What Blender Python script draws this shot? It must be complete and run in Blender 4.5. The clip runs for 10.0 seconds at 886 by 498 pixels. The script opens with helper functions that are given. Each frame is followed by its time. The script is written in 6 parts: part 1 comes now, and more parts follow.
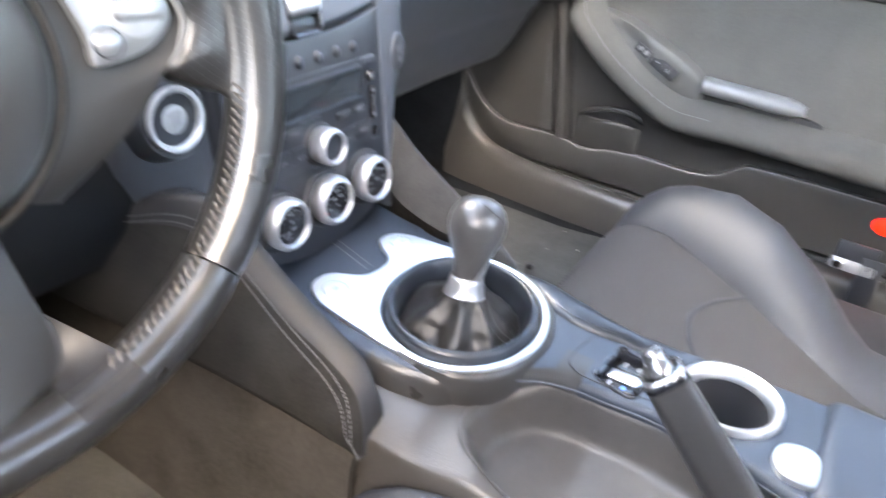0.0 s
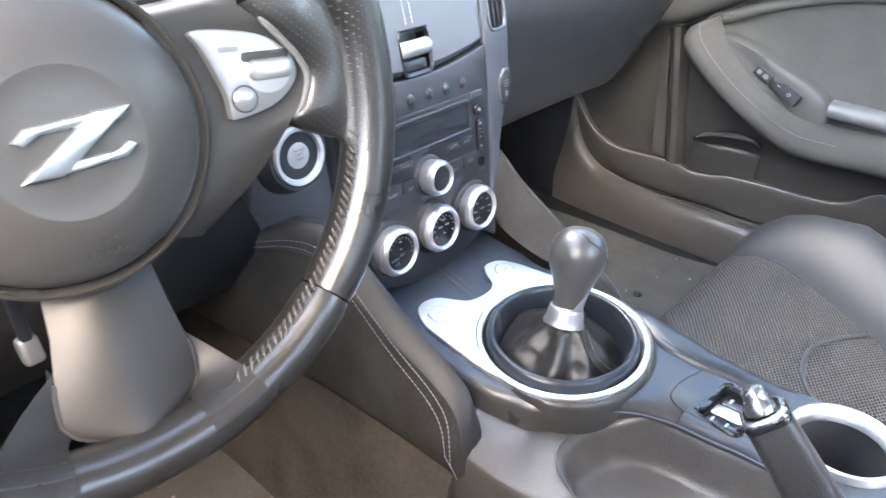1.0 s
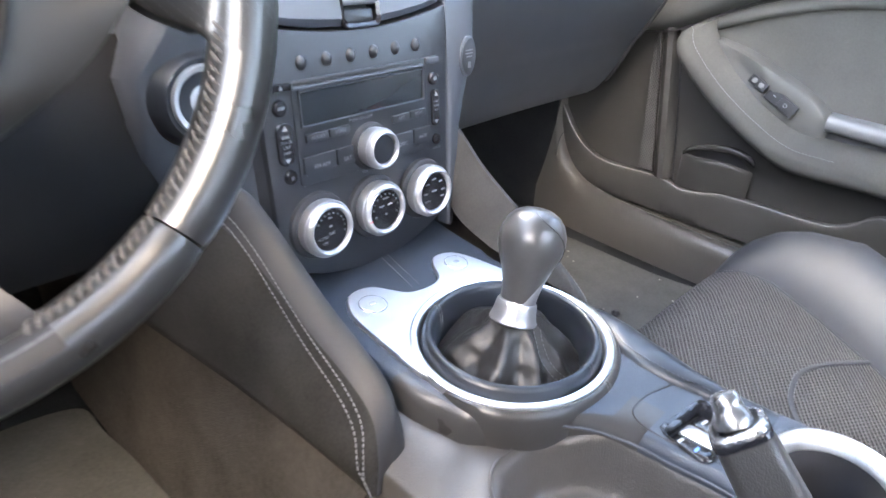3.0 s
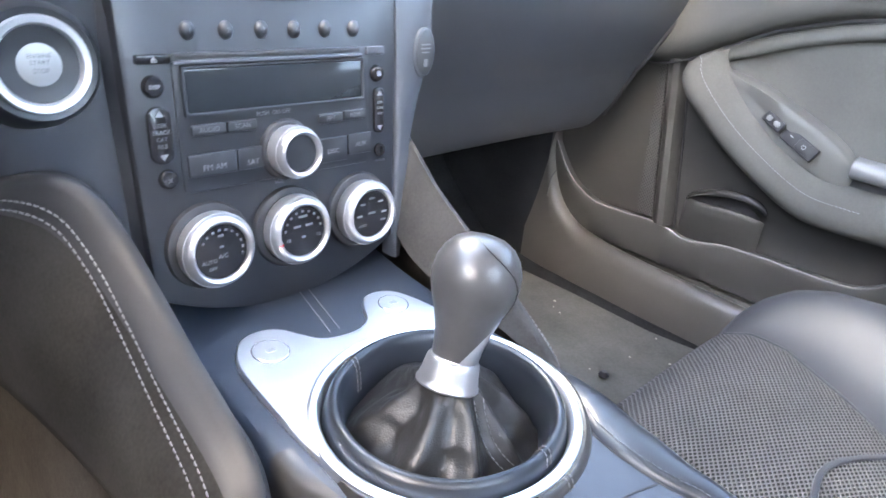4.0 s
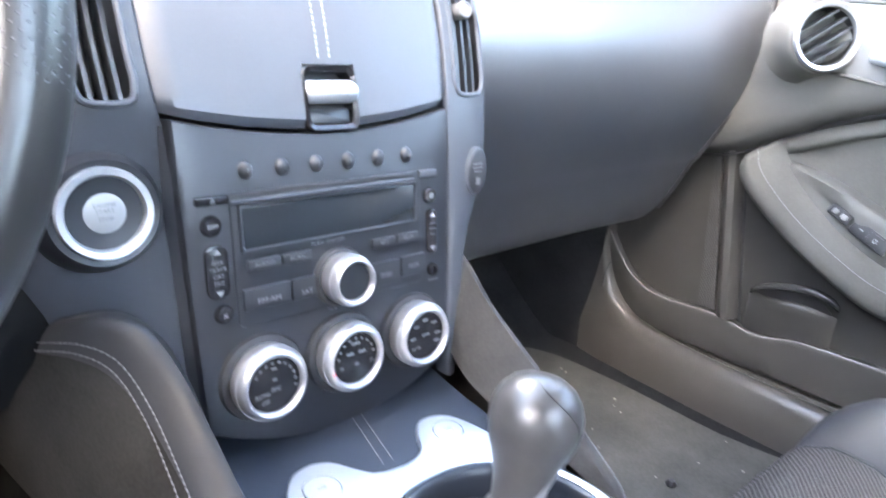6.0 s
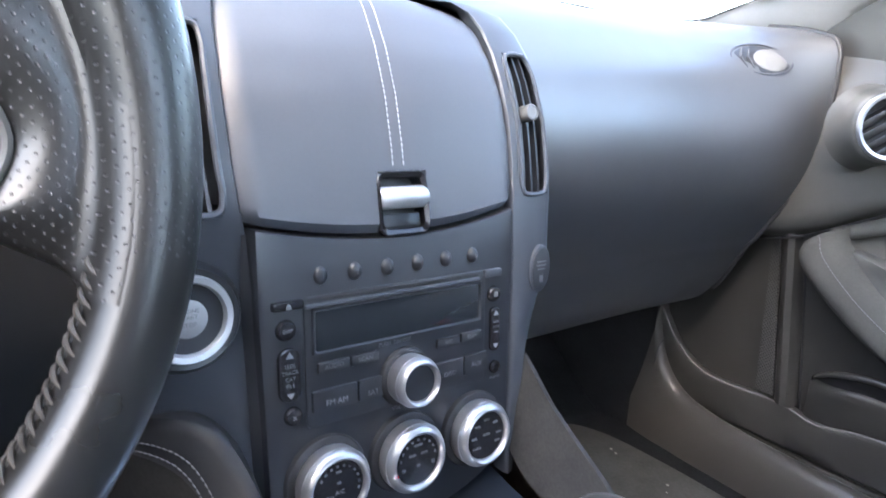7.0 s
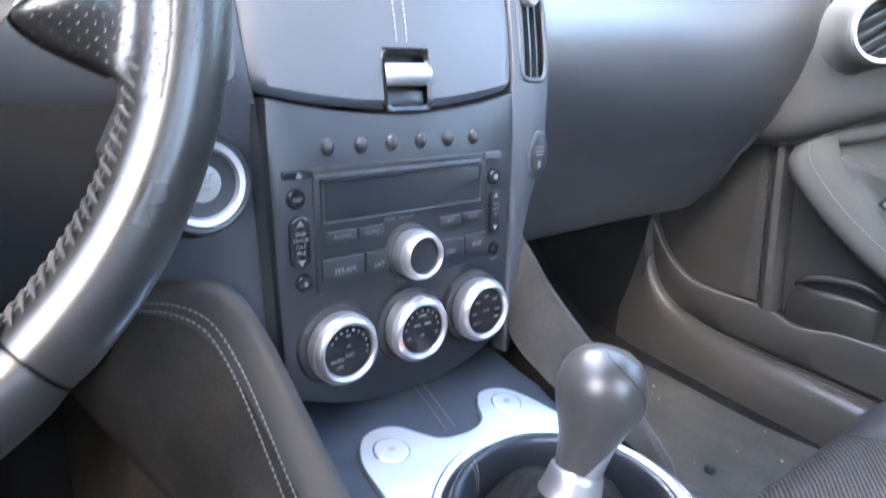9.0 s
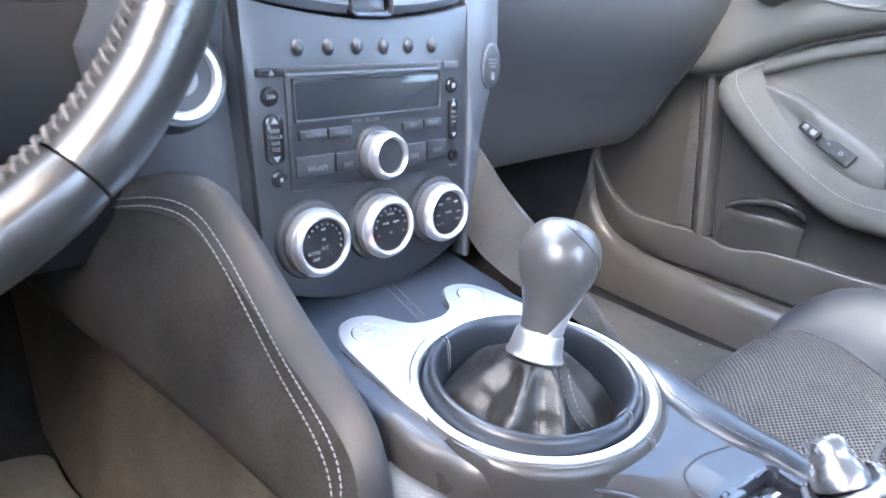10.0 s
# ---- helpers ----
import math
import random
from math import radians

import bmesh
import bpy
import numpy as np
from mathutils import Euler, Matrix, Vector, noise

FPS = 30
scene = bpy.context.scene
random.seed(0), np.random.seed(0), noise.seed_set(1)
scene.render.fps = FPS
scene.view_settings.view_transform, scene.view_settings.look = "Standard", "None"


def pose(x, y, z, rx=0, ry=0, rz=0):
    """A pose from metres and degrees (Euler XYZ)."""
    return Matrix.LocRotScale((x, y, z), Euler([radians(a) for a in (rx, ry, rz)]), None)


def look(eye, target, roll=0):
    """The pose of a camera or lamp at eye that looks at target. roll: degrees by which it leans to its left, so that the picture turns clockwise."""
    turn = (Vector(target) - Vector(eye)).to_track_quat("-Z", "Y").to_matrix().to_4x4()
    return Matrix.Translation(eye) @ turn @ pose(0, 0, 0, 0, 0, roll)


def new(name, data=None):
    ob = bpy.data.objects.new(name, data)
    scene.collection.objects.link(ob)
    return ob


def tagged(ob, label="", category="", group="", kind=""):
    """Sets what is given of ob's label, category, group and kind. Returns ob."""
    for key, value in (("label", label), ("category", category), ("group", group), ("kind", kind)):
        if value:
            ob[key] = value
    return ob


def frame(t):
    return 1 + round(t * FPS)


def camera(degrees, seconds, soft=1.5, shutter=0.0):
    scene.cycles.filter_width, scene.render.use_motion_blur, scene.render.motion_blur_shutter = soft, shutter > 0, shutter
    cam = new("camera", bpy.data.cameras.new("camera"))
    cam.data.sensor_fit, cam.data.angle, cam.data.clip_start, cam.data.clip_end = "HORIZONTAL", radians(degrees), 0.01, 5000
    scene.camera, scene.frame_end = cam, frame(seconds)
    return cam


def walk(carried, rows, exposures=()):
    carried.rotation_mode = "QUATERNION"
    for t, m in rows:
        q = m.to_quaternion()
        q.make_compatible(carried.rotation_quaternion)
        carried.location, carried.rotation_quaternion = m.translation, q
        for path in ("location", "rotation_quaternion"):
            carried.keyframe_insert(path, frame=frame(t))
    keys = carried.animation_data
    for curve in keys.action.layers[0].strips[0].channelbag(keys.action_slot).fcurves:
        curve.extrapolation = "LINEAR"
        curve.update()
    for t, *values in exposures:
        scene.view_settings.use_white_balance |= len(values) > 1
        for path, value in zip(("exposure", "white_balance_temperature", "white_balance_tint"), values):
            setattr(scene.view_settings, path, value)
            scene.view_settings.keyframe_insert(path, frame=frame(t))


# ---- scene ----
cam = camera(66.6, 10.0, soft=1.5, shutter=0.5)
PATH = [
    (0, (-0.4472, 0.2176, 0.8233), (1.0163, 1.0638, -0.2456), 5.55),
    (0.5, (-0.4608, 0.2159, 0.8579), (0.8343, 1.3574, -0.1520), 0.45),
    (0.7, (-0.4695, 0.2046, 0.8589), (0.8062, 1.3832, -0.1328), 0.19),
    (1, (-0.4556, 0.2020, 0.8424), (0.8323, 1.3303, -0.1912), 0.86),
    (1.5, (-0.4443, 0.1921, 0.8399), (0.8485, 1.3243, -0.1833), -1.92),
    (2, (-0.4348, 0.1956, 0.8372), (0.8834, 1.2976, -0.1864), -1.13),
    (2.5, (-0.4287, 0.1809, 0.8180), (0.8830, 1.3058, -0.1890), -0.08),
    (3.8, (-0.2694, 0.2417, 0.6938), (1.0917, 1.4383, -0.1521), 8.99),
    (4, (-0.2577, 0.2374, 0.6990), (1.1002, 1.4462, -0.1345), 6.82),
    (4.5, (-0.2513, 0.2219, 0.6941), (1.1123, 1.4332, -0.1265), 4.19),
    (5, (-0.2484, 0.2228, 0.6989), (1.1103, 1.4323, -0.1323), 3.70),
    (5.5, (-0.2431, 0.2331, 0.7064), (1.1028, 1.4945, -0.0665), 3.87),
    (6, (-0.2451, 0.2567, 0.7280), (1.0454, 1.6421, 0.0836), 4.10),
    (6.2, (-0.2527, 0.2751, 0.7294), (1.0477, 1.6669, 0.1194), 4.53),
    (7.3, (-0.2579, 0.2749, 0.7680), (0.9391, 1.8012, 0.2807), 4.29),
    (7.5, (-0.2536, 0.2685, 0.7642), (0.9414, 1.7963, 0.2766), 3.82),
    (8, (-0.2487, 0.2625, 0.7533), (0.9417, 1.7757, 0.2120), 3.57),
    (8.5, (-0.2573, 0.2588, 0.7452), (0.9590, 1.7321, 0.1534), 3.95),
    (9, (-0.2800, 0.2573, 0.7259), (0.9416, 1.6856, 0.0421), 4.88),
    (9.5, (-0.2966, 0.2450, 0.7048), (0.9591, 1.5742, -0.1053), 5.35),
    (9.8, (-0.3068, 0.2427, 0.6858), (1.0153, 1.5140, -0.1115), 5.69),
    (10, (-0.3243, 0.2285, 0.6875), (1.0071, 1.5147, -0.0694), 4.82),
]
# exposure and white balance drift as the camera's automatics do
LENS = [(0, 4.75, 7400, 10), (0.5, 4.9, 7450, 10), (1.0, 4.67, 7350, 10), (2.5, 4.65, 7300, 10), (4, 4.95, 7050, 10), (5, 4.97, 7000, 10), (5.6, 5.02, 6970, 10), (6, 5.0, 6950, 10), (7.3, 3.72, 6700, 10), (8.1, 3.77, 6650, 10), (8.5, 4.02, 6600, 10), (9, 4.57, 6600, 10), (9.6, 4.96, 6650, 10), (10, 5.21, 6700, 10)]
walk(cam, [(t, look(eye, target, roll)) for t, eye, target, roll in PATH], LENS)


# ---- light: bright hazy sky through the windscreen and the side windows ----
world = bpy.data.worlds.new("sky")
scene.world = world
world.use_nodes = True
wn = world.node_tree
wn.nodes.clear()
sky = wn.nodes.new("ShaderNodeTexSky")
sky.sky_type, sky.sun_disc = "NISHITA", False
sky.sun_elevation, sky.sun_rotation = radians(47), radians(232)
sky.air_density, sky.dust_density, sky.ozone_density = 1.0, 2.0, 1.0
bgn = wn.nodes.new("ShaderNodeBackground")
bgn.inputs["Strength"].default_value = 0.15
wout = wn.nodes.new("ShaderNodeOutputWorld")
wn.links.new(sky.outputs[0], bgn.inputs[0])
wn.links.new(bgn.outputs[0], wout.inputs[0])
sun = new("sun", bpy.data.lights.new("sun", "SUN"))
sun.data.energy, sun.data.angle, sun.data.color = 0.20, radians(24), (1.0, 0.96, 0.91)
sun.matrix_world = look((0.6, 3.4, 4.3), (0.0, 0.4, 0.5))
scene.view_settings.exposure = 4.0

# ---- small tools ----
def V(*a):
    return Vector(a)


def smooth(me, angle=38):
    me.polygons.foreach_set("use_smooth", [True] * len(me.polygons))
    me.set_sharp_from_angle(angle=radians(angle))


def thing(name, at, label, category, group="", kind=""):
    """A top-level thing: an Empty at its base."""
    ob = new(name)
    ob.empty_display_size = 0.05
    ob.matrix_world = Matrix.Translation(at)
    return tagged(ob, label, category, group, kind)


def part(name, bm, material, parent=None, label="", angle=38, recalc=True):
    """Links a bmesh in world coordinates as one mesh under its thing or part."""
    if recalc:
        bmesh.ops.recalc_face_normals(bm, faces=bm.faces)
    me = bpy.data.meshes.new(name)
    bm.to_mesh(me)
    bm.free()
    smooth(me, angle)
    for m in material if isinstance(material, (list, tuple)) else [material]:
        me.materials.append(m)
    ob = new(name, me)
    if parent is not None:
        ob.parent = parent
        up, m = parent, Matrix.Identity(4)
        chain = []
        while up is not None:
            chain.append(up)
            up = up.parent
        for o in reversed(chain):
            m = m @ o.matrix_parent_inverse @ o.matrix_basis
        ob.matrix_parent_inverse = m.inverted()
    return tagged(ob, label) if label else ob


def single(name, bm, material, label, category, group="", kind="", angle=38):
    return tagged(part(name, bm, material, None, angle=angle), label, category, group, kind)


def grid(rows, closed_u=False, closed_v=False, bm=None, skip=None):
    """A quad sheet from rows of points; closed_u joins the ends of a row, closed_v the first and last rows."""
    bm = bm or bmesh.new()
    vs = [[bm.verts.new(p) for p in row] for row in rows]
    nr, nc = len(vs), len(vs[0])
    for i in range(nr if closed_v else nr - 1):
        for j in range(nc if closed_u else nc - 1):
            if skip and skip(i, j):
                continue
            a, b, c, d = vs[i][j], vs[i][(j + 1) % nc], vs[(i + 1) % nr][(j + 1) % nc], vs[(i + 1) % nr][j]
            f = [v for k, v in enumerate((a, b, c, d)) if v not in (a, b, c, d)[:k]]
            if len(f) > 2:
                bm.faces.new(f)
    return bm


def thick(bm, t):
    """Gives a sheet thickness t, away from its normals."""
    bmesh.ops.recalc_face_normals(bm, faces=bm.faces)
    bmesh.ops.solidify(bm, geom=bm.faces[:] + bm.edges[:] + bm.verts[:], thickness=t)
    return bm


def cap(bm, ring):
    bm.verts.ensure_lookup_table()
    bm.faces.new(ring)


def prism(outline, depth, m, bevel=0.0, seg=2, bm=None):
    """A plate: the outline lies at local z = 0, faces +z and goes depth down; its front edge is rounded."""
    out = bm or bmesh.new()
    b = bmesh.new()
    top = [b.verts.new((x, y, 0)) for x, y in outline]
    f = b.faces.new(top)
    r = bmesh.ops.extrude_face_region(b, geom=[f])
    for v in [g for g in r["geom"] if isinstance(g, bmesh.types.BMVert)]:
        v.co.z -= depth
    bmesh.ops.recalc_face_normals(b, faces=b.faces)
    if bevel:
        edges = [e for e in b.edges if all(abs(v.co.z) < 1e-7 for v in e.verts)]
        bmesh.ops.bevel(b, geom=edges, offset=bevel, segments=seg, profile=0.5, affect="EDGES", clamp_overlap=True)
    b.transform(m)
    me = bpy.data.meshes.new("tmp")
    b.to_mesh(me)
    b.free()
    out.from_mesh(me)
    bpy.data.meshes.remove(me)
    return out


def rrect(w, h, r, n=4, cx=0, cy=0):
    """A rectangle with round corners."""
    pts = []
    for k, (sx, sy) in enumerate(((1, 1), (-1, 1), (-1, -1), (1, -1))):
        for i in range(n + 1):
            a = radians(90 * k + 90 * i / n)
            pts.append((cx + sx * (w / 2 - r) + r * math.cos(a), cy + sy * (h / 2 - r) + r * math.sin(a)))
    return pts


def oval(a, b, n=32, cx=0, cy=0):
    return [(cx + a * math.cos(2 * math.pi * i / n), cy + b * math.sin(2 * math.pi * i / n)) for i in range(n)]


def lathe(profile, m, n=40, bm=None, caps=True):
    """Turns (radius, height) pairs round local z."""
    b = bm or bmesh.new()
    rows = []
    for r, h in profile:
        rows.append([m @ V(max(r, 1e-5) * math.cos(2 * math.pi * i / n), max(r, 1e-5) * math.sin(2 * math.pi * i / n), h) for i in range(n)])
    start = len(b.verts)
    grid(rows, closed_u=True, bm=b)
    b.verts.ensure_lookup_table()
    for k in (0, len(rows) - 1) if caps else ():
        if profile[k][0] > 1e-4:
            b.faces.new([b.verts[start + k * n + i] for i in range(n)])
    return b


def spline(pts, n):
    """A smooth line through points (Catmull-Rom)."""
    pts = [Vector(p) for p in pts]
    ext = [2 * pts[0] - pts[1]] + pts + [2 * pts[-1] - pts[-2]]
    out = []
    for k in range(n):
        s = k / (n - 1) * (len(pts) - 1)
        i = min(int(s), len(pts) - 2)
        t = s - i
        a, b, c, d = ext[i:i + 4]
        out.append(0.5 * ((2 * b) + (c - a) * t + (2 * a - 5 * b + 4 * c - d) * t * t + (3 * b - a - 3 * c + d) * t ** 3))
    return out


def loop_spline(pts, n):
    pts = [Vector(p) for p in pts]
    k = len(pts)
    out = []
    for q in range(n):
        s = q / n * k
        i, t = int(s), s - int(s)
        a, b, c, d = (pts[(i + o) % k] for o in (-1, 0, 1, 2))
        out.append(0.5 * ((2 * b) + (c - a) * t + (2 * a - 5 * b + 4 * c - d) * t * t + (3 * b - a - 3 * c + d) * t ** 3))
    return out


def tube(path, radius, n=10, closed=False, bm=None, flat=1.0, up=(0, 0, 1)):
    """A round bar along a path; radius is a number or a list; flat squashes it along up."""
    path = [Vector(p) for p in path]
    rows = []
    k = len(path)
    for i, p in enumerate(path):
        a = path[(i - 1) % k] if closed or i else path[0]
        c = path[(i + 1) % k] if closed or i < k - 1 else path[-1]
        t = (c - a).normalized()
        s = t.cross(Vector(up)).normalized()
        w = s.cross(t)
        r = radius[i] if isinstance(radius, (list, tuple)) else radius
        rows.append([p + s * r * math.cos(2 * math.pi * j / n) + w * r * flat * math.sin(2 * math.pi * j / n) for j in range(n)])
    bm = grid(rows, closed_u=True, closed_v=closed, bm=bm)
    if not closed:
        bm.verts.ensure_lookup_table()
        e = len(bm.verts)
        bm.faces.new([bm.verts[e - n + j] for j in range(n)])
        bm.faces.new([bm.verts[e - n * k + j] for j in range(n)])
    return bm


def box(lo, hi, bevel=0.0, bm=None, m=Matrix.Identity(4), seg=2):
    b = bmesh.new()
    bmesh.ops.create_cube(b, size=1)
    lo, hi = Vector(lo), Vector(hi)
    for v in b.verts:
        v.co = (lo + hi) / 2 + Vector(v.co[i] * (hi - lo)[i] for i in range(3))
    if bevel:
        bmesh.ops.bevel(b, geom=b.edges[:], offset=bevel, segments=seg, profile=0.5, affect="EDGES", clamp_overlap=True)
    b.transform(m)
    if bm is None:
        return b
    me = bpy.data.meshes.new("tmp")
    b.to_mesh(me)
    b.free()
    bm.from_mesh(me)
    bpy.data.meshes.remove(me)
    return bm


def stitching(path, pitch, length, r=0.0005, bm=None, out=(0, 0, 1), slant=0.0):
    """Short thread stitches along a path."""
    bm = bm or bmesh.new()
    path = [Vector(p) for p in path]
    run = [0.0]
    for a, b in zip(path, path[1:]):
        run.append(run[-1] + (b - a).length)
    s = pitch / 2
    while s < run[-1]:
        i = max(k for k in range(len(run)) if run[k] <= s)
        i = min(i, len(path) - 2)
        t = (path[i + 1] - path[i]).normalized()
        p = path[i] + t * (s - run[i])
        side = t.cross(Vector(out)).normalized()
        d = (t + side * slant).normalized() * length / 2
        tube([p - d, p - d * 0.5 + Vector(out) * r * 0.6, p + d * 0.5 + Vector(out) * r * 0.6, p + d], [r * 0.6, r, r, r * 0.6], n=5, bm=bm)
        s += pitch
    return bm


def frame_of(origin, x, n):
    """A pose with local x along x and local z along n."""
    n = Vector(n).normalized()
    x = Vector(x)
    x = (x - n * x.dot(n)).normalized()
    y = n.cross(x)
    return Matrix(((x[0], y[0], n[0], origin[0]), (x[1], y[1], n[1], origin[1]), (x[2], y[2], n[2], origin[2]), (0, 0, 0, 1)))


def words(name, text, size, m, material, parent, wide=1.0):
    """Raised lettering, centred at local 0, on local z = 0."""
    cu = bpy.data.curves.new(name, "FONT")
    cu.body, cu.size, cu.align_x, cu.align_y, cu.extrude, cu.resolution_u = text, size, "CENTER", "CENTER", 0.00008, 2
    ob = bpy.data.objects.new(name, cu)
    scene.collection.objects.link(ob)
    bpy.context.view_layer.update()
    me = bpy.data.meshes.new_from_object(ob.evaluated_get(bpy.context.evaluated_depsgraph_get()))
    bm = bmesh.new()
    bm.from_mesh(me)
    bpy.data.objects.remove(ob)
    bpy.data.curves.remove(cu)
    bpy.data.meshes.remove(me)
    bm.transform(m @ Matrix.Diagonal((wide, 1, 1, 1)))
    return part(name, bm, material, parent, recalc=False)


def lerp(table, s):
    """Values between rows (key, value, value, ...)."""
    if s <= table[0][0]:
        return table[0][1:]
    for a, b in zip(table, table[1:]):
        if s <= b[0]:
            f = (s - a[0]) / (b[0] - a[0])
            return tuple(p + (q - p) * f for p, q in zip(a[1:], b[1:]))
    return table[-1][1:]

# ---- materials ----
def surface(name, base, rough, metal=0.0, grain=0.0, grain_size=0.001, cells=False, vary=0.15, spots=0.03, coat=0.0, rough_vary=0.025, spec=0.5, tint=None, dust=0.0, ior=1.5):
    """A worn surface: base colour with large stains and fine grain, roughness that varies, and fine relief. Sizes in metres."""
    m = bpy.data.materials.new(name)
    m.use_nodes = True
    nt = m.node_tree
    b = nt.nodes["Principled BSDF"]
    tc = nt.nodes.new("ShaderNodeTexCoord")

    def noise_at(size, detail=3.0):
        n = nt.nodes.new("ShaderNodeTexNoise")
        n.inputs["Scale"].default_value, n.inputs["Detail"].default_value = 1 / size, detail
        nt.links.new(tc.outputs["Object"], n.inputs["Vector"])
        return n.outputs["Fac"]

    big, small = noise_at(spots, 4.0), noise_at(grain_size * 2.5, 2.0)
    add = nt.nodes.new("ShaderNodeMath")
    add.operation = "MULTIPLY_ADD"
    nt.links.new(small, add.inputs[0])
    add.inputs[1].default_value = 0.5
    nt.links.new(big, add.inputs[2])
    ramp = nt.nodes.new("ShaderNodeMapRange")
    ramp.inputs["From Min"].default_value, ramp.inputs["From Max"].default_value = 0.45, 1.05
    nt.links.new(add.outputs[0], ramp.inputs["Value"])
    mix = nt.nodes.new("ShaderNodeMix")
    mix.data_type = "RGBA"
    mix.inputs[6].default_value = (*[c * (1 - vary) for c in base], 1)
    hi = tint or base
    mix.inputs[7].default_value = (*[c * (1 + vary) + dust for c in hi], 1)
    nt.links.new(ramp.outputs[0], mix.inputs[0])
    nt.links.new(mix.outputs[2], b.inputs["Base Color"])
    rr = nt.nodes.new("ShaderNodeMapRange")
    rr.inputs["From Min"].default_value, rr.inputs["From Max"].default_value = 0.3, 0.7
    rr.inputs["To Min"].default_value, rr.inputs["To Max"].default_value = max(rough - rough_vary, 0.03), min(rough + rough_vary, 1.0)
    nt.links.new(big, rr.inputs["Value"])
    nt.links.new(rr.outputs[0], b.inputs["Roughness"])
    b.inputs["Metallic"].default_value = metal
    b.inputs["Specular IOR Level"].default_value = spec
    b.inputs["IOR"].default_value = ior
    b.inputs["Coat Weight"].default_value = coat
    b.inputs["Coat Roughness"].default_value = 0.12
    if grain:
        if cells:
            vo = nt.nodes.new("ShaderNodeTexVoronoi")
            vo.feature = "DISTANCE_TO_EDGE"
            vo.inputs["Scale"].default_value = 1 / grain_size
            nt.links.new(tc.outputs["Object"], vo.inputs["Vector"])
            cl = nt.nodes.new("ShaderNodeMapRange")
            cl.inputs["From Max"].default_value = 0.22
            nt.links.new(vo.outputs["Distance"], cl.inputs["Value"])
            height = cl.outputs[0]
        else:
            height = noise_at(grain_size, 2.0)
        bu = nt.nodes.new("ShaderNodeBump")
        bu.inputs["Strength"].default_value, bu.inputs["Distance"].default_value = grain, grain_size * 0.35
        nt.links.new(height, bu.inputs["Height"])
        nt.links.new(bu.outputs[0], b.inputs["Normal"])
    return m


def dotted(name, base, hole, rough, pitch, turn=(0, 0, 0), level=0.55, depth=0.5, soft=0.25, stretch=1.0, spec=0.5):
    """A cloth or hide with rows of small staggered holes, in the plane of local x and y after a turn."""
    m = surface(name, base, rough, grain=0.0, grain_size=0.0012, vary=0.12, spec=spec)
    nt = m.node_tree
    b = nt.nodes["Principled BSDF"]
    tc = nt.nodes.new("ShaderNodeTexCoord")
    mp = nt.nodes.new("ShaderNodeMapping")
    mp.inputs["Rotation"].default_value = [radians(a) for a in turn]
    nt.links.new(tc.outputs["Object"], mp.inputs["Vector"])
    sp = nt.nodes.new("ShaderNodeSeparateXYZ")
    nt.links.new(mp.outputs[0], sp.inputs[0])

    def op(kind, a, c):
        n = nt.nodes.new("ShaderNodeMath")
        n.operation = kind
        for s, v in zip(n.inputs, (a, c)):
            if isinstance(v, (int, float)):
                s.default_value = v
            elif v is not None:
                nt.links.new(v, s)
        return n.outputs[0]

    k = math.pi / pitch
    x, y = op("MULTIPLY", sp.outputs[0], k), op("MULTIPLY", sp.outputs[1], k * stretch)
    w = op("MULTIPLY", op("SINE", op("ADD", x, y), None), op("SINE", op("SUBTRACT", x, y), None))
    w = op("ABSOLUTE", w, None)
    r = nt.nodes.new("ShaderNodeMapRange")
    r.interpolation_type = "SMOOTHSTEP"
    r.inputs["From Min"].default_value, r.inputs["From Max"].default_value = level - soft, level + soft
    nt.links.new(w, r.inputs["Value"])
    old = b.inputs["Base Color"].links[0].from_socket
    mx = nt.nodes.new("ShaderNodeMix")
    mx.data_type = "RGBA"
    nt.links.new(r.outputs[0], mx.inputs[0])
    nt.links.new(old, mx.inputs[6])
    mx.inputs[7].default_value = (*hole, 1)
    nt.links.new(mx.outputs[2], b.inputs["Base Color"])
    bu = nt.nodes.new("ShaderNodeBump")
    bu.invert = True
    bu.inputs["Strength"].default_value, bu.inputs["Distance"].default_value = depth, pitch * 0.3
    nt.links.new(r.outputs[0], bu.inputs["Height"])
    nt.links.new(bu.outputs[0], b.inputs["Normal"])
    return m


def glow(name, colour, strength):
    m = bpy.data.materials.new(name)
    m.use_nodes = True
    b = m.node_tree.nodes["Principled BSDF"]
    b.inputs["Base Color"].default_value = (*colour, 1)
    b.inputs["Emission Color"].default_value = (*colour, 1)
    b.inputs["Emission Strength"].default_value = strength
    return m


FASCIA = surface("fascia_plastic", (0.0140, 0.0153, 0.0185), 0.36, grain=0.06, grain_size=0.0009, vary=0.08, spots=0.08, rough_vary=0.02, spec=0.6)
SATIN = surface("satin_grey_plastic", (0.035, 0.039, 0.047), 0.40, grain=0.08, grain_size=0.0008, vary=0.08, spots=0.08, rough_vary=0.03, spec=0.7)
LIDSKIN = surface("lid_skin", (0.048, 0.052, 0.062), 0.44, grain=0.12, grain_size=0.0008, vary=0.08, spots=0.05, spec=0.8)
DASHSKIN = surface("dash_skin", (0.019, 0.0205, 0.0245), 0.42, grain=0.05, grain_size=0.0014, vary=0.1, spots=0.06, rough_vary=0.03, spec=1.0, ior=1.8)
DECK = surface("console_deck_skin", (0.020, 0.0265, 0.038), 0.44, grain=0.20, grain_size=0.0012, cells=True, vary=0.10, spots=0.04)
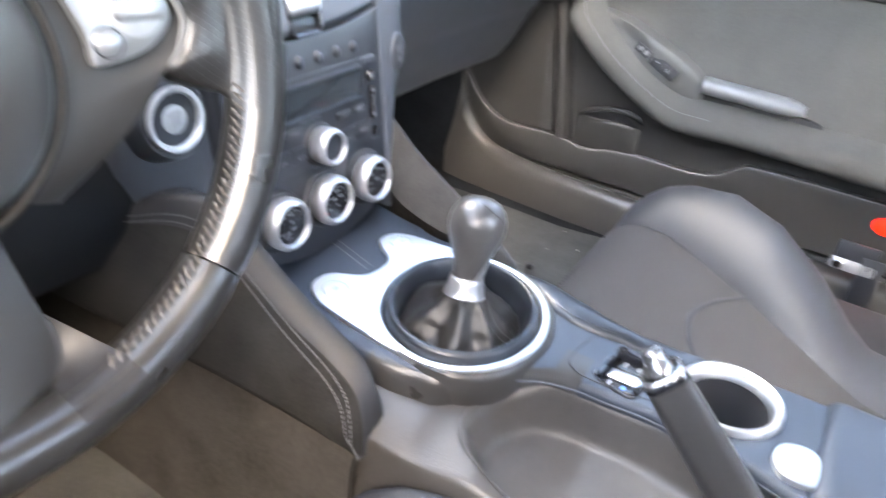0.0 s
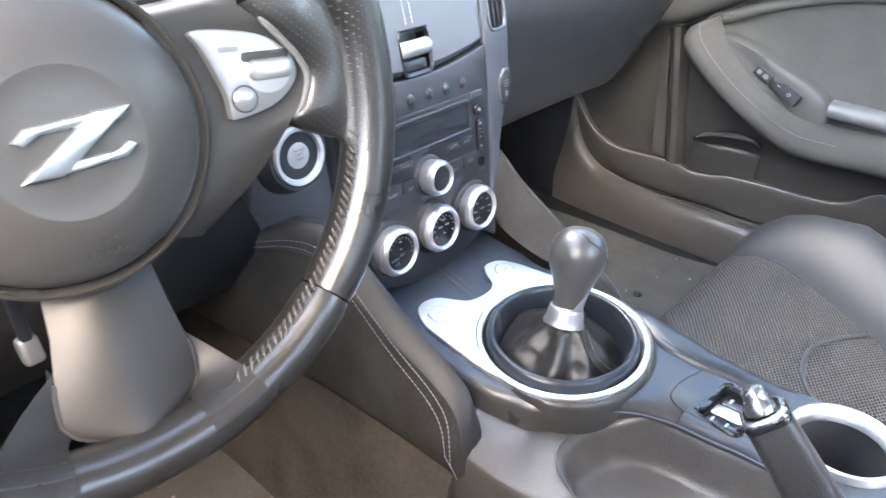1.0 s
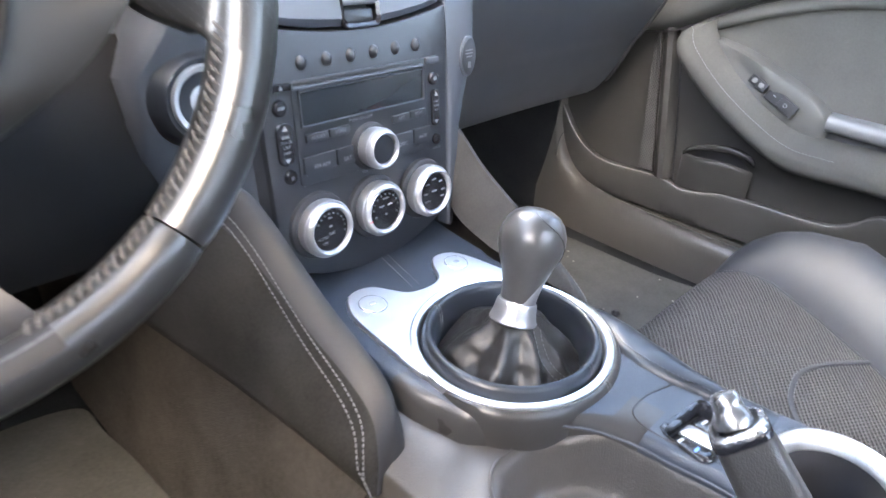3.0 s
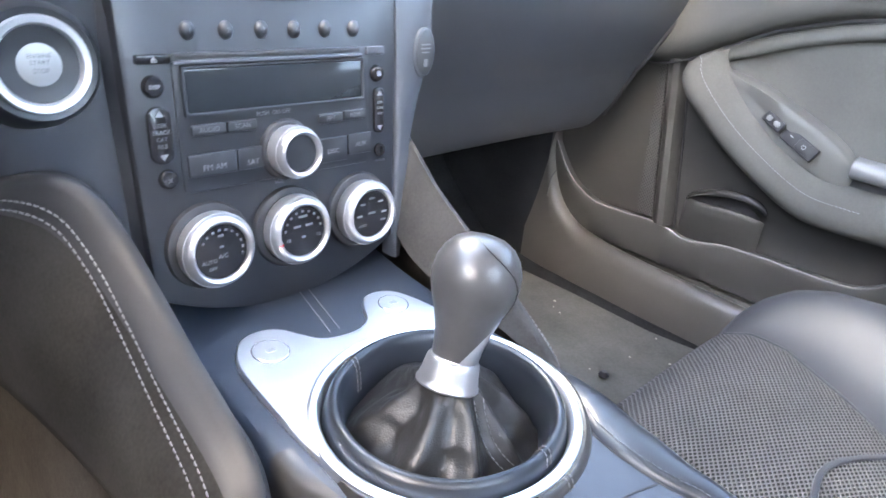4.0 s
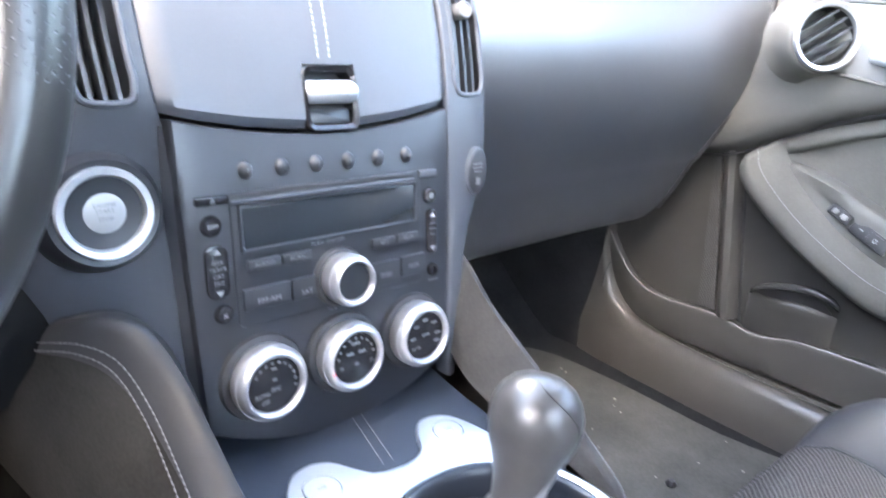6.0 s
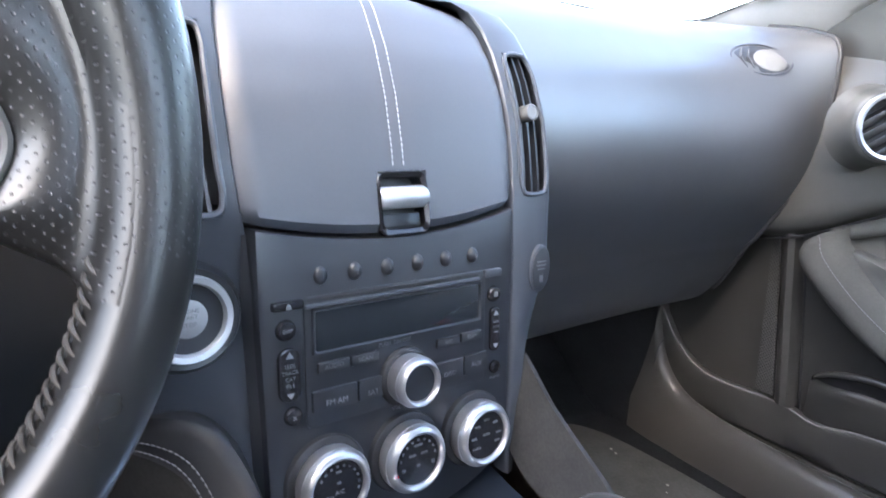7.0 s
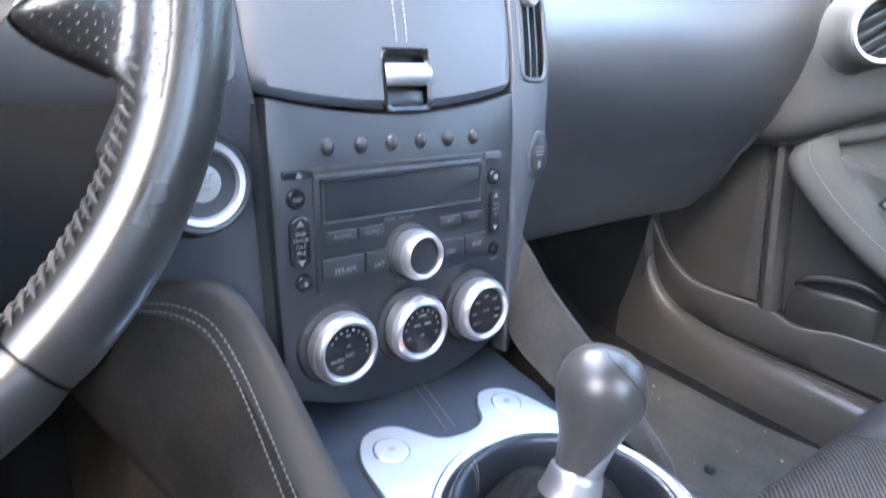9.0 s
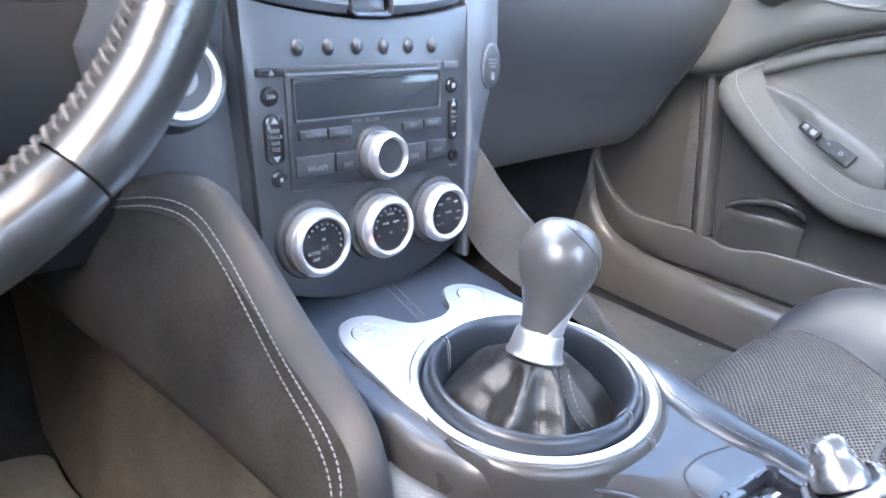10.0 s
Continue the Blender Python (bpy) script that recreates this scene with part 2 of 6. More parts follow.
SIDE = surface("console_side_plastic", (0.046, 0.0418, 0.0380), 0.31, grain=0.14, grain_size=0.0022, cells=True, vary=0.14, spots=0.05)
GLOSS = surface("gloss_black_plastic", (0.012, 0.012, 0.014), 0.16, vary=0.1, rough_vary=0.04)
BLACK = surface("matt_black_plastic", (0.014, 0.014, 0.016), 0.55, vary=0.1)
# near black on purpose: shade under the column put into the colour
KNEE = surface("knee_panel_shade", (0.007, 0.007, 0.0075), 0.75, vary=0.1, spec=0.15)
RUBBER = surface("black_rubber", (0.010, 0.010, 0.011), 0.5, grain=0.08, grain_size=0.0008, spec=0.3)
SCREEN = surface("dark_screen_glass", (0.016, 0.019, 0.022), 0.14, vary=0.05, rough_vary=0.03)
ALU = surface("satin_aluminium", (0.86, 0.87, 0.88), 0.34, metal=1.0, grain=0.05, grain_size=0.0004, vary=0.04)
SILVER = surface("silver_paint", (0.50, 0.51, 0.52), 0.38, metal=0.75, grain=0.03, grain_size=0.0005, vary=0.05)
CHROME = surface("chrome", (0.80, 0.80, 0.82), 0.10, metal=1.0, vary=0.02, rough_vary=0.03)
DULLMETAL = surface("brushed_metal_face", (0.55, 0.55, 0.56), 0.42, metal=0.85, grain=0.05, grain_size=0.0004, vary=0.05)
LEATHER = surface("black_leather", (0.0165, 0.0155, 0.0150), 0.35, grain=0.18, grain_size=0.0020, cells=True, vary=0.15, rough_vary=0.05)
KNOBHIDE = surface("knob_leather", (0.042, 0.040, 0.039), 0.31, grain=0.07, grain_size=0.0018, cells=True, vary=0.14, spots=0.012, rough_vary=0.02, spec=0.65)
RIMHIDE = surface("rim_leather", (0.013, 0.0125, 0.012), 0.29, grain=0.025, grain_size=0.0013, vary=0.10, rough_vary=0.02, spec=0.8)
BOLSTER = surface("seat_vinyl", (0.0235, 0.0245, 0.028), 0.52, grain=0.10, grain_size=0.0012, cells=True, vary=0.1, spots=0.06, spec=0.36)
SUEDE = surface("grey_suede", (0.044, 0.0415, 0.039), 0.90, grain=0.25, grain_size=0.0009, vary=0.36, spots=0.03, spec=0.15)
DOORSUEDE = surface("door_suede", (0.0660, 0.0653, 0.0595), 0.9, grain=0.2, grain_size=0.0012, vary=0.18, spots=0.09, spec=0.2)
DOORPLASTIC = surface("door_plastic", (0.0335, 0.0322, 0.0300), 0.37, vary=0.1, spots=0.08, rough_vary=0.02)
PODPLASTIC = surface("pod_plastic", (0.060, 0.0577, 0.053), 0.46, grain=0.06, grain_size=0.0014, vary=0.08, spots=0.06)
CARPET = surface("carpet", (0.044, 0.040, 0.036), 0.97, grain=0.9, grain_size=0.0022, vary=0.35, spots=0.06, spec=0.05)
MATCLOTH = surface("mat_carpet", (0.078, 0.0765, 0.069), 0.97, grain=0.9, grain_size=0.0018, vary=0.25, spots=0.05, spec=0.05)
THREAD = surface("pale_thread", (0.135, 0.135, 0.138), 0.8, vary=0.2)
HUBSKIN = surface("airbag_skin", (0.043, 0.0425, 0.042), 0.40, grain=0.06, grain_size=0.0009, vary=0.08, spots=0.05)
SPOKE = surface("spoke_paint", (0.0155, 0.0150, 0.0145), 0.46, grain=0.03, grain_size=0.0008, vary=0.06, spec=0.40)
PRINT = surface("white_print", (0.17, 0.174, 0.182), 0.5, vary=0.05)
DIMPRINT = surface("grey_print", (0.115, 0.12, 0.125), 0.5, vary=0.05)
MESHCLOTH = dotted("mesh_seat_cloth", (0.078, 0.074, 0.073), (0.009, 0.009, 0.009), 0.75, 0.0074, level=0.44, soft=0.36, depth=0.9, stretch=1.7, spec=0.2)
PERF = dotted("perforated_hide", (0.013, 0.0125, 0.012), (0.034, 0.034, 0.037), 0.32, 0.0043, turn=(-78.7, 0, 0), level=0.92, soft=0.06, depth=0.35, spec=0.8)
GRILLE = dotted("speaker_grille", (0.055, 0.054, 0.052), (0.004, 0.004, 0.004), 0.45, 0.0058, turn=(0, 90, 0), level=0.5, soft=0.2)
HEADLINER = surface("headliner_cloth", (0.30, 0.29, 0.28), 0.95, grain=0.3, grain_size=0.001, vary=0.08, spec=0.1)
REDLENS = glow("red_lamp_lens", (1.0, 0.015, 0.004), 0.11)
RED = surface("red_paint", (0.7, 0.02, 0.02), 0.4)
GLASS = bpy.data.materials.new("windscreen_glass")
GLASS.use_nodes = True
g = GLASS.node_tree.nodes["Principled BSDF"]
g.inputs["Base Color"].default_value = (0.97, 0.98, 0.97, 1)
g.inputs["Roughness"].default_value, g.inputs["Transmission Weight"].default_value, g.inputs["IOR"].default_value = 0.0, 1.0, 1.02
# pale gloss; on the door moulding its colour stands for a highlight
PALEEDGE = surface("pale_glossy_plastic", (0.125, 0.122, 0.118), 0.18, vary=0.15)
SHELF = surface("shelf_plastic", (0.0632, 0.0624, 0.0570), 0.62, grain=0.08, grain_size=0.0010, vary=0.08)
PULLGREY = surface("pull_handle_grey", (0.115, 0.115, 0.113), 0.34, grain=0.03, grain_size=0.0008, vary=0.05)
LACING = surface("worn_lacing_thread", (0.070, 0.064, 0.058), 0.38, vary=0.25)
COLLAR = surface("collar_leather", (0.0125, 0.0150, 0.0195), 0.34, grain=0.04, grain_size=0.0012, vary=0.12, rough_vary=0.03)
LIDTHREAD = surface("white_lid_thread", (0.31, 0.31, 0.33), 0.75, vary=0.2)
LIPGLOSS = surface("glossy_dark_lip", (0.034, 0.033, 0.032), 0.20, vary=0.08, rough_vary=0.04)
# carpet darkened by hand: the footwell's shade sits in its base colour
SHADECARPET = surface("shaded_footwell_carpet", (0.016, 0.0163, 0.0175), 0.97, grain=0.9, grain_size=0.0022, vary=0.35, spots=0.06, spec=0.05)
SILLSKIN = surface("sill_plastic", (0.050, 0.047, 0.043), 0.30, vary=0.12, rough_vary=0.02, spots=0.1)
DIALRING = surface("dial_ring_metal", (0.50, 0.50, 0.51), 0.33, metal=0.9, grain=0.06, grain_size=0.0005, vary=0.08, spots=0.01)
BUTTONGREY = surface("starter_grey", (0.30, 0.30, 0.30), 0.42, metal=0.4, grain=0.04, grain_size=0.0005, vary=0.06)
# edge of the driver's pad: shade and bluish reflection put into the colour
PADEDGE = surface("shaded_pad_edge", (0.0185, 0.0188, 0.0205), 0.47, grain=0.05, grain_size=0.0009, vary=0.16, spots=0.03, spec=0.35)
HANDGRIP = surface("worn_handbrake_hide", (0.032, 0.0300, 0.0285), 0.34, grain=0.25, grain_size=0.0018, cells=True, vary=0.12, spec=0.6)
COLLARSIDE = surface("collar_plastic", (0.030, 0.0285, 0.0275), 0.30, grain=0.06, grain_size=0.0012, vary=0.1, rough_vary=0.03)
# grey suede again, darkened: the driver's side shade is in the colour
SHADESUEDE = surface("shaded_suede", (0.0215, 0.0205, 0.0192), 0.92, grain=0.25, grain_size=0.0009, vary=0.45, spots=0.045, spec=0.12)
NECKMETAL = surface("neck_metal", (0.40, 0.40, 0.41), 0.37, metal=0.9, grain=0.04, grain_size=0.0005, vary=0.06, spots=0.01)
DECKTHREAD = surface("dull_deck_thread", (0.055, 0.058, 0.065), 0.8, vary=0.2)
WORNSILVER = surface("worn_silver", (0.34, 0.34, 0.35), 0.26, metal=0.9, grain=0.05, grain_size=0.0006, vary=0.12, spots=0.006)
PLATE = surface("switch_plate_silver", (0.34, 0.345, 0.35), 0.34, metal=0.8, grain=0.03, grain_size=0.0005, vary=0.06)
EMBLEM = surface("emblem_metal", (0.62, 0.64, 0.65), 0.36, metal=1.0, vary=0.06, rough_vary=0.05, spots=0.01)

# ---- the car's shell: ground, floor, roof, rear, pillars and glass close the cabin ----
b = bmesh.new()
bmesh.ops.create_grid(b, x_segments=8, y_segments=8, size=60, matrix=Matrix.Translation((0, 0, -0.32)))
ASPHALT = surface("asphalt", (0.22, 0.20, 0.175), 0.9, grain=0.6, grain_size=0.006, vary=0.25, spots=0.4)
single("ground", b, ASPHALT, "worn grey asphalt under the car", "ground", kind="structure")

# floor pan with the raised toe board
prof = [(-1.3, 0.13), (0.55, 0.135), (0.92, 0.14), (1.02, 0.17), (1.16, 0.30), (1.24, 0.52), (1.26, 0.80)]
xs = [-0.80 + 1.6 * i / 24 for i in range(25)]
rows = [[V(x, y, z + 0.004 * noise.noise((x * 9, y * 9, 0))) for x in xs] for y, z in [(lambda p: (p.x, p.y))(q) for q in spline([(y, z, 0) for y, z in prof], 40)]]
single("floor", thick(grid(rows), 0.02), SHADECARPET, "cabin carpet with footwell shade in its colour", "carpet", kind="structure")

# loose mat in the passenger's footwell
mat_out = [(0.20, 0.30), (0.672, 0.30), (0.674, 0.62), (0.676, 0.80), (0.66, 0.93), (0.60, 0.985), (0.40, 0.99), (0.24, 0.97), (0.20, 0.90)]
b = prism([(p.x, p.y) for p in loop_spline([(x, y, 0) for x, y in mat_out], 60)], 0.010, Matrix.Translation((0, 0, 0.168)), 0.004)
passenger_mat = single("floor_mat", b, MATCLOTH, "worn beige-grey carpet mat in the passenger footwell", "floor mat")
mat2 = [(-0.64, 0.20), (-0.19, 0.20), (-0.182, 0.60), (-0.186, 0.86), (-0.23, 0.95), (-0.58, 0.95), (-0.64, 0.86)]
b = prism([(p.x, p.y) for p in loop_spline([(x, y, 0) for x, y in mat2], 60)], 0.010, Matrix.Translation((0, 0, 0.168)), 0.004)
single("floor_mat", b, MATCLOTH, "soiled beige-grey carpet mat under the steering wheel", "floor mat")
b = lathe([(0.006, 0.0), (0.0075, 0.004), (0.004, 0.009)], Matrix.Translation((0.50, 0.585, 0.167)), 14)
single("mat_clip", b, BLACK, "small black fixing clip on the passenger mat", "clip")
random.seed(4)
b = bmesh.new()
for k in range(70):
    x, y = random.uniform(0.24, 0.66), random.uniform(0.5, 0.95)
    if k > 25:
        x, y = random.uniform(-0.62, -0.24), random.uniform(0.45, 0.9)
    s = random.uniform(0.0006, 0.0017)
    box((x - s, y - s * 1.4, 0.1675), (x + s, y + s, 0.168 + s), bm=b)
crumbs = single("crumbs", b, surface("pale_crumbs", (0.26, 0.25, 0.21), 0.9), "pale crumbs and grit on the floor mats", "crumbs", kind="stuff")

# roof, rear wall, side panels behind the doors, far door pillar
b = bmesh.new()
rows = [[V(x, y, z - 0.06 * (x / 0.6) ** 2) for x in [-0.60 + 0.1 * i for i in range(13)]] for y, z in ((0.42, 1.145), (0.25, 1.185), (0.0, 1.205), (-0.25, 1.205), (-0.40, 1.195))]
single("ceiling", thick(grid(rows), 0.03), HEADLINER, "pale grey cloth headliner", "headliner", kind="structure")
b = grid([[V(x, y, z - 0.05 * (x / 0.6) ** 2) for x in [-0.60 + 0.1 * i for i in range(13)]] for y, z in ((-0.40, 1.193), (-0.85, 1.09), (-1.26, 0.935))])
hatch = single("window_3", thick(b, 0.004), GLASS, "clear sloping rear hatch glass", "window", kind="structure")
hatch.visible_shadow = False
b = box((-0.80, -1.30, 0.10), (0.80, -1.22, 0.92), 0.01)
single("wall_rear", b, CARPET, "dark carpeted bulkhead behind the seats", "wall", kind="structure")
b = box((0.74, -1.25, 0.10), (0.82, -0.52, 0.98), 0.01)
single("wall_side", b, DOORPLASTIC, "dark plastic quarter panel", "wall", kind="structure")
b = box((-0.82, -1.25, 0.10), (-0.74, -0.52, 0.98), 0.01)
single("wall_side", b, DOORPLASTIC, "dark plastic quarter panel", "wall", kind="structure")
# unseen solid light blockers added behind the side windows, leaning in to the roof
for s in (1, -1):
    rows = [[V(s * (0.80 - 0.19 * f), y + 0.10 * f, 0.83 + (top - 0.83) * f) for f in (0, 0.25, 0.5, 0.75, 1)] for y, top in ((0.0 if s < 0 else -0.22, 1.16), (-0.25, 1.16), (-0.50, 1.14), (-0.85, 1.04), (-1.25, 0.93))]
    single("quarter_blocker", thick(grid(rows), 0.03), DOORPLASTIC, "unseen dark quarter added to block light behind the side window", "wall", kind="structure")
b = box((-0.82, -0.52, -0.05), (-0.70, 1.05, 0.21), 0.02)
single("sill_driver", b, DOORPLASTIC, "dark plastic sill under the driver's door", "sill", kind="structure")
# unseen closed door, added to keep low light off the driver's side
b = box((-0.84, -0.52, 0.20), (-0.765, 0.99, 0.845), 0.015)
single("driver_door_blocker", b, DOORPLASTIC, "unseen dark door panel added to block light on the driver's side", "door", kind="structure")
b = box((0.764, -0.52, 0.02), (0.84, 0.95, 0.238), 0.01)
single("sill_passenger", b, DOORPLASTIC, "dark painted sill under the passenger door", "sill", kind="structure")
b = grid([[V(x, 1.27, z) for x in (-0.82, 0.82)] for z in (0.0, 0.86)])
single("bulkhead", thick(b, 0.02), BLACK, "black bulkhead behind the dashboard", "bulkhead", kind="structure")
b = box((-0.82, 0.98, 0.0), (-0.74, 1.27, 0.88), 0.01)
single("wall_front", b, DOORPLASTIC, "dark panel beside the driver's footwell", "wall", kind="structure")
b = box((0.78, 0.90, 0.0), (0.84, 1.27, 0.80), 0.01)
single("wall_front", b, DOORPLASTIC, "dark panel beside the passenger's footwell", "wall", kind="structure")

# unseen panel, added so windscreen light can't leak into the footwells
b = box((-0.82, 1.085, 0.815), (0.82, 1.30, 0.843), 0.004)
single("cowl", b, BLACK, "unseen black cowl panel added to stop light leaking under the windscreen foot", "panel", kind="structure")
PILLAR = surface("pillar_plastic", (0.20, 0.20, 0.20), 0.55, grain=0.2, grain_size=0.0012, vary=0.06)
path = spline([(-0.80, 1.10, 0.845), (-0.765, 0.90, 0.93), (-0.70, 0.66, 1.045), (-0.615, 0.40, 1.135)], 14)
single("windscreen_pillar", tube(path, [0.045 - 0.001 * i for i in range(14)], n=14, flat=0.7), PILLAR, "light grey trimmed windscreen pillar", "pillar", kind="structure")
# passenger side: a broad trim that fairs into the dashboard's end, with a dark sail panel behind it
left = spline([(0.775, 1.00, 0.858), (0.760, 0.940, 0.866), (0.750, 0.912, 0.871), (0.734, 0.860, 0.883), (0.718, 0.810, 0.894), (0.700, 0.765, 0.903), (0.665, 0.60, 0.985), (0.60, 0.40, 1.135)], 20)
right = spline([(0.778, 0.84, 0.812), (0.756, 0.750, 0.839), (0.740, 0.682, 0.880), (0.715, 0.52, 0.975), (0.645, 0.36, 1.125)], 20)
rows = [[l.lerp(r, f) + V(-0.016, -0.010, 0.004) * math.sin(math.pi * f) ** 0.8 for f in (0, 0.08, 0.2, 0.35, 0.5, 0.65, 0.8, 0.92, 1.0)] + [r + V(0.02, 0.0, 0.0)] for l, r in zip(left, right)]
rows = [[row[0] + V(0.01, 0.02, 0.0)] + row for row in rows]
single("windscreen_pillar", grid(rows), PILLAR, "light grey trimmed windscreen pillar", "pillar", kind="structure")
rows = [[r + V(0.004, -0.002, 0), V(r.x + 0.012, r.y + 0.01, 0.80)] for r in right[:15]]
single("sail_panel", thick(grid(rows), 0.006), DOORPLASTIC, "dark triangular panel at the front of the side window", "panel", kind="structure")
wrows = [[V(x, y + 0.05 * (1 - (x / 0.8) ** 2), z) for x in [w * k / 8 for k in range(-8, 9)]] for y, z, w in ((1.09, 0.855, 0.79), (0.86, 0.965, 0.73), (0.62, 1.07, 0.67), (0.40, 1.145, 0.60))]
ws = single("window_1", thick(grid(wrows), 0.004), GLASS, "clear raked windscreen glass", "windscreen", kind="structure")
ws.visible_shadow = False
srows = [[V(0.80 - 0.16 * f, y, z0 + (z1 - z0) * f) for f in (0, 0.5, 1)] for y, z0, z1 in ((0.72, 0.83, 1.0), (0.45, 0.82, 1.10), (0.1, 0.82, 1.14), (-0.22, 0.83, 1.13))]
sw = single("window_2", thick(grid(srows), 0.004), GLASS, "clear side window of the passenger door", "window", kind="structure")
sw.visible_shadow = False
# thin rubber seal along the foot of the windscreen, running up the pillar
seal = spline([(-0.62, 1.10, 0.889), (-0.30, 1.115, 0.891), (0.0, 1.12, 0.892), (0.30, 1.115, 0.891), (0.50, 1.10, 0.890), (0.62, 1.085, 0.887), (0.684, 1.03, 0.878), (0.722, 0.97, 0.8725), (0.744, 0.915, 0.8715), (0.730, 0.858, 0.8840), (0.714, 0.810, 0.895), (0.697, 0.765, 0.904)], 80)
single("trim", tube(seal, 0.0016, n=6), RUBBER, "thin dark rubber seal along the windscreen's foot", "trim", kind="structure")

# ---- dashboard ----
DASH = [(1.13, 0.850), (0.98, 0.853), (0.88, 0.848), (0.81, 0.836), (0.765, 0.815), (0.732, 0.785), (0.712, 0.745), (0.703, 0.705), (0.706, 0.665), (0.722, 0.622), (0.742, 0.584), (0.764, 0.544), (0.784, 0.502), (0.806, 0.462), (0.842, 0.428), (0.92, 0.410), (1.12, 0.405)]


UPPER = [(0.700, 0.018), (0.712, 0.030), (0.732, 0.051), (0.765, 0.082), (0.81, 0.118), (0.88, 0.128), (0.98, 0.075), (1.13, 0.0)]


def dash_at(x, k):
    """A point of the dashboard's skin: k runs from the windscreen over the crest to the underside. The ends stand upright."""
    y, z = DASHLINE[k]
    end = min(1.0, max(0.0, abs(x) - 0.45) / 0.27)
    pull = lerp(UPPER, y)[0] if z > 0.70 else 0.010 + 0.008 * max(0.0, (z - 0.60) / 0.10)
    return V(x, y - pull * end ** 2.2, z + 0.012 * max(0, x) * (1 if y > 0.76 else 0.3))


DASHLINE = [(p.x, p.y) for p in spline([(y, z, 0) for y, z in DASH], 56)]
dashboard = thing("dashboard", (0.3, 0.9, 0.53), "grained black dashboard with rounded passenger side pad", "dashboard")
xs = [0.108 + (0.718 - 0.108) * i / 26 for i in range(27)]
part("passenger_pad", thick(grid([[dash_at(x, k) for x in xs] for k in range(56)]), 0.02), DASHSKIN, dashboard)
xs = [-0.74 + (0.63) * i / 22 for i in range(23)]
part("driver_pad", thick(grid([[dash_at(x, k) for x in xs] for k in range(56) if k < 20 or DASHLINE[k][1] > 0.60]), 0.02), DASHSKIN, dashboard)
xs = [-0.112 + 0.224 * i / 6 for i in range(7)]
part("middle_pad", thick(grid([[dash_at(x, k) + V(0, 0.012, -0.004) for x in xs] for k in range(30)]), 0.02), DASHSKIN, dashboard)
# glovebox catch low on the pad
gk = [k for k in range(56) if DASHLINE[k][1] < 0.620 and DASHLINE[k][0] < 0.80 and k > 20]
p = min((dash_at(0.372, k) for k in gk), key=lambda q: abs(q.z - 0.552))
part("glovebox_catch", prism(rrect(0.062, 0.016, 0.005), 0.006, frame_of(p + V(0, 0.0012, 0.0009), (1, 0, 0), (0, -1, -0.75)), 0.0012), FASCIA, dashboard, "dark glovebox catch")
# small oval demister outlet near the end of the pad
kk = min(range(56), key=lambda k: (dash_at(0.609, k) - V(0.609, 0.741, 0.804)).length)
tc = dash_at(0.609, kk)
along = (dash_at(0.639, kk) - dash_at(0.579, kk)).normalized()
tn = (dash_at(0.609, kk + 1) - dash_at(0.609, kk - 1)).cross(along).normalized()
if tn.y > 0:
    tn = -tn
tm = frame_of(tc + tn * 0.0010, along, tn)
outlet = part("demister_outlet", prism(oval(0.056, 0.024, 48), 0.010, tm, 0.0022), DASHSKIN, dashboard, "oval grey demister outlet")
part("rim", tube([tm @ V(0.052 * math.cos(a), 0.0215 * math.sin(a), 0.0004) for a in [2 * math.pi * i / 48 for i in range(48)]], 0.0012, n=6, closed=True, up=tn), SATIN, outlet)
part("recess", prism(oval(0.048, 0.0190, 40), 0.006, tm @ Matrix.Translation((0, 0, 0.0004)), 0.001), FASCIA, outlet)
part("deflector", lathe([(0.001, 0.0040), (0.009, 0.0036), (0.0155, 0.0018), (0.0172, -0.002)], tm @ Matrix.Translation((0.014, 0, 0)) @ Matrix.Diagonal((1.75, 1.0, 0.5, 1)), 28), PULLGREY, outlet)
for dx in (-0.022, -0.034):
    part("blade", tube([tm @ V(dx + 0.004, -0.014, 0.001), tm @ V(dx - 0.003, 0, 0.002), tm @ V(dx + 0.004, 0.014, 0.001)], 0.0016, n=6, up=tn), SATIN, outlet)
# dark filler where the pad meets the side pod
part("edge_filler", tube([dash_at(0.7185, k) + V(0.003, -0.0005, 0) for k in range(6, 46)], 0.0042, n=8, up=(1, 0, 0)), BLACK, dashboard, "dark filler along the end of the pad")
# panel under the column, its shade painted in by the near-black material
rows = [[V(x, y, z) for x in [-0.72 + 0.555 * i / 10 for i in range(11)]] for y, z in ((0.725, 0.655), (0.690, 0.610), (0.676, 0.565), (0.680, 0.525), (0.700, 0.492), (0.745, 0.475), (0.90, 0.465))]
part("knee_bolster", thick(grid(rows), 0.01), KNEE, dashboard, "panel under the steering column, blackened to stand for shade")

# ---- centre stack: fascia, bezel, lidded bin, radio and climate dials ----
UP = V(0, 0.12, 1).normalized()
PM = frame_of((0, 0.618, 0.5), (1, 0, 0), (0, -1, 0.12))


def on_panel(x, z, out=0.0):
    return PM @ Matrix.Translation((x, (z - 0.5) * 1.007, out))


stack = thing("centre_stack", (0, 0.66, 0.44), "charcoal plastic centre stack with radio and climate dials", "centre console")

# fascia plate, arched along the top and bowed along the bottom
out = []
for i in range(13):
    x = 0.104 - 0.208 * i / 12
    out.append((x, 0.6535 + 0.0125 * (x / 0.104) ** 2 - 0.5))
for z in (0.62, 0.58, 0.54, 0.50):
    out.append((-0.104 + 0.003 * (0.62 - z) / 0.12, z - 0.5))
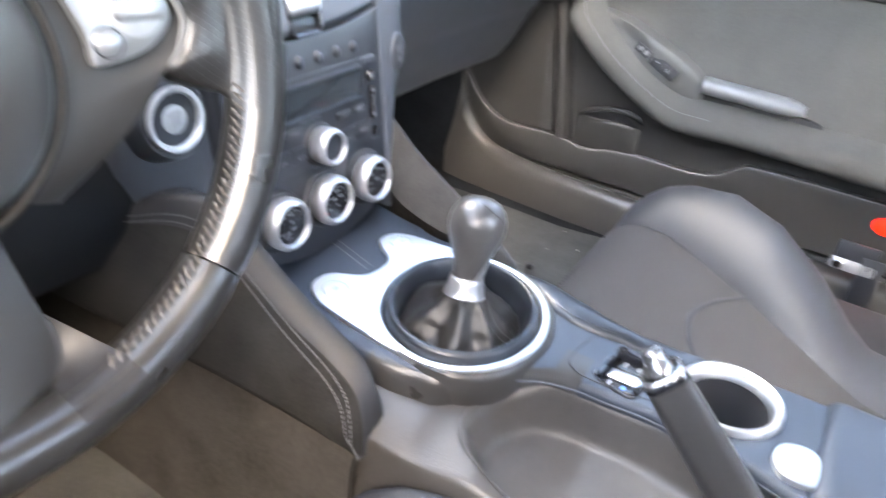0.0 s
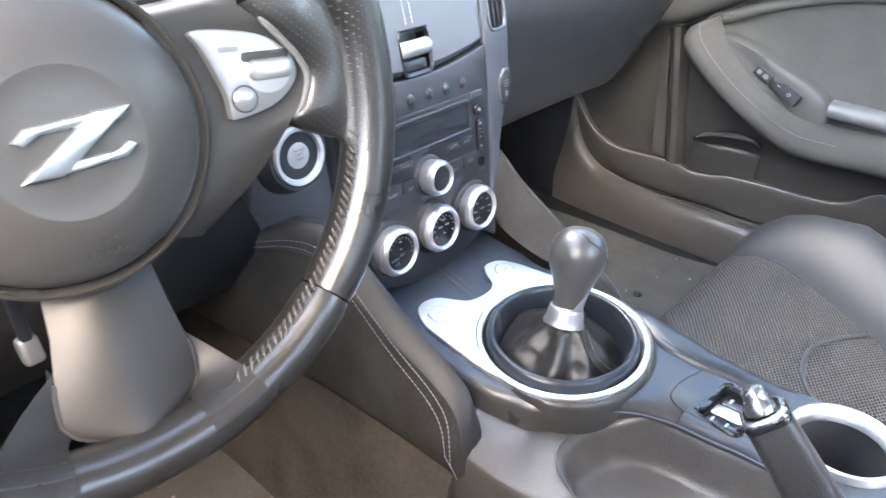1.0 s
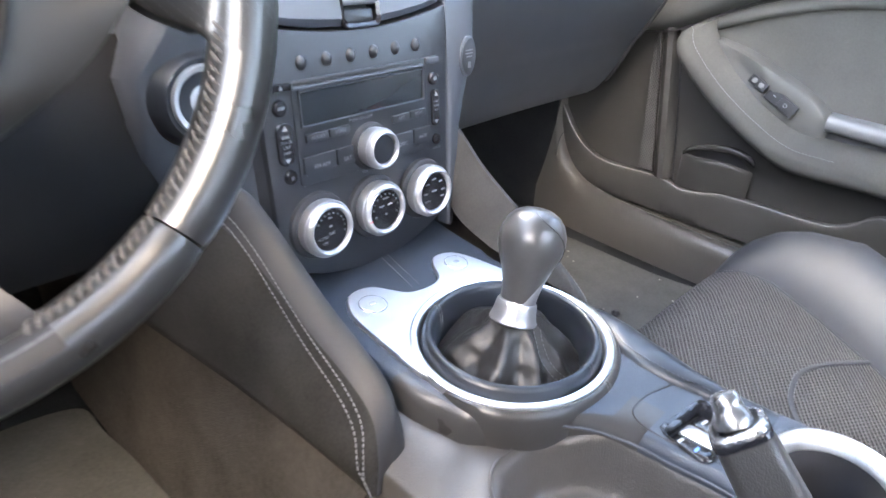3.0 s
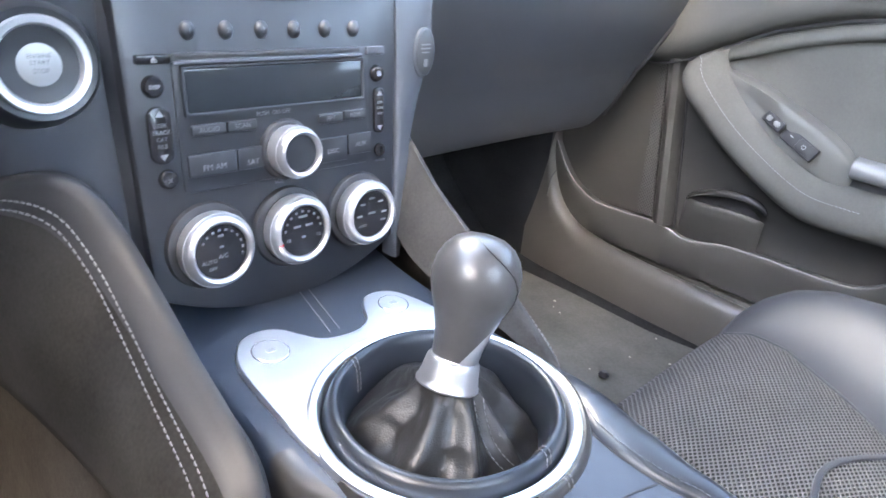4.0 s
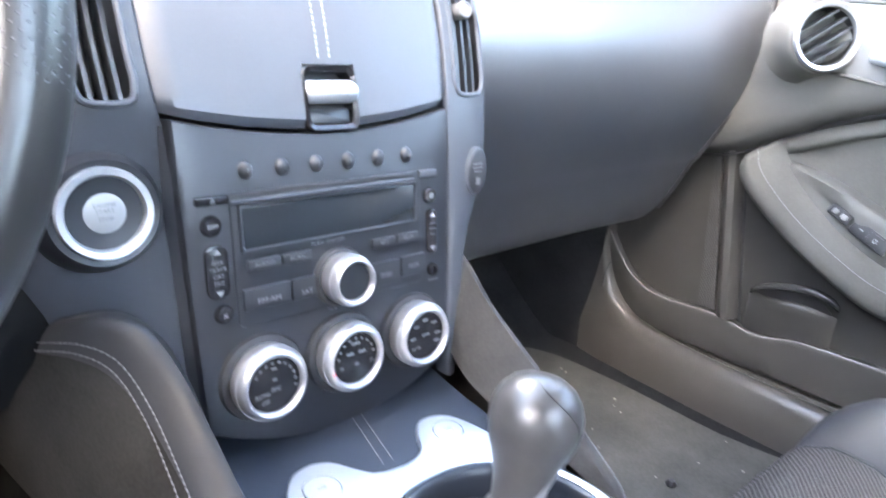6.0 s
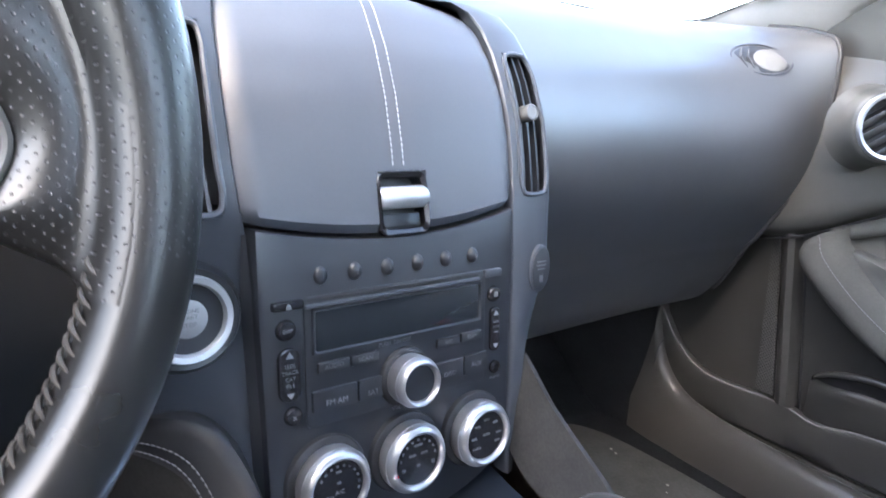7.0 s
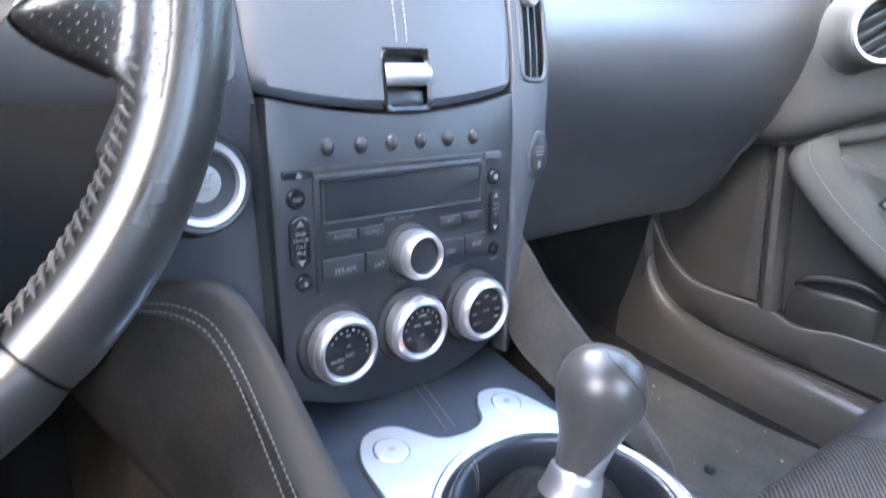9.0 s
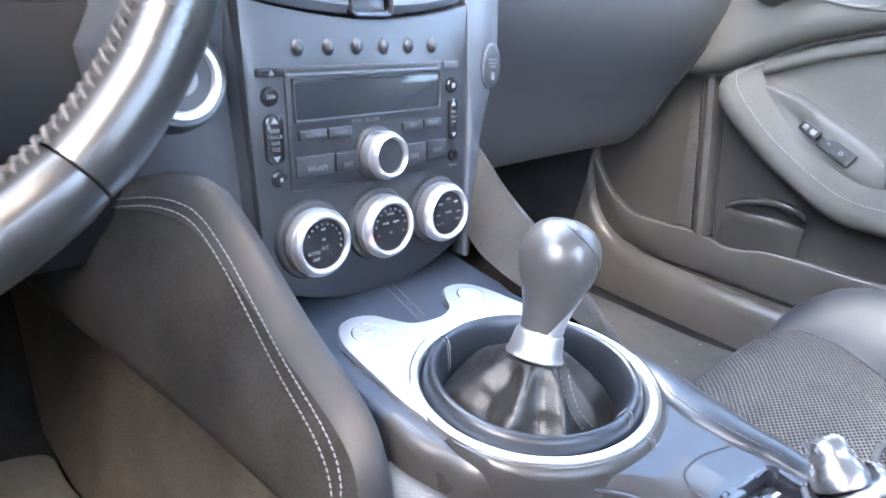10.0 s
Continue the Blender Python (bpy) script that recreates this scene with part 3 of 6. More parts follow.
for i in range(17):
    x = -0.1 + 0.2 * i / 16
    out.append((x, 0.4425 + 0.027 * (abs(x) / 0.1) ** 2.2 - 0.5))
for z in (0.50, 0.54, 0.58, 0.62):
    out.append((0.104 - 0.003 * (0.62 - z) / 0.12, z - 0.5))
fascia = part("fascia", prism(out, 0.03, PM, 0.003), FASCIA, stack, "dark satin fascia plate")

# bezel: a band round the fascia and the bin lid, with an upright air outlet on each side
BAND = [  # z, inner x, outer x, y
    (0.448, 0.1018, 0.112, 0.613), (0.50, 0.1022, 0.117, 0.618), (0.55, 0.1036, 0.123, 0.623), (0.575, 0.1043, 0.132, 0.627), (0.60, 0.1048, 0.143, 0.631),
    (0.63, 0.1048, 0.1500, 0.635), (0.66, 0.1066, 0.1545, 0.642), (0.673, 0.1085, 0.1560, 0.645), (0.70, 0.1105, 0.1580, 0.653), (0.73, 0.1115, 0.1585, 0.662),
    (0.76, 0.1110, 0.1570, 0.675), (0.780, 0.1095, 0.1540, 0.686), (0.795, 0.1065, 0.1490, 0.696), (0.808, 0.0985, 0.1390, 0.706), (0.8145, 0.086, 0.119, 0.714)]
for s in (1, -1):
    rows = []
    for z, xi, xo, y in BAND:
        hump = (math.exp(-((z - 0.612) / 0.045) ** 4) if z > 0.612 else 1.0) if s < 0 else 0.0
        xo, y = (max(xo, 0.146) if hump and z < 0.612 else xo) + 0.036 * hump, y + 0.019 * hump
        back = 0.75 * max(0.0, 0.590 - z) if s < 0 else 0.0     # the wing slopes away behind the knee pad
        w = xo - xi
        a, c = xi + 0.22 * w, xo - 0.17 * w
        rows.append([V(s * xi, y + 0.014, z), V(s * xi, y + 0.002 - 0.016 * hump, z), V(s * (xi + 0.0015), y, z), V(s * a, y - 0.001, z), V(s * c, y + 0.001 + 0.7 * back, z), V(s * (xo - 0.003), y + 0.003 + back, z),
                     V(s * (xo - 0.0005), y + 0.007 + back, z), V(s * (xo + 0.001), y + 0.014 + back, z), V(s * (xo + 0.004), y + 0.06 - 0.036 * hump + back, z), V(s * (xo + 0.006 - 0.02 * hump), y + 0.12 - 0.09 * hump + back, z - 0.004)])
    tops = [(0.050, 0.8172, 0.7185), (0.0, 0.8190, 0.7205)]
    for x, z, y in tops:
        rows.append([V(s * x, y + 0.010, z - 0.006), V(s * x, y + 0.001, z - 0.004), V(s * x, y, z - 0.003), V(s * x * 1.02, y + 0.003, z - 0.001), V(s * x * 1.05, y + 0.008, z + 0.003), V(s * x * 1.08, y + 0.011, z + 0.0045),
                     V(s * x * 1.1, y + 0.016, z + 0.006), V(s * x * 1.12, y + 0.024, z + 0.007), V(s * x * 1.2, y + 0.07, z + 0.014), V(s * x * 1.3, y + 0.13, z + 0.016)])
    band = grid(rows, skip=lambda i, j: j == 3 and 7 <= i <= 10)
    bezel = part("bezel", band, SATIN, stack, "satin grey-blue bezel band")
    # upright outlet in the band
    zs = [0.674 + (0.778 - 0.674) * i / 10 for i in range(11)]
    back = grid([[V(s * (lerp(BAND, z)[0] + 0.004), lerp(BAND, z)[2] + 0.022, z), V(s * (lerp(BAND, z)[1] - 0.002), lerp(BAND, z)[2] + 0.023, z)] for z in zs])
    vent = part("air_outlet", thick(back, 0.002), BLACK, bezel, "black upright air outlet")
    for f in (0.36, 0.52, 0.68):
        rows = []
        for z in [0.669] + zs + [0.783]:
            xi, xo, y = lerp(BAND, z)
            x = xi + f * (xo - xi)
            rows.append([V(s * (x - 0.0012), y + 0.016, z), V(s * (x - 0.0012), y + 0.0030, z), V(s * (x + 0.0012), y + 0.0034, z), V(s * (x + 0.0012), y + 0.016, z)])
        part("slat", grid(rows, closed_u=True), FASCIA, bezel)
    rim = []
    for z in zs:
        xi, xo, y = lerp(BAND, z)
        pull = 0.10 if z in (zs[0], zs[-1]) else 0.0
        rim.append(V(s * (xi + (0.20 + pull) * (xo - xi)), y - 0.0006, z))
    for z in reversed(zs):
        xi, xo, y = lerp(BAND, z)
        pull = 0.10 if z in (zs[0], zs[-1]) else 0.0
        rim.append(V(s * (xo - (0.15 + pull) * (xo - xi)), y + 0.0014, z))
    part("outlet_rim", tube(loop_spline(rim, 88), 0.0022, n=8, closed=True, up=(0, 1, 0)), SATIN, bezel, "rounded edge of the air outlet")
    xi, xo, y = lerp(BAND, 0.735)
    part("outlet_wheel", lathe([(0.0066, -0.006), (0.0070, 0.003), (0.0064, 0.0048), (0.0052, 0.0052), (0.0048, 0.0044), (0.001, 0.0044)], frame_of((s * (xi + 0.52 * (xo - xi)), y, 0.735), (1, 0, 0), (0, -1, 0.3)), 24), PULLGREY, bezel, "grey thumb wheel")

# bin lid: a crowned panel that curves back at the top
LID = [(0.0, 0.640, 0.0), (0.18, 0.6475, 0.026), (0.36, 0.6560, 0.054), (0.55, 0.6665, 0.082), (0.74, 0.6815, 0.110), (0.90, 0.7000, 0.134), (1.0, 0.7150, 0.146)]
NU, NV = 28, 24


def lid_at(u, v):
    """u across from -1 to 1, v up from 0 to 1."""
    y, dz = lerp(LID, v)
    half = 0.1066 + 0.0055 * math.sin(math.pi * min(v, 1) ** 0.9) - 0.010 * (max(0, v - 0.88) / 0.12) ** 2
    z0 = 0.6545 + 0.0125 * u * u
    z1 = 0.8140 - 0.0095 * u * u
    z = z0 + (z1 - z0) * dz / 0.146
    edge = max(0.0, (abs(u) - 0.93) / 0.07)
    vedge = max(0.0, (0.04 - v) / 0.04, (v - 0.965) / 0.035)
    return V(half * u, y - 0.004 * (1 - u * u) + 0.006 * edge ** 2 + 0.005 * vedge ** 2, z)


def lid_skip(i, j):
    u, v = -1 + 2 * (j + 0.5) / NU, (i + 0.5) / NV
    return abs(u - 0.03) < 0.178 and v < 0.245


lid = part("bin_lid", thick(grid([[lid_at(-1 + 2 * j / NU, i / NV) for j in range(NU + 1)] for i in range(NV + 1)], skip=lid_skip), 0.006), LIDSKIN, stack, "soft grey lid of the dash bin")
for dx in (-0.0042, 0.0042):
    path = [lid_at((dx + 0.001) / 0.108, 0.27 + 0.72 * i / 30) + V(0, -0.0002, 0) for i in range(31)]
    part("stitched_seam", stitching(path, 0.0040, 0.0031, 0.00055, out=(0, -1, 0.3)), LIDTHREAD, lid, "pale thread stitching")
lc = lid_at(0.03, 0.12)
lm = frame_of(lc + V(0, 0.002, 0), (1, 0, 0), (0, -1, 0.28))
b = bmesh.new()
outer, inner = rrect(0.0420, 0.0430, 0.007, 5), rrect(0.0340, 0.0350, 0.005, 5)
rows = [[lm @ V(x, y, z) for x, y in o] for o, z in ((outer, -0.002), (outer, 0.0015), (rrect(0.0400, 0.0410, 0.0065, 5), 0.0028), (inner, 0.0010), (inner, -0.012))]
latch = part("latch_recess", grid(rows, closed_u=True), GLOSS, lid, "dark rounded recess of the latch")
part("latch_back", prism(inner, 0.003, lm @ Matrix.Translation((0, 0, -0.011))), FASCIA, latch)
part("latch_bar", tube([lm @ V(-0.0168, 0.004, 0.0005), lm @ V(-0.016, 0.004, 0.001), lm @ V(0.016, 0.004, 0.001), lm @ V(0.0168, 0.004, 0.0005)], [0.0058, 0.0066, 0.0066, 0.0058], n=16, flat=1.15, up=UP), DULLMETAL, lid, "bright satin metal latch bar")
part("latch_lip", prism(rrect(0.031, 0.010, 0.002), 0.006, lm @ Matrix.Translation((0, -0.0115, -0.002)), 0.001), FASCIA, latch)

# six preset buttons
for i in range(6):
    m = on_panel(-0.0625 + 0.025 * i, 0.633, 0.0)
    btn = part("preset_button", lathe([(0.0052, 0.0), (0.0050, 0.0010), (0.0040, 0.0024), (0.0021, 0.0034), (0.0001, 0.0037)], m @ Matrix.Diagonal((0.92, 1.12, 1, 1)), 20), FASCIA, stack, "small domed black preset button")
    words("numeral", str(i + 1), 0.0045, m @ Matrix.Translation((0.0004, -0.0002, 0.0036)), DIMPRINT, btn)

# audio unit: slot, screen, buttons
radio = part("audio_unit", prism(rrect(0.150, 0.086, 0.004, 3, 0.0, 0.0785), 0.004, PM @ Matrix.Translation((0, 0, 0.0016)), 0.0012), FASCIA, stack, "dark audio unit face")
slot = part("disc_slot", prism(rrect(0.140, 0.0028, 0.0012, 3), 0.002, on_panel(-0.003, 0.6185, 0.0022), 0.0004), BLACK, radio)
part("slot_lip", prism(rrect(0.143, 0.0026, 0.001, 3), 0.003, on_panel(-0.003, 0.6148, 0.0034), 0.0008), SATIN, radio)
scr = part("screen", prism(rrect(0.136, 0.0262, 0.0012, 3), 0.002, on_panel(0.0, 0.598, 0.0022), 0.0003), SCREEN, radio, "unlit dark display")
part("screen_trim", grid([[on_panel(0, 0.598, h) @ V(x, y, 0) for x, y in rrect(w, hh, 0.0016, 3)] for w, hh, h in ((0.136, 0.0262, 0.0024), (0.1375, 0.0277, 0.0036), (0.140, 0.0302, 0.0036), (0.141, 0.031, 0.0012))], closed_u=True), FASCIA, radio)


def key(x0, x1, z0, z1, text="", mat=None, size=0.0042, up=0.0038, name="radio_key", drop=0.0, ink=None):
    m = on_panel((x0 + x1) / 2, (z0 + z1) / 2, up)
    k = part(name, prism(rrect(x1 - x0 - 0.0008, z1 - z0 - 0.0006, 0.0011, 3), 0.004, m, 0.0007), mat or FASCIA, stack)
    if text:
        words("legend", text, size, m @ Matrix.Translation((drop * 0.4, -drop, 0.0001)), ink or PRINT, k)
    return k


key(-0.0675, -0.0440, 0.5705, 0.5780, "AUDIO", FASCIA, 0.0044, ink=DIMPRINT)
key(-0.0435, -0.0215, 0.5705, 0.5780, "SCAN", FASCIA, 0.0044, ink=DIMPRINT)
key(0.0275, 0.0492, 0.5685, 0.5760, "RPT", FASCIA, 0.0044, ink=DIMPRINT)
key(0.0497, 0.0705, 0.5690, 0.5765, "RDM", FASCIA, 0.0044, ink=DIMPRINT)
key(0.0530, 0.0765, 0.5430, 0.5590, "AUX", FASCIA, 0.0050, drop=0.0005)
key(0.0250, 0.0525, 0.5400, 0.5585, "DISC", FASCIA, 0.0050, drop=0.001)
key(-0.0720, -0.0385, 0.5450, 0.5600, "FM·AM", FASCIA, 0.0056, drop=0.0022)
key(-0.0380, -0.0180, 0.5450, 0.5600, "SAT", FASCIA, 0.0052, drop=0.0028)
words("legend", "PUSH  ON·OFF", 0.0040, on_panel(-0.008, 0.5805, 0.0023), PRINT, radio)
words("legend", "VOL", 0.0040, on_panel(-0.006, 0.5325, 0.0005), PRINT, radio)
ej = key(-0.0965, -0.0755, 0.6145, 0.6205, "", GLOSS, name="eject_key")
part("mark", prism([(-0.0018, -0.0006), (0.0018, -0.0006), (0, 0.0016)], 0.0003, on_panel(-0.086, 0.6175, 0.0041)), PRINT, ej)
part("mark", prism(rrect(0.0036, 0.0007, 0.0002, 2), 0.0003, on_panel(-0.086, 0.6161, 0.0041)), PRINT, ej)
key(0.0720, 0.0900, 0.6145, 0.6210, "", SATIN, name="menu_key")
for x, z, r, t in ((-0.087, 0.602, 0.0062, "DISP"), (-0.084, 0.5465, 0.0056, "x"), (0.084, 0.601, 0.0058, "")):
    m = on_panel(x, z, 0.0)
    k = part("round_key", lathe([(r + 0.0006, 0.0), (r + 0.0004, 0.0012), (r - 0.0008, 0.0030), (0.0001, 0.0034)], m, 24), GLOSS, stack)
    if t:
        words("legend", t, 0.0034 if len(t) > 1 else 0.006, m @ Matrix.Translation((0, 0, 0.0034)), PRINT, k)
    else:
        part("mark", prism(rrect(0.004, 0.004, 0.0008, 2), 0.0002, m @ Matrix.Translation((0, 0, 0.0035))), DIMPRINT, k)
for x, tri in ((-0.0860, 1), (0.0850, 1)):
    w = 0.0145 if x < 0 else 0.0095
    m = on_panel(x, 0.5735, 0.0028)
    k = part("seek_rocker", prism(rrect(w, 0.0345, w * 0.45, 6), 0.0034, m, 0.0012), GLOSS, stack, "tall gloss black seek rocker")
    for dz, sg in ((0.0125, 1), (-0.0125, -1)):
        part("mark", prism([(-0.0026, -0.0012 * sg), (0.0026, -0.0012 * sg), (0, 0.0026 * sg)][::sg], 0.0003, m @ Matrix.Translation((0, dz, 0.0003))), PRINT, k)
    for j, t in enumerate(("SEEK", "TRACK", "CAT", "FILE") if x < 0 else ("SEEK", "TUNE", "FILE")):
        words("legend", t, 0.0036 if x < 0 else 0.0026, m @ Matrix.Translation((0, 0.0062 - 0.0042 * j, 0.0002)), DIMPRINT, k)
jack = part("aux_jack", lathe([(0.0052, 0.0), (0.0050, 0.0018), (0.0030, 0.0020), (0.0026, -0.004), (0.0001, -0.004)], on_panel(0.086, 0.543, 0.0), 20), GLOSS, stack, "round auxiliary socket")
words("legend", "AUX IN", 0.0030, on_panel(0.0865, 0.5345, 0.0004), PRINT, jack)


# knobs: black foot widened to stand for shade, knurled satin ring, dark face
def dial(name, x, z, r, face, label, marks, tall=1.15):
    m = on_panel(x, z, 0.0) @ Matrix.Diagonal((1, 1, tall, 1))
    foot = part(name, lathe([(r * 1.20, -0.002), (r * 1.20, 0.0012), (r * 1.16, 0.0030), (r * 1.06, 0.0040), (r * 0.9, 0.0040)], m @ Matrix.Translation((0.0, 0.0, 0)), 48), BLACK, stack, label)
    n = 96
    rows = []
    for q, h in ((0.97, 0.004), (0.995, 0.0055), (1.0, 0.0075), (1.0, 0.0115), (0.985, 0.0135), (0.95, 0.0155), (0.90, 0.0172), (0.83, 0.0180), (0.79, 0.0176), (face, 0.0160), (face, 0.0140)):
        rows.append([m @ V(r * q * (1 + (0.006 if i % 2 and 0.0055 < h < 0.013 else 0)) * math.cos(2 * math.pi * i / n), r * q * (1 + (0.006 if i % 2 and 0.0055 < h < 0.013 else 0)) * math.sin(2 * math.pi * i / n), h) for i in range(n)])
    part("ring", grid(rows, closed_u=True), DIALRING, foot, "satin silver knurled ring")
    part("groove", tube([m @ V(r * 1.002 * math.cos(2 * math.pi * i / 60), r * 1.002 * math.sin(2 * math.pi * i / 60), 0.0128) for i in range(60)], 0.0003, n=5, closed=True, up=(0, 1, 0)), DULLMETAL, foot)
    part("face", lathe([(r * face, 0.0145), (r * face * 0.96, 0.0152), (0.0001, 0.0156)], m, 40), GLOSS if marks else FASCIA, foot, "gloss black dial face" if marks else "dark domed face")
    fm = m @ Matrix.Translation((0, 0, 0.0158))
    for kind, a, d, text, sz in marks:
        px, py = d * math.cos(radians(a)), d * math.sin(radians(a))
        q = fm @ Matrix.Translation((px, py, 0))
        if kind == "w":
            words("legend", text, sz, q, PRINT, foot)
        elif kind == "b":
            part("mark", prism(rrect(sz, 0.0016, 0.0004, 2), 0.0003, q @ Matrix.Rotation(radians(text), 4, "Z")), DIMPRINT, foot)
        elif kind == "r":
            part("mark", prism(rrect(sz, sz * 0.6, 0.0003, 2), 0.0003, q @ Matrix.Rotation(radians(text), 4, "Z")), RED, foot)
    return foot


FAN = [("w", -150, 0.0105, "AUTO", 0.0038), ("w", -125, 0.0125, "OFF", 0.0034), ("w", -80, 0.003, "A/C", 0.0042), ("b", 90, 0.011, 0, 0.004), ("b", 90, 0.0035, 0, 0.003)]
FAN += [("b", a, 0.0148, a + 90, 0.002) for a in range(-15, 150, 18)]
TEMP = [("w", -160, 0.0135, "18", 0.0036), ("w", -20, 0.0135, "32", 0.0036), ("b", 90, 0.011, 0, 0.007), ("b", 140, 0.0065, 0, 0.006), ("b", 40, 0.0065, 0, 0.006), ("b", -90, 0.004, 0, 0.003)]
TEMP += [("b", a, 0.0148, a + 90, 0.002) for a in range(10, 180, 20)]
MODE = [("b", 0, 0.012, 0, 0.005), ("b", 45, 0.0125, 0, 0.005), ("b", 90, 0.0125, 0, 0.005), ("b", 135, 0.0125, 0, 0.005), ("b", 180, 0.012, 0, 0.005), ("b", -30, 0.0125, 0, 0.005), ("b", 90, 0.001, 0, 0.007), ("w", -140, 0.0125, "AUTO", 0.003)]
dial("climate_dial", -0.0623, 0.4988, 0.0249, 0.74, "fan speed dial with satin ring", FAN)
d2 = dial("climate_dial", 0.0002, 0.4988, 0.0249, 0.74, "temperature dial with satin ring", TEMP)
part("pointer", prism(rrect(0.003, 0.0016, 0.0004, 2), 0.0004, on_panel(-0.0194, 0.4930, 0.0205)), RED, d2)
dial("climate_dial", 0.0632, 0.4988, 0.0249, 0.74, "air direction dial with satin ring", MODE)
dial("volume_knob", 0.0002, 0.5545, 0.0178, 0.72, "volume knob with bright ring and dark cap", [], 1.3)

# oval airbag telltale and the start button pod
m = on_panel(0.1345, 0.6145, 0.0012)
tell = part("airbag_telltale", prism(oval(0.0115, 0.0195, 32), 0.008, m @ Matrix.Rotation(radians(-5), 4, "Z"), 0.0015), SATIN, stack, "oval passenger airbag indicator")
part("lens", prism(oval(0.0098, 0.0176, 32), 0.002, m @ Matrix.Rotation(radians(-5), 4, "Z") @ Matrix.Translation((0, 0, 0.0008)), 0.0005), FASCIA, tell)
for i, (w, dy) in enumerate(((0.010, 0.006), (0.011, 0.003), (0.008, 0.0), (0.004, -0.008))):
    part("mark", prism(rrect(w, 0.0011 if i < 3 else 0.006, 0.0003, 2), 0.0003, m @ Matrix.Translation((0, dy, 0.0011))), DIMPRINT, tell)
sm = frame_of((-0.1418, 0.641, 0.6150), (1, 0, 0), (0.02, -1, 0.12)) @ Matrix.Diagonal((0.95, 0.95, 1, 1))
pod = part("starter_pod", lathe([(0.045, -0.075), (0.040, -0.02), (0.034, -0.002), (0.031, 0.002), (0.0272, 0.001)], sm, 48), FASCIA, stack, "dark pod of the starter button")
part("ring", lathe([(0.0268, -0.002), (0.0271, 0.003), (0.0262, 0.0048), (0.0228, 0.0042), (0.0214, 0.0015), (0.0210, -0.003)], sm, 48, caps=False), SILVER, pod, "satin silver ring")
part("collar", lathe([(0.0212, 0.0), (0.0209, 0.0008), (0.0142, -0.003), (0.0132, -0.006)], sm, 40), GLOSS, pod)
btn = part("starter_button", lathe([(0.0128, -0.006), (0.0128, -0.0008), (0.0118, 0.0010), (0.0090, 0.0018), (0.0001, 0.0021)], sm, 40), BUTTONGREY, pod, "round grey engine start button")
for t, dy in (("ENGINE", 0.0048), ("START", 0.0012), ("STOP", -0.0034)):
    words("legend", t, 0.0036, sm @ Matrix.Translation((0, dy, 0.0021)), DIMPRINT, pod)

# ---- centre console ----
def zdeck(y):
    if y > 0.36:
        return 0.4345 + 0.06 * (y - 0.45)
    return 0.421 + 0.135 * (y - 0.30) if y > 0.30 else 0.421 + 0.03 * (0.30 - y)


console = thing("centre_console", (0, 0.35, 0.14), "padded centre console between the seats", "centre console")
# deck skin in front of the shifter and behind it
EDGE = [  # y, left x, right x of the deck
    (0.04, -0.030, 0.108), (0.14, -0.022, 0.107), (0.20, -0.006, 0.107), (0.255, 0.002, 0.105), (0.28, 0.001, 0.102), (0.307, -0.002, 0.100), (0.33, -0.008, 0.099), (0.35, -0.018, 0.102), (0.37, -0.032, 0.104), (0.39, -0.060, 0.108), (0.42, -0.089, 0.109),
    (0.46, -0.099, 0.106), (0.50, -0.101, 0.100), (0.54, -0.100, 0.097), (0.58, -0.096, 0.097), (0.615, -0.098, 0.100), (0.66, -0.104, 0.106)]
RX, RY, RC = 0.0842, 0.0762, V(0.0052, 0.4515, 0)   # shifter ring half axes and middle


# sheet from the shifter ring outwards: spokes from the ring to the deck's edge
NA = 96
spokes = []
for k in range(NA):
    a = 2 * math.pi * k / NA
    d = V(math.cos(a), math.sin(a), 0)
    p0 = V(RC.x + RX * 1.02 * d.x, RC.y + RY * 1.02 * d.y, 0)
    lo, hi = 0.0, 0.4
    for _ in range(28):
        mid = (lo + hi) / 2
        q = p0 + d * mid
        l, r = lerp(EDGE, q.y)
        ok = l < q.x < r and 0.325 < q.y < 0.655
        lo, hi = (mid, hi) if ok else (lo, mid)
    spokes.append([p0, p0 + d * lo])
for side_of in (0, 1):      # the nearest spoke reaches right into each rear corner
    corner = V(lerp(EDGE, 0.325)[side_of], 0.325, 0)
    min(spokes, key=lambda sp: (sp[1] - corner).length)[1] = corner
rows = []
for k, (p0, p1) in enumerate(spokes):
    row = [V(p0.x, p0.y, zdeck(p0.y) - 0.010)]
    for f in (0.0, 0.06, 0.15, 0.3, 0.5, 0.7, 0.86, 0.95, 1.0):
        q = p0.lerp(p1, f)
        l, r = lerp(EDGE, q.y)
        drop = 0.006 * max(0.0, 1 - min(q.x - l, r - q.x) / 0.006) ** 2 if q.y < 0.56 else 0.0
        drop += 0.010 * f * f * max(0.0, min(1.0, (k / NA - 0.46) / 0.06, (0.76 - k / NA) / 0.08))
        row.append(V(q.x, q.y, zdeck(q.y) - drop))
    d = (p1 - p0).normalized()
    row.append(V(p1.x + d.x * 0.001, p1.y, zdeck(p1.y) - 0.03))
    rows.append(row)
deck = part("deck", grid(rows, closed_v=True, skip=lambda i, j: 0.44 < i / NA < 0.78 and j >= 5), DECK, console, "dark blue-grey padded deck round the shifter")
part("deck_shoulder", grid(rows, closed_v=True, skip=lambda i, j: not (0.44 < i / NA < 0.78 and j >= 5)), COLLARSIDE, console, "brown-black shoulder below the shift ring", angle=70)
CUP = V(0.0575, 0.2120, 0)


ND, MD = 80, 48
rows = []
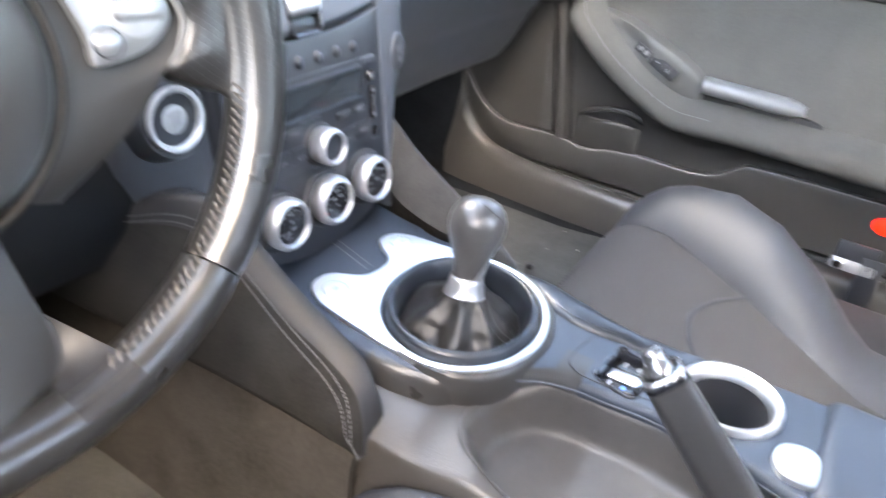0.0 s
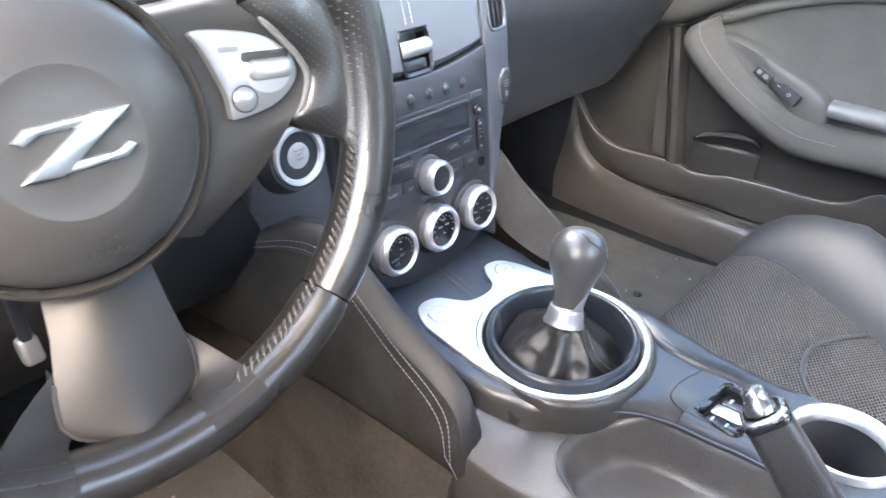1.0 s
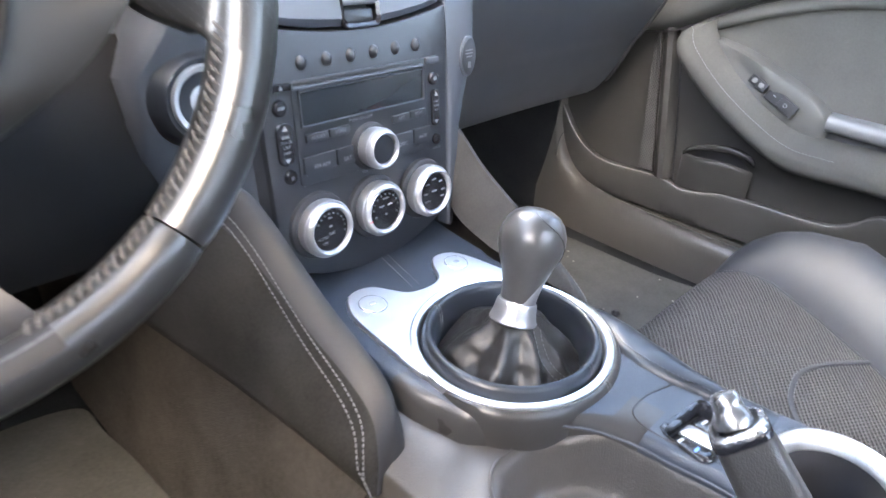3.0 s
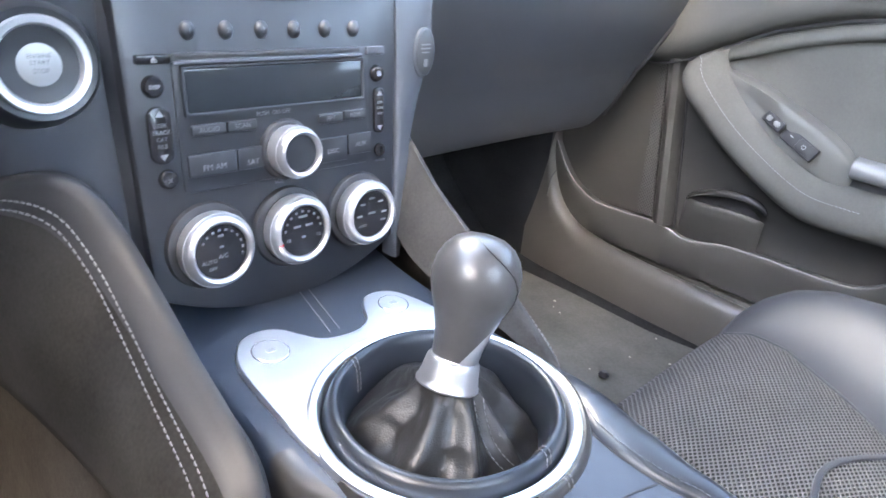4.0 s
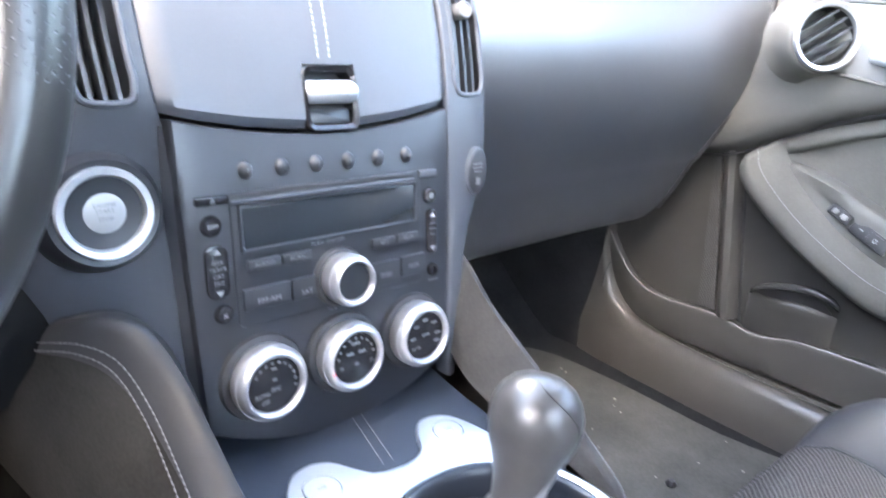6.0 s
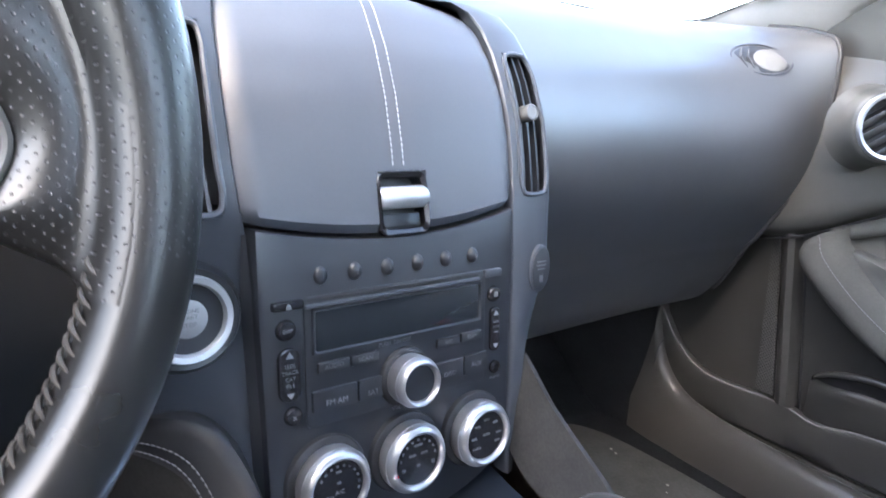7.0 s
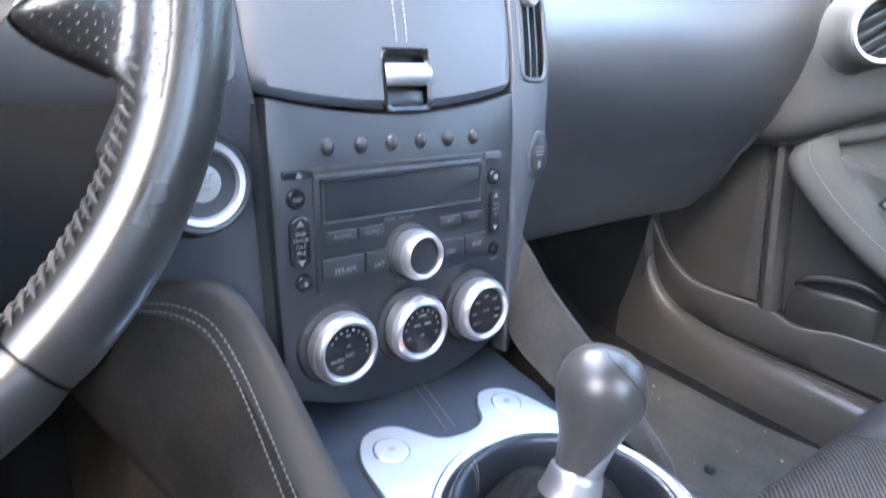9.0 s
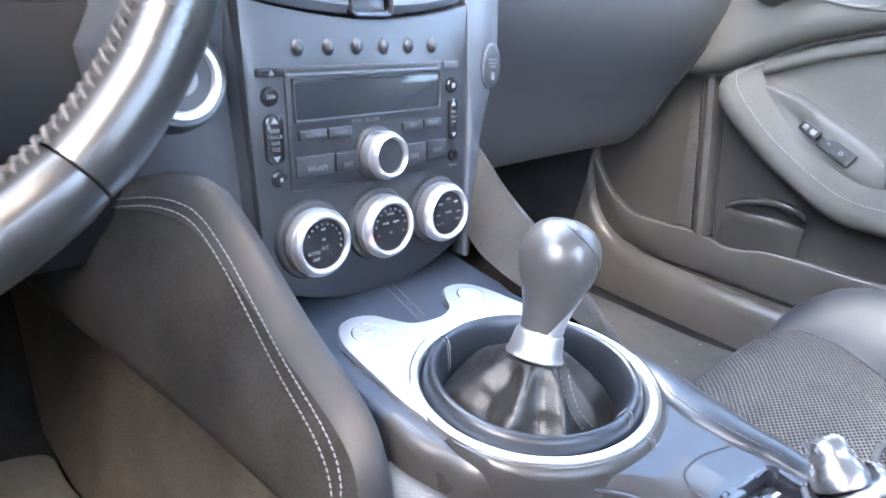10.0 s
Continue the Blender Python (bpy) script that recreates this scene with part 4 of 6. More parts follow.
for i in range(ND + 1):
    y = 0.325 - 0.3215 * i / ND
    l, r = lerp(EDGE, y)
    rows.append([V(l - 0.001, y, zdeck(y) - 0.03), V(l, y, zdeck(y) - 0.006)] + [V(l + 0.003 + (r - l - 0.006) * j / MD, y, zdeck(y) - (0.0015 if j in (0, MD) else 0)) for j in range(MD + 1)] + [V(r, y, zdeck(y) - 0.006), V(r + 0.001, y, zdeck(y) - 0.03)])


WM = frame_of((0.038, 0.297, zdeck(0.297)), (1, -0.14, 0), (0, 0.0, 1))


def cup_cut(i, j):
    """Holes of the cup holder and of the switch well."""
    p = rows[i][j].lerp(rows[i + 1][j + 1], 0.5)
    q = WM.inverted() @ p
    if abs(q.x) < 0.0275 and abs(q.y) < 0.0195 and abs(q.z) < 0.004:
        return True
    return (p.x - CUP.x) ** 2 + (p.y - CUP.y) ** 2 < 0.0415 ** 2


part("rear_deck", grid(rows, skip=cup_cut), DECK, console, "dark blue-grey deck round the cup holder")
for dx in (-0.0035, 0.0045):
    path = [V(0.0095 - 0.013 * (0.61 - y) / 0.06 + dx, y, zdeck(y) + 0.0002) for y in (0.612, 0.60, 0.585, 0.57, 0.556)]
    part("stitched_seam", stitching(spline(path, 16), 0.0040, 0.0031, 0.00055), THREAD, deck)

# soft pad along the passenger's edge of the deck, behind the ring
SEAM = [(0.262, 0.079), (0.29, 0.0755), (0.318, 0.0715), (0.33, 0.0670), (0.345, 0.0640), (0.365, 0.0625), (0.385, 0.0660), (0.40, 0.0745), (0.415, 0.083), (0.43, 0.090)]
rows = []
for i in range(57):
    y = 0.43 - 0.168 * i / 56
    x0, x1 = lerp(SEAM, y)[0], lerp(EDGE, y)[1]
    k = max(0.0, min(1.0, (0.43 - y) / 0.03, (y - 0.262) / 0.05)) ** 0.7
    x1 -= 0.001
    w = x1 - x0
    rows.append([V(x0 + w * f, y, zdeck(y) + h * k - low) for f, h, low in ((0.0, -0.001, 0.001), (0.03, 0.0016, 0), (0.12, 0.0040, 0), (0.28, 0.0060, 0), (0.48, 0.0068, 0), (0.68, 0.0058, 0), (0.85, 0.0028, 0.0008), (0.96, -0.0010, 0.003), (1.04, -0.004, 0.010))])
pad_skin = part("edge_pad", grid(rows), COLLAR, console, "soft leather pad along the deck's edge", angle=80)
path = [V(lerp(SEAM, y)[0] + 0.0052, y, zdeck(y) + 0.0050) for y in [0.398 - 0.006 * i for i in range(16)]]
part("stitched_seam", stitching(spline(path, 40), 0.0042, 0.0030, 0.0004), DECKTHREAD, pad_skin)
path = [V(lerp(SEAM, y)[0] - 0.0006, y, zdeck(y) + 0.0003) for y in [0.402 - 0.006 * i for i in range(20)]]
part("crease", tube(spline(path, 50), 0.0005, n=5), BLACK, pad_skin)

# raised collar under the ring, driver's side skirt and stitches
rows = []
for k in range(NA):
    a = 2 * math.pi * k / NA
    c, s = math.cos(a), math.sin(a)
    behind = 0.5 - 0.5 * math.sin(a)      # 1 toward the rear
    u = k / NA + (1.0 if k / NA < 0.25 else 0.0)
    grow = max(0.0, min(1.0, (u - 0.50) / 0.12, (1.075 - u) / 0.13)) ** 0.7
    rows.append([V(RC.x + RX * (1.04 + (q - 1.04) * grow) * c, RC.y + RY * (1.04 + (q - 1.04) * grow) * s, zdeck(RC.y + RY * q * s) + 0.0035 + (h - 0.0035) * grow - fall * behind) for q, h, fall in
                 ((1.04, 0.0035, 0), (1.085, 0.0050, 0), (1.115, 0.0040, 0), (1.145, 0.0000, 0.0005), (1.165, -0.0070, 0.001), (1.175, -0.0180, 0.001), (1.165, -0.0330, 0.001), (1.14, -0.0450, 0.001))])
collar = part("collar", grid(rows, closed_v=True, skip=lambda i, j: 0.06 < i / NA < 0.495), COLLARSIDE, console, "padded dark leather collar round the shift ring")
for da in (-0.025, 0.020):
    a = radians(-83) + da
    path = [V(RC.x + RX * q * math.cos(a), RC.y + RY * q * math.sin(a), zdeck(RC.y + RY * q * math.sin(a)) + h + 0.0003) for q, h in ((1.06, 0.0045), (1.085, 0.0053), (1.115, 0.0043), (1.145, 0.0003), (1.165, -0.007))]
    part("stitched_seam", stitching(spline(path, 12), 0.0042, 0.0032, 0.0006), THREAD, collar)

# driver's side of the console: brown-black grained plastic with a scooped recess under the handbrake
SCOOP = [(-0.150, 0.150), (-0.118, 0.320), (-0.112, 0.356), (-0.101, 0.381), (-0.084, 0.392), (-0.060, 0.3885), (-0.038, 0.376), (-0.012, 0.352), (0.010, 0.325)]


def ease(q):
    q = min(1.0, max(0.0, q))
    return q * q * (3 - 2 * q)


def flank(y, f):
    """The driver's flank of the console before the scoop is sunk into it; f runs from the deck's edge outwards."""
    f = max(0.0, f)
    l, _ = lerp(EDGE, y)
    zt = zdeck(y) - 0.020 - 0.006 * ease((y - 0.36) / 0.05)
    rise = 0.012 * ease((0.378 - y) / 0.03) * max(0.0, 1 - f / 0.30) ** 1.4
    return V(l + 0.004 + (-0.148 - l) * f, y, zt + rise - 0.026 * f ** 1.6 - 0.05 * max(0, (f - 0.84) / 0.16) ** 2)


def bowl(p, f):
    """Depth of the scoop, 0 to 1."""
    return ease((lerp(SCOOP, p.x)[0] - p.y) / 0.026) * ease((p.x + 0.121) / 0.024) * ease(f / 0.16) * ease((p.y - 0.02) / 0.08)


NS = 44
rows = []
for i in range(110):
    y = 0.475 - 0.58 * i / 109
    row = []
    for j in range(NS + 1):
        p = flank(y, j / NS)
        row.append(p - V(0, 0, 0.034 * bowl(p, j / NS)))
    zt = zdeck(y)
    row += [V(-0.152, y, zt - 0.11), V(-0.156, y, zt - 0.16), V(-0.162, y, 0.13)]
    rows.append(row)
side = part("side_moulding", grid(rows), SIDE, console, "grained brown-black side moulding with a scooped recess", angle=70)
lip = []
for x, y in [(-0.016, 0.356), (-0.038, 0.376), (-0.060, 0.3885), (-0.084, 0.392), (-0.101, 0.381), (-0.112, 0.356), (-0.119, 0.320), (-0.120, 0.26), (-0.120, 0.18), (-0.120, 0.10)]:
    l, _ = lerp(EDGE, y)
    lip.append(flank(y, (x - l - 0.004) / (-0.148 - l)) + V(0, 0.001, 0.0002))
part("scoop_lip", tube(spline(lip, 70), 0.0012, n=6), SIDE, console, "worn rounded lip of the recess")
part("edge_line", tube(spline([(lerp(EDGE, y)[0] - 0.0012, y, zdeck(y) - 0.0075) for y in (0.372, 0.36, 0.35, 0.34, 0.325, 0.30, 0.27, 0.24, 0.20, 0.14)], 60), 0.0010, n=6), SATIN, console, "fine pale joint line")
# passenger's side of the console
rows = []
for i in range(20):
    y = 0.60 - 0.72 * i / 19
    _, r = lerp(EDGE, y)
    rows.append([V(r - 0.002, y, zdeck(y) - 0.012), V(r + 0.012, y, zdeck(y) - 0.03), V(r + 0.022, y, 0.36), V(0.150, y, 0.13)])
part("far_side", grid(rows), SIDE, console)


# suede knee pads flanking the stack, each with a double row of stitches
def pad(s):
    ridge = spline([(s * 0.195, 0.80, 0.500), (s * 0.180, 0.720, 0.528), (s * 0.165, 0.662, 0.547), (s * 0.150, 0.632, 0.5555), (s * 0.136, 0.612, 0.551), (s * 0.1255, 0.595, 0.529), (s * 0.120, 0.570, 0.503), (s * 0.117, 0.535, 0.476), (s * 0.1165, 0.485, 0.450), (s * 0.119, 0.463, 0.430), (s * 0.128, 0.453, 0.405), (s * 0.139, 0.449, 0.372)] if s < 0 else [(s * 0.140, 0.92, 0.590), (s * 0.136, 0.76, 0.580), (s * 0.129, 0.650, 0.551), (s * 0.123, 0.588, 0.512), (s * 0.120, 0.530, 0.480), (s * 0.1180, 0.485, 0.450), (s * 0.1190, 0.463, 0.430), (s * 0.128, 0.453, 0.405), (s * 0.139, 0.449, 0.372)], 46)
    inner = spline([(s * 0.180, 0.84, 0.490), (s * 0.160, 0.760, 0.518), (s * 0.144, 0.705, 0.535), (s * 0.128, 0.672, 0.541), (s * 0.116, 0.645, 0.533), (s * 0.108, 0.622, 0.508), (s * 0.104, 0.595, 0.478), (s * 0.102, 0.545, 0.450), (s * 0.105, 0.490, 0.436), (s * 0.112, 0.463, 0.420), (s * 0.118, 0.450, 0.400), (s * 0.128, 0.446, 0.368)] if s < 0 else [(s * 0.118, 0.92, 0.570), (s * 0.116, 0.76, 0.560), (s * 0.111, 0.640, 0.530), (s * 0.105, 0.615, 0.470), (s * 0.100, 0.560, 0.448), (s * 0.105, 0.490, 0.436), (s * 0.112, 0.463, 0.420), (s * 0.118, 0.450, 0.400), (s * 0.128, 0.446, 0.368)], 46)
    low = spline([(s * 0.215, 0.86, 0.440), (s * 0.205, 0.78, 0.432), (s * 0.193, 0.72, 0.422), (s * 0.182, 0.68, 0.412), (s * 0.172, 0.64, 0.403), (s * 0.165, 0.60, 0.398), (s * 0.160, 0.56, 0.394), (s * 0.155, 0.515, 0.389), (s * 0.152, 0.485, 0.385), (s * 0.148, 0.465, 0.379), (s * 0.145, 0.452, 0.372)] if s < 0 else [(s * 0.172, 1.02, 0.440), (s * 0.170, 0.86, 0.420), (s * 0.166, 0.73, 0.405), (s * 0.161, 0.63, 0.397), (s * 0.158, 0.56, 0.393), (s * 0.155, 0.515, 0.389), (s * 0.152, 0.485, 0.385), (s * 0.148, 0.465, 0.379), (s * 0.145, 0.452, 0.372)], 46)
    rows = []
    for a, r, l in zip(inner, ridge, low):
        k = min(1.0, (l - r).length / 0.05)
        row = [a, a * 0.5 + r * 0.5 + V(0, 0, 0.004 * k), r + V(-s * 0.003, 0, 0.002), r + V(s * 0.001, 0, 0.002), r + V(s * 0.005 * k, 0, -0.003 * k)]
        for f in (0.10, 0.18, 0.28, 0.40, 0.55, 0.7, 0.85, 0.95):
            q = r.lerp(l, f)
            row.append(q + V(s * (0.010 * k * math.sin(math.pi * f) + 0.004), 0, 0.002 * k))
        row += [l + V(s * 0.003, 0, 0), l + V(-s * 0.012, 0, -0.010)]
        rows.append(row)
    if s < 0:
        # the driver's pad takes the suede copies with shade painted in
        p = part("knee_pad", grid([row[6:] for row in rows]), SHADESUEDE, console, "suede knee pad with shade in its colour and a double-stitched edge", angle=60)
        part("leather_edge", grid([row[:7] for row in rows]), PADEDGE, p, "smooth worn suede edge, darkened as in shade", angle=60)
    else:
        p = part("knee_pad", grid(rows), SUEDE, console, "grey suede knee pad with double stitching", angle=60)
    for off in (0.018, 0.0245):
        path = []
        for r, l in zip(ridge, low):
            ln = (l - r).length
            g = min(0.62, off / max(ln, 1e-4))
            k = min(1.0, ln / 0.05)
            path.append(r.lerp(l, g) + V(s * (0.010 * k * math.sin(math.pi * g) + 0.0047), 0, 0.0024 * k))
        part("stitched_seam", stitching(path, 0.0042, 0.0031, 0.00055, out=(s, 0, 0.3)), THREAD, p)


pad(-1)
pad(1)
# carpeted tunnel flanks under the pads
for s in (-1, 1):
    rows = [[V(s * 0.140, y, 0.392 + 0.08 * max(0, y - 0.6)), V(s * 0.155, y, 0.365), V(s * 0.165, y, 0.25), V(s * 0.188, y, 0.134)] for y in [0.455 + 0.75 * i / 20 for i in range(21)]]
    single("tunnel_carpet", thick(grid(rows), 0.006), CARPET, "dark carpet on the flank of the transmission tunnel", "carpet", kind="structure")

# satin ring with its two lugs
ring = thing("shift_trim", (0, 0.46, 0.43), "satin aluminium shifter ring with two heater switch lugs", "trim")
rows = []
for k in range(NA):
    a = 2 * math.pi * k / NA
    c, s = math.cos(a), math.sin(a)
    rows.append([V(RC.x + RX * q * c, RC.y + RY * q * s, zdeck(RC.y + RY * q * s) + h) for q, h in ((0.955, -0.006), (0.960, 0.0020), (0.968, 0.0046), (0.990, 0.0064), (1.03, 0.0068), (1.055, 0.0056), (1.065, 0.001), (1.06, -0.003))])
part("ring", grid(rows, closed_v=True), ALU, ring)
lug = [(-0.0800, 0.432), (-0.0838, 0.465), (-0.0835, 0.500), (-0.0812, 0.533), (-0.0775, 0.558), (-0.0660, 0.576), (-0.0510, 0.581), (-0.0370, 0.576), (-0.0280, 0.563), (-0.0190, 0.5515), (-0.005, 0.547), (0.012, 0.547), (0.024, 0.554),
       (0.0310, 0.567), (0.0405, 0.577), (0.0525, 0.5785), (0.0645, 0.572), (0.0725, 0.556), (0.0785, 0.530), (0.0840, 0.505), (0.0860, 0.475)]
outer = [(p.x, p.y) for p in spline([(x, y, 0) for x, y in lug], 70)]
arc = [(RC.x + RX * math.cos(a) * 0.99, RC.y + RY * math.sin(a) * 0.99) for a in [radians(15 + 150 * i / 30) for i in range(31)]]
plate = bmesh.new()
inner_pts = arc[::-1]
rows = []
n = len(outer)
for i, (x, y) in enumerate(outer):
    ix, iy = lerp([(j / 30, *q) for j, q in enumerate(inner_pts)], i / (n - 1))
    ox, oy = x, y
    dirx, diry = x - ix, y - iy
    dl = math.hypot(dirx, diry) + 1e-6
    ex, ey = dirx / dl * 0.0016, diry / dl * 0.0016
    rows.append([V(ix, iy, zdeck(iy) + 0.0045), V(ix + dirx * 0.5, iy + diry * 0.5, zdeck(iy + diry * 0.5) + 0.0046), V(ox - ex, oy - ey, zdeck(oy) + 0.0042), V(ox - ex * 0.2, oy - ey * 0.2, zdeck(oy) + 0.0032), V(ox, oy, zdeck(oy) + 0.0012), V(ox, oy, zdeck(oy) - 0.004)])
part("lug_plate", grid(rows), ALU, ring, "bright satin plate with two lobes")
for x, y, r in ((-0.0545, 0.5560, 0.0118), (0.0525, 0.5570, 0.0110)):
    m = frame_of((x, y, zdeck(y) + 0.0044), (1, 0, 0), (0, -0.06, 1))
    sw = part("heater_switch", lathe([(r, -0.002), (r, 0.0004), (r * 0.94, 0.0010), (0.0001, 0.0011)], m, 32), ALU, ring, "round satin seat heater button")
    part("groove", tube([m @ V(r * 1.03 * math.cos(2 * math.pi * i / 40), r * 1.03 * math.sin(2 * math.pi * i / 40), 0.0002) for i in range(40)], 0.00035, n=6, closed=True), WORNSILVER, ring)
    part("mark", prism(rrect(0.006, 0.004, 0.001, 3), 0.0003, m @ Matrix.Translation((0, 0, 0.0013))), DULLMETAL, ring)
part("lug_shadow_gap", tube([V(-0.0790, 0.552, zdeck(0.552) - 0.0005), V(-0.0812, 0.536, zdeck(0.536) - 0.0010), V(-0.0828, 0.515, zdeck(0.515) - 0.0010)], 0.0012, n=6), BLACK, ring)

# gear lever: leather gaiter with cuff, metal neck, leather ball knob
gear = thing("gear_lever", (0, 0.445, 0.42), "leather gear lever with ball knob and gaiter", "gear lever")
rows = []
NG = 96
PROFILE = [(0.962, -0.0060), (0.950, -0.0025), (0.935, 0.0030), (0.912, 0.0092), (0.884, 0.0122), (0.854, 0.0126), (0.825, 0.0104), (0.800, 0.0050), (0.785, -0.0030), (0.776, -0.0110), (0.772, -0.0190), (0.760, -0.0260)]
for q, h in PROFILE:
    row = []
    for k in range(NG):
        a = 2 * math.pi * k / NG
        w = 0.0012 * noise.noise((2.2 * math.cos(a), 2.2 * math.sin(a), q * 5)) * (1 if h < 0.006 else 0.4)
        y = RC.y + RY * q * math.sin(a)
        row.append(V(RC.x + (RX * q + w) * math.cos(a), y + w * math.sin(a), zdeck(y) + h))
    rows.append(row)
cuff = part("cuff", grid(rows, closed_u=True), COLLAR, gear, "rolled black leather cuff", angle=80)
NECK, BALL = V(-0.002, 0.448, 0.469), V(0.0145, 0.452, 0.5235)
FOLDS = [(196, 17, 0.0200), (240, 12, 0.0200), (283, 9, 0.0130), (325, 14, 0.0180), (15, 14, 0.0200), (75, 16, 0.0120), (140, 18, 0.0170)]   # ridge angle, width, height


def ridge_at(a, f):
    """How far a crease of the gaiter stands out; the creases lean as they climb."""
    out = 0.0
    for at, wide, high in FOLDS:
        d = (math.degrees(a) - at - 14 * f + 180) % 360 - 180
        out += high * math.exp(-abs(d / wide) ** 1.5)
    return out


rows = []
for i in range(31):
    f = i / 30
    cx, cy = RC.x + (NECK.x - RC.x) * f ** 0.8, RC.y + (NECK.y - RC.y) * f ** 0.8
    row = []
    for k in range(NG):
        a = 2 * math.pi * k / NG
        y0 = RC.y + RY * 0.77 * math.sin(a)
        z = (zdeck(y0) - 0.024 + 0.016 * max(0.0, math.sin(a + 0.5))) * (1 - f) + (NECK.z - 0.006) * f
        base = 0.785 * (1 - f) ** 0.95
        pleat = math.sin(math.pi * min(1.0, 0.12 + 0.88 * f)) ** 0.7
        fold = pleat * (ridge_at(a, f) - 0.0105 + 0.0030 * noise.noise((2.5 * math.cos(a), 2.5 * math.sin(a), 4 * f)) + 0.0014 * noise.noise((7 * math.cos(a), 7 * math.sin(a), 9 * f)))
        rx, ry = (RX * base + 0.0165 * f ** 1.2 + fold), (RY * base + 0.0165 * f ** 1.2 + fold)
        row.append(V(cx + rx * math.cos(a), cy + ry * math.sin(a), z))
    rows.append(row)
gaiter = part("gaiter", grid(rows, closed_u=True), LEATHER, gear, "creased black leather gaiter", angle=80)
for da in (-0.085, 0.085):
    path = []
    for i in range(3, 30):
        ang = radians(-74 - 14 * math.sin(math.pi * i / 30) + 6 * (i / 30)) + da * (0.55 + 0.9 * i / 30)
        kf = (ang / (2 * math.pi) * NG) % NG
        a = rows[i][int(kf) % NG].lerp(rows[i][(int(kf) + 1) % NG], kf - int(kf))
        c = V(RC.x, RC.y, a.z)
        path.append(a + (a - c).normalized() * 0.0008)
    part("stitched_seam", stitching(spline(path[::3], 24), 0.0040, 0.0028, 0.0004, out=(0.4, -0.8, 0.5)), THREAD, gaiter)
for ang in (-82, 113):
    for da in (-0.028, 0.028):
        a = radians(ang) + da
        path = [V(RC.x + RX * q * math.cos(a), RC.y + RY * q * math.sin(a), zdeck(RC.y + RY * q * math.sin(a)) + h + 0.0004) for q, h in ((0.934, 0.0034), (0.912, 0.0097), (0.884, 0.0127), (0.854, 0.0131), (0.825, 0.0109), (0.799, 0.0055), (0.784, -0.003), (0.774, -0.011))]
        part("stitched_seam", stitching(spline(path, 14), 0.0038, 0.0028, 0.0004), THREAD, cuff)
lm = frame_of(NECK, (1, 0, 0), BALL - NECK)
part("neck", lathe([(0.0176, -0.0080), (0.0190, -0.0078), (0.0193, -0.0066), (0.0184, -0.0050), (0.0176, -0.0020), (0.0169, 0.0020), (0.0163, 0.0060), (0.0157, 0.0085), (0.0150, 0.0094), (0.0140, 0.0096), (0.0130, 0.0130), (0.0124, 0.030)], lm, 40), NECKMETAL, gear, "satin metal neck")
part("knob", lathe([(0.012, 0.008), (0.0138, 0.0105), (0.0146, 0.01773), (0.016, 0.02574), (0.019, 0.0349), (0.0228, 0.04406), (0.0254, 0.05208), (0.0262, 0.0588), (0.0254, 0.0663), (0.0222, 0.0738), (0.0175, 0.0793), (0.011, 0.0828), (0.004, 0.084), (0.0001, 0.0841)], lm, 48), KNOBHIDE, gear, "grey-black leather ball knob")
# seam of the knob's leather and the metal wedge that runs up from the neck
KP = [(0.007, 0.0132), (0.0105, 0.0138), (0.01773, 0.0146), (0.02574, 0.016), (0.0349, 0.019), (0.04406, 0.0228), (0.05208, 0.0254), (0.0588, 0.0262), (0.0663, 0.0254), (0.0738, 0.0222), (0.0793, 0.0175), (0.0828, 0.011)]


def knob_at(h, ang, lift=0.0):
    r = lerp(KP, h)
    r = (r[0] if isinstance(r, (tuple, list)) else r) + lift
    return lm @ V(r * math.cos(radians(ang)), r * math.sin(radians(ang)), h)


seam = [knob_at(h, ang, 0.0001) for h, ang in [(0.040 + 0.0425 * f, -58 - 30 * f - 72 * f ** 3.5) for f in [i / 32 for i in range(33)]]]
part("seam", tube(seam, 0.00045, n=5), LEATHER, gear)
rows = []
for i in range(12):
    f = i / 11
    mid, half = -78 + 26 * f, 62 * (1 - f) ** 0.8 + 2
    h = 0.006 + 0.031 * f
    rows.append([knob_at(max(h, 0.007), mid + half * u, 0.0009 * (1 - abs(u) ** 6) - 0.0002) for u in [-1 + 0.125 * j for j in range(17)]])
part("wedge", grid(rows), NECKMETAL, gear, "satin metal wedge", angle=80)

# handbrake lever, drawn up
hb = thing("handbrake", (-0.07, 0.12, 0.38), "black handbrake lever with bright release button", "handbrake")
tip, foot = V(-0.071, 0.262, 0.529), V(-0.052, 0.128, 0.370)
ax = (tip - foot).normalized()
hm = frame_of(tip, (1, 0, 0), ax)
L = (tip - foot).length
gm = hm @ Matrix.Rotation(radians(28), 4, "Z")


def grip_rows(steps):
    return [[gm @ V(x, y, h) for x, y in rrect(w, d, r, 4)] for w, d, r, h in steps]


b = grid(grip_rows([(0.034, 0.036, 0.010, -L), (0.034, 0.036, 0.010, -L * 0.62), (0.032, 0.034, 0.0085, -0.085), (0.0295, 0.0315, 0.0070, -0.035), (0.0280, 0.0300, 0.0065, -0.016), (0.0265, 0.0285, 0.0065, -0.0125)]), closed_u=True)
grip = part("grip", b, HANDGRIP, hb, "squared black leather handbrake grip")
b = grid(grip_rows([(0.0262, 0.0282, 0.0065, -0.0145), (0.0292, 0.0312, 0.0075, -0.0128), (0.0294, 0.0314, 0.0075, -0.0098), (0.0270, 0.0290, 0.0075, -0.0072), (0.0225, 0.0245, 0.0070, -0.0058), (0.0160, 0.0160, 0.0060, -0.0056)]), closed_u=True)
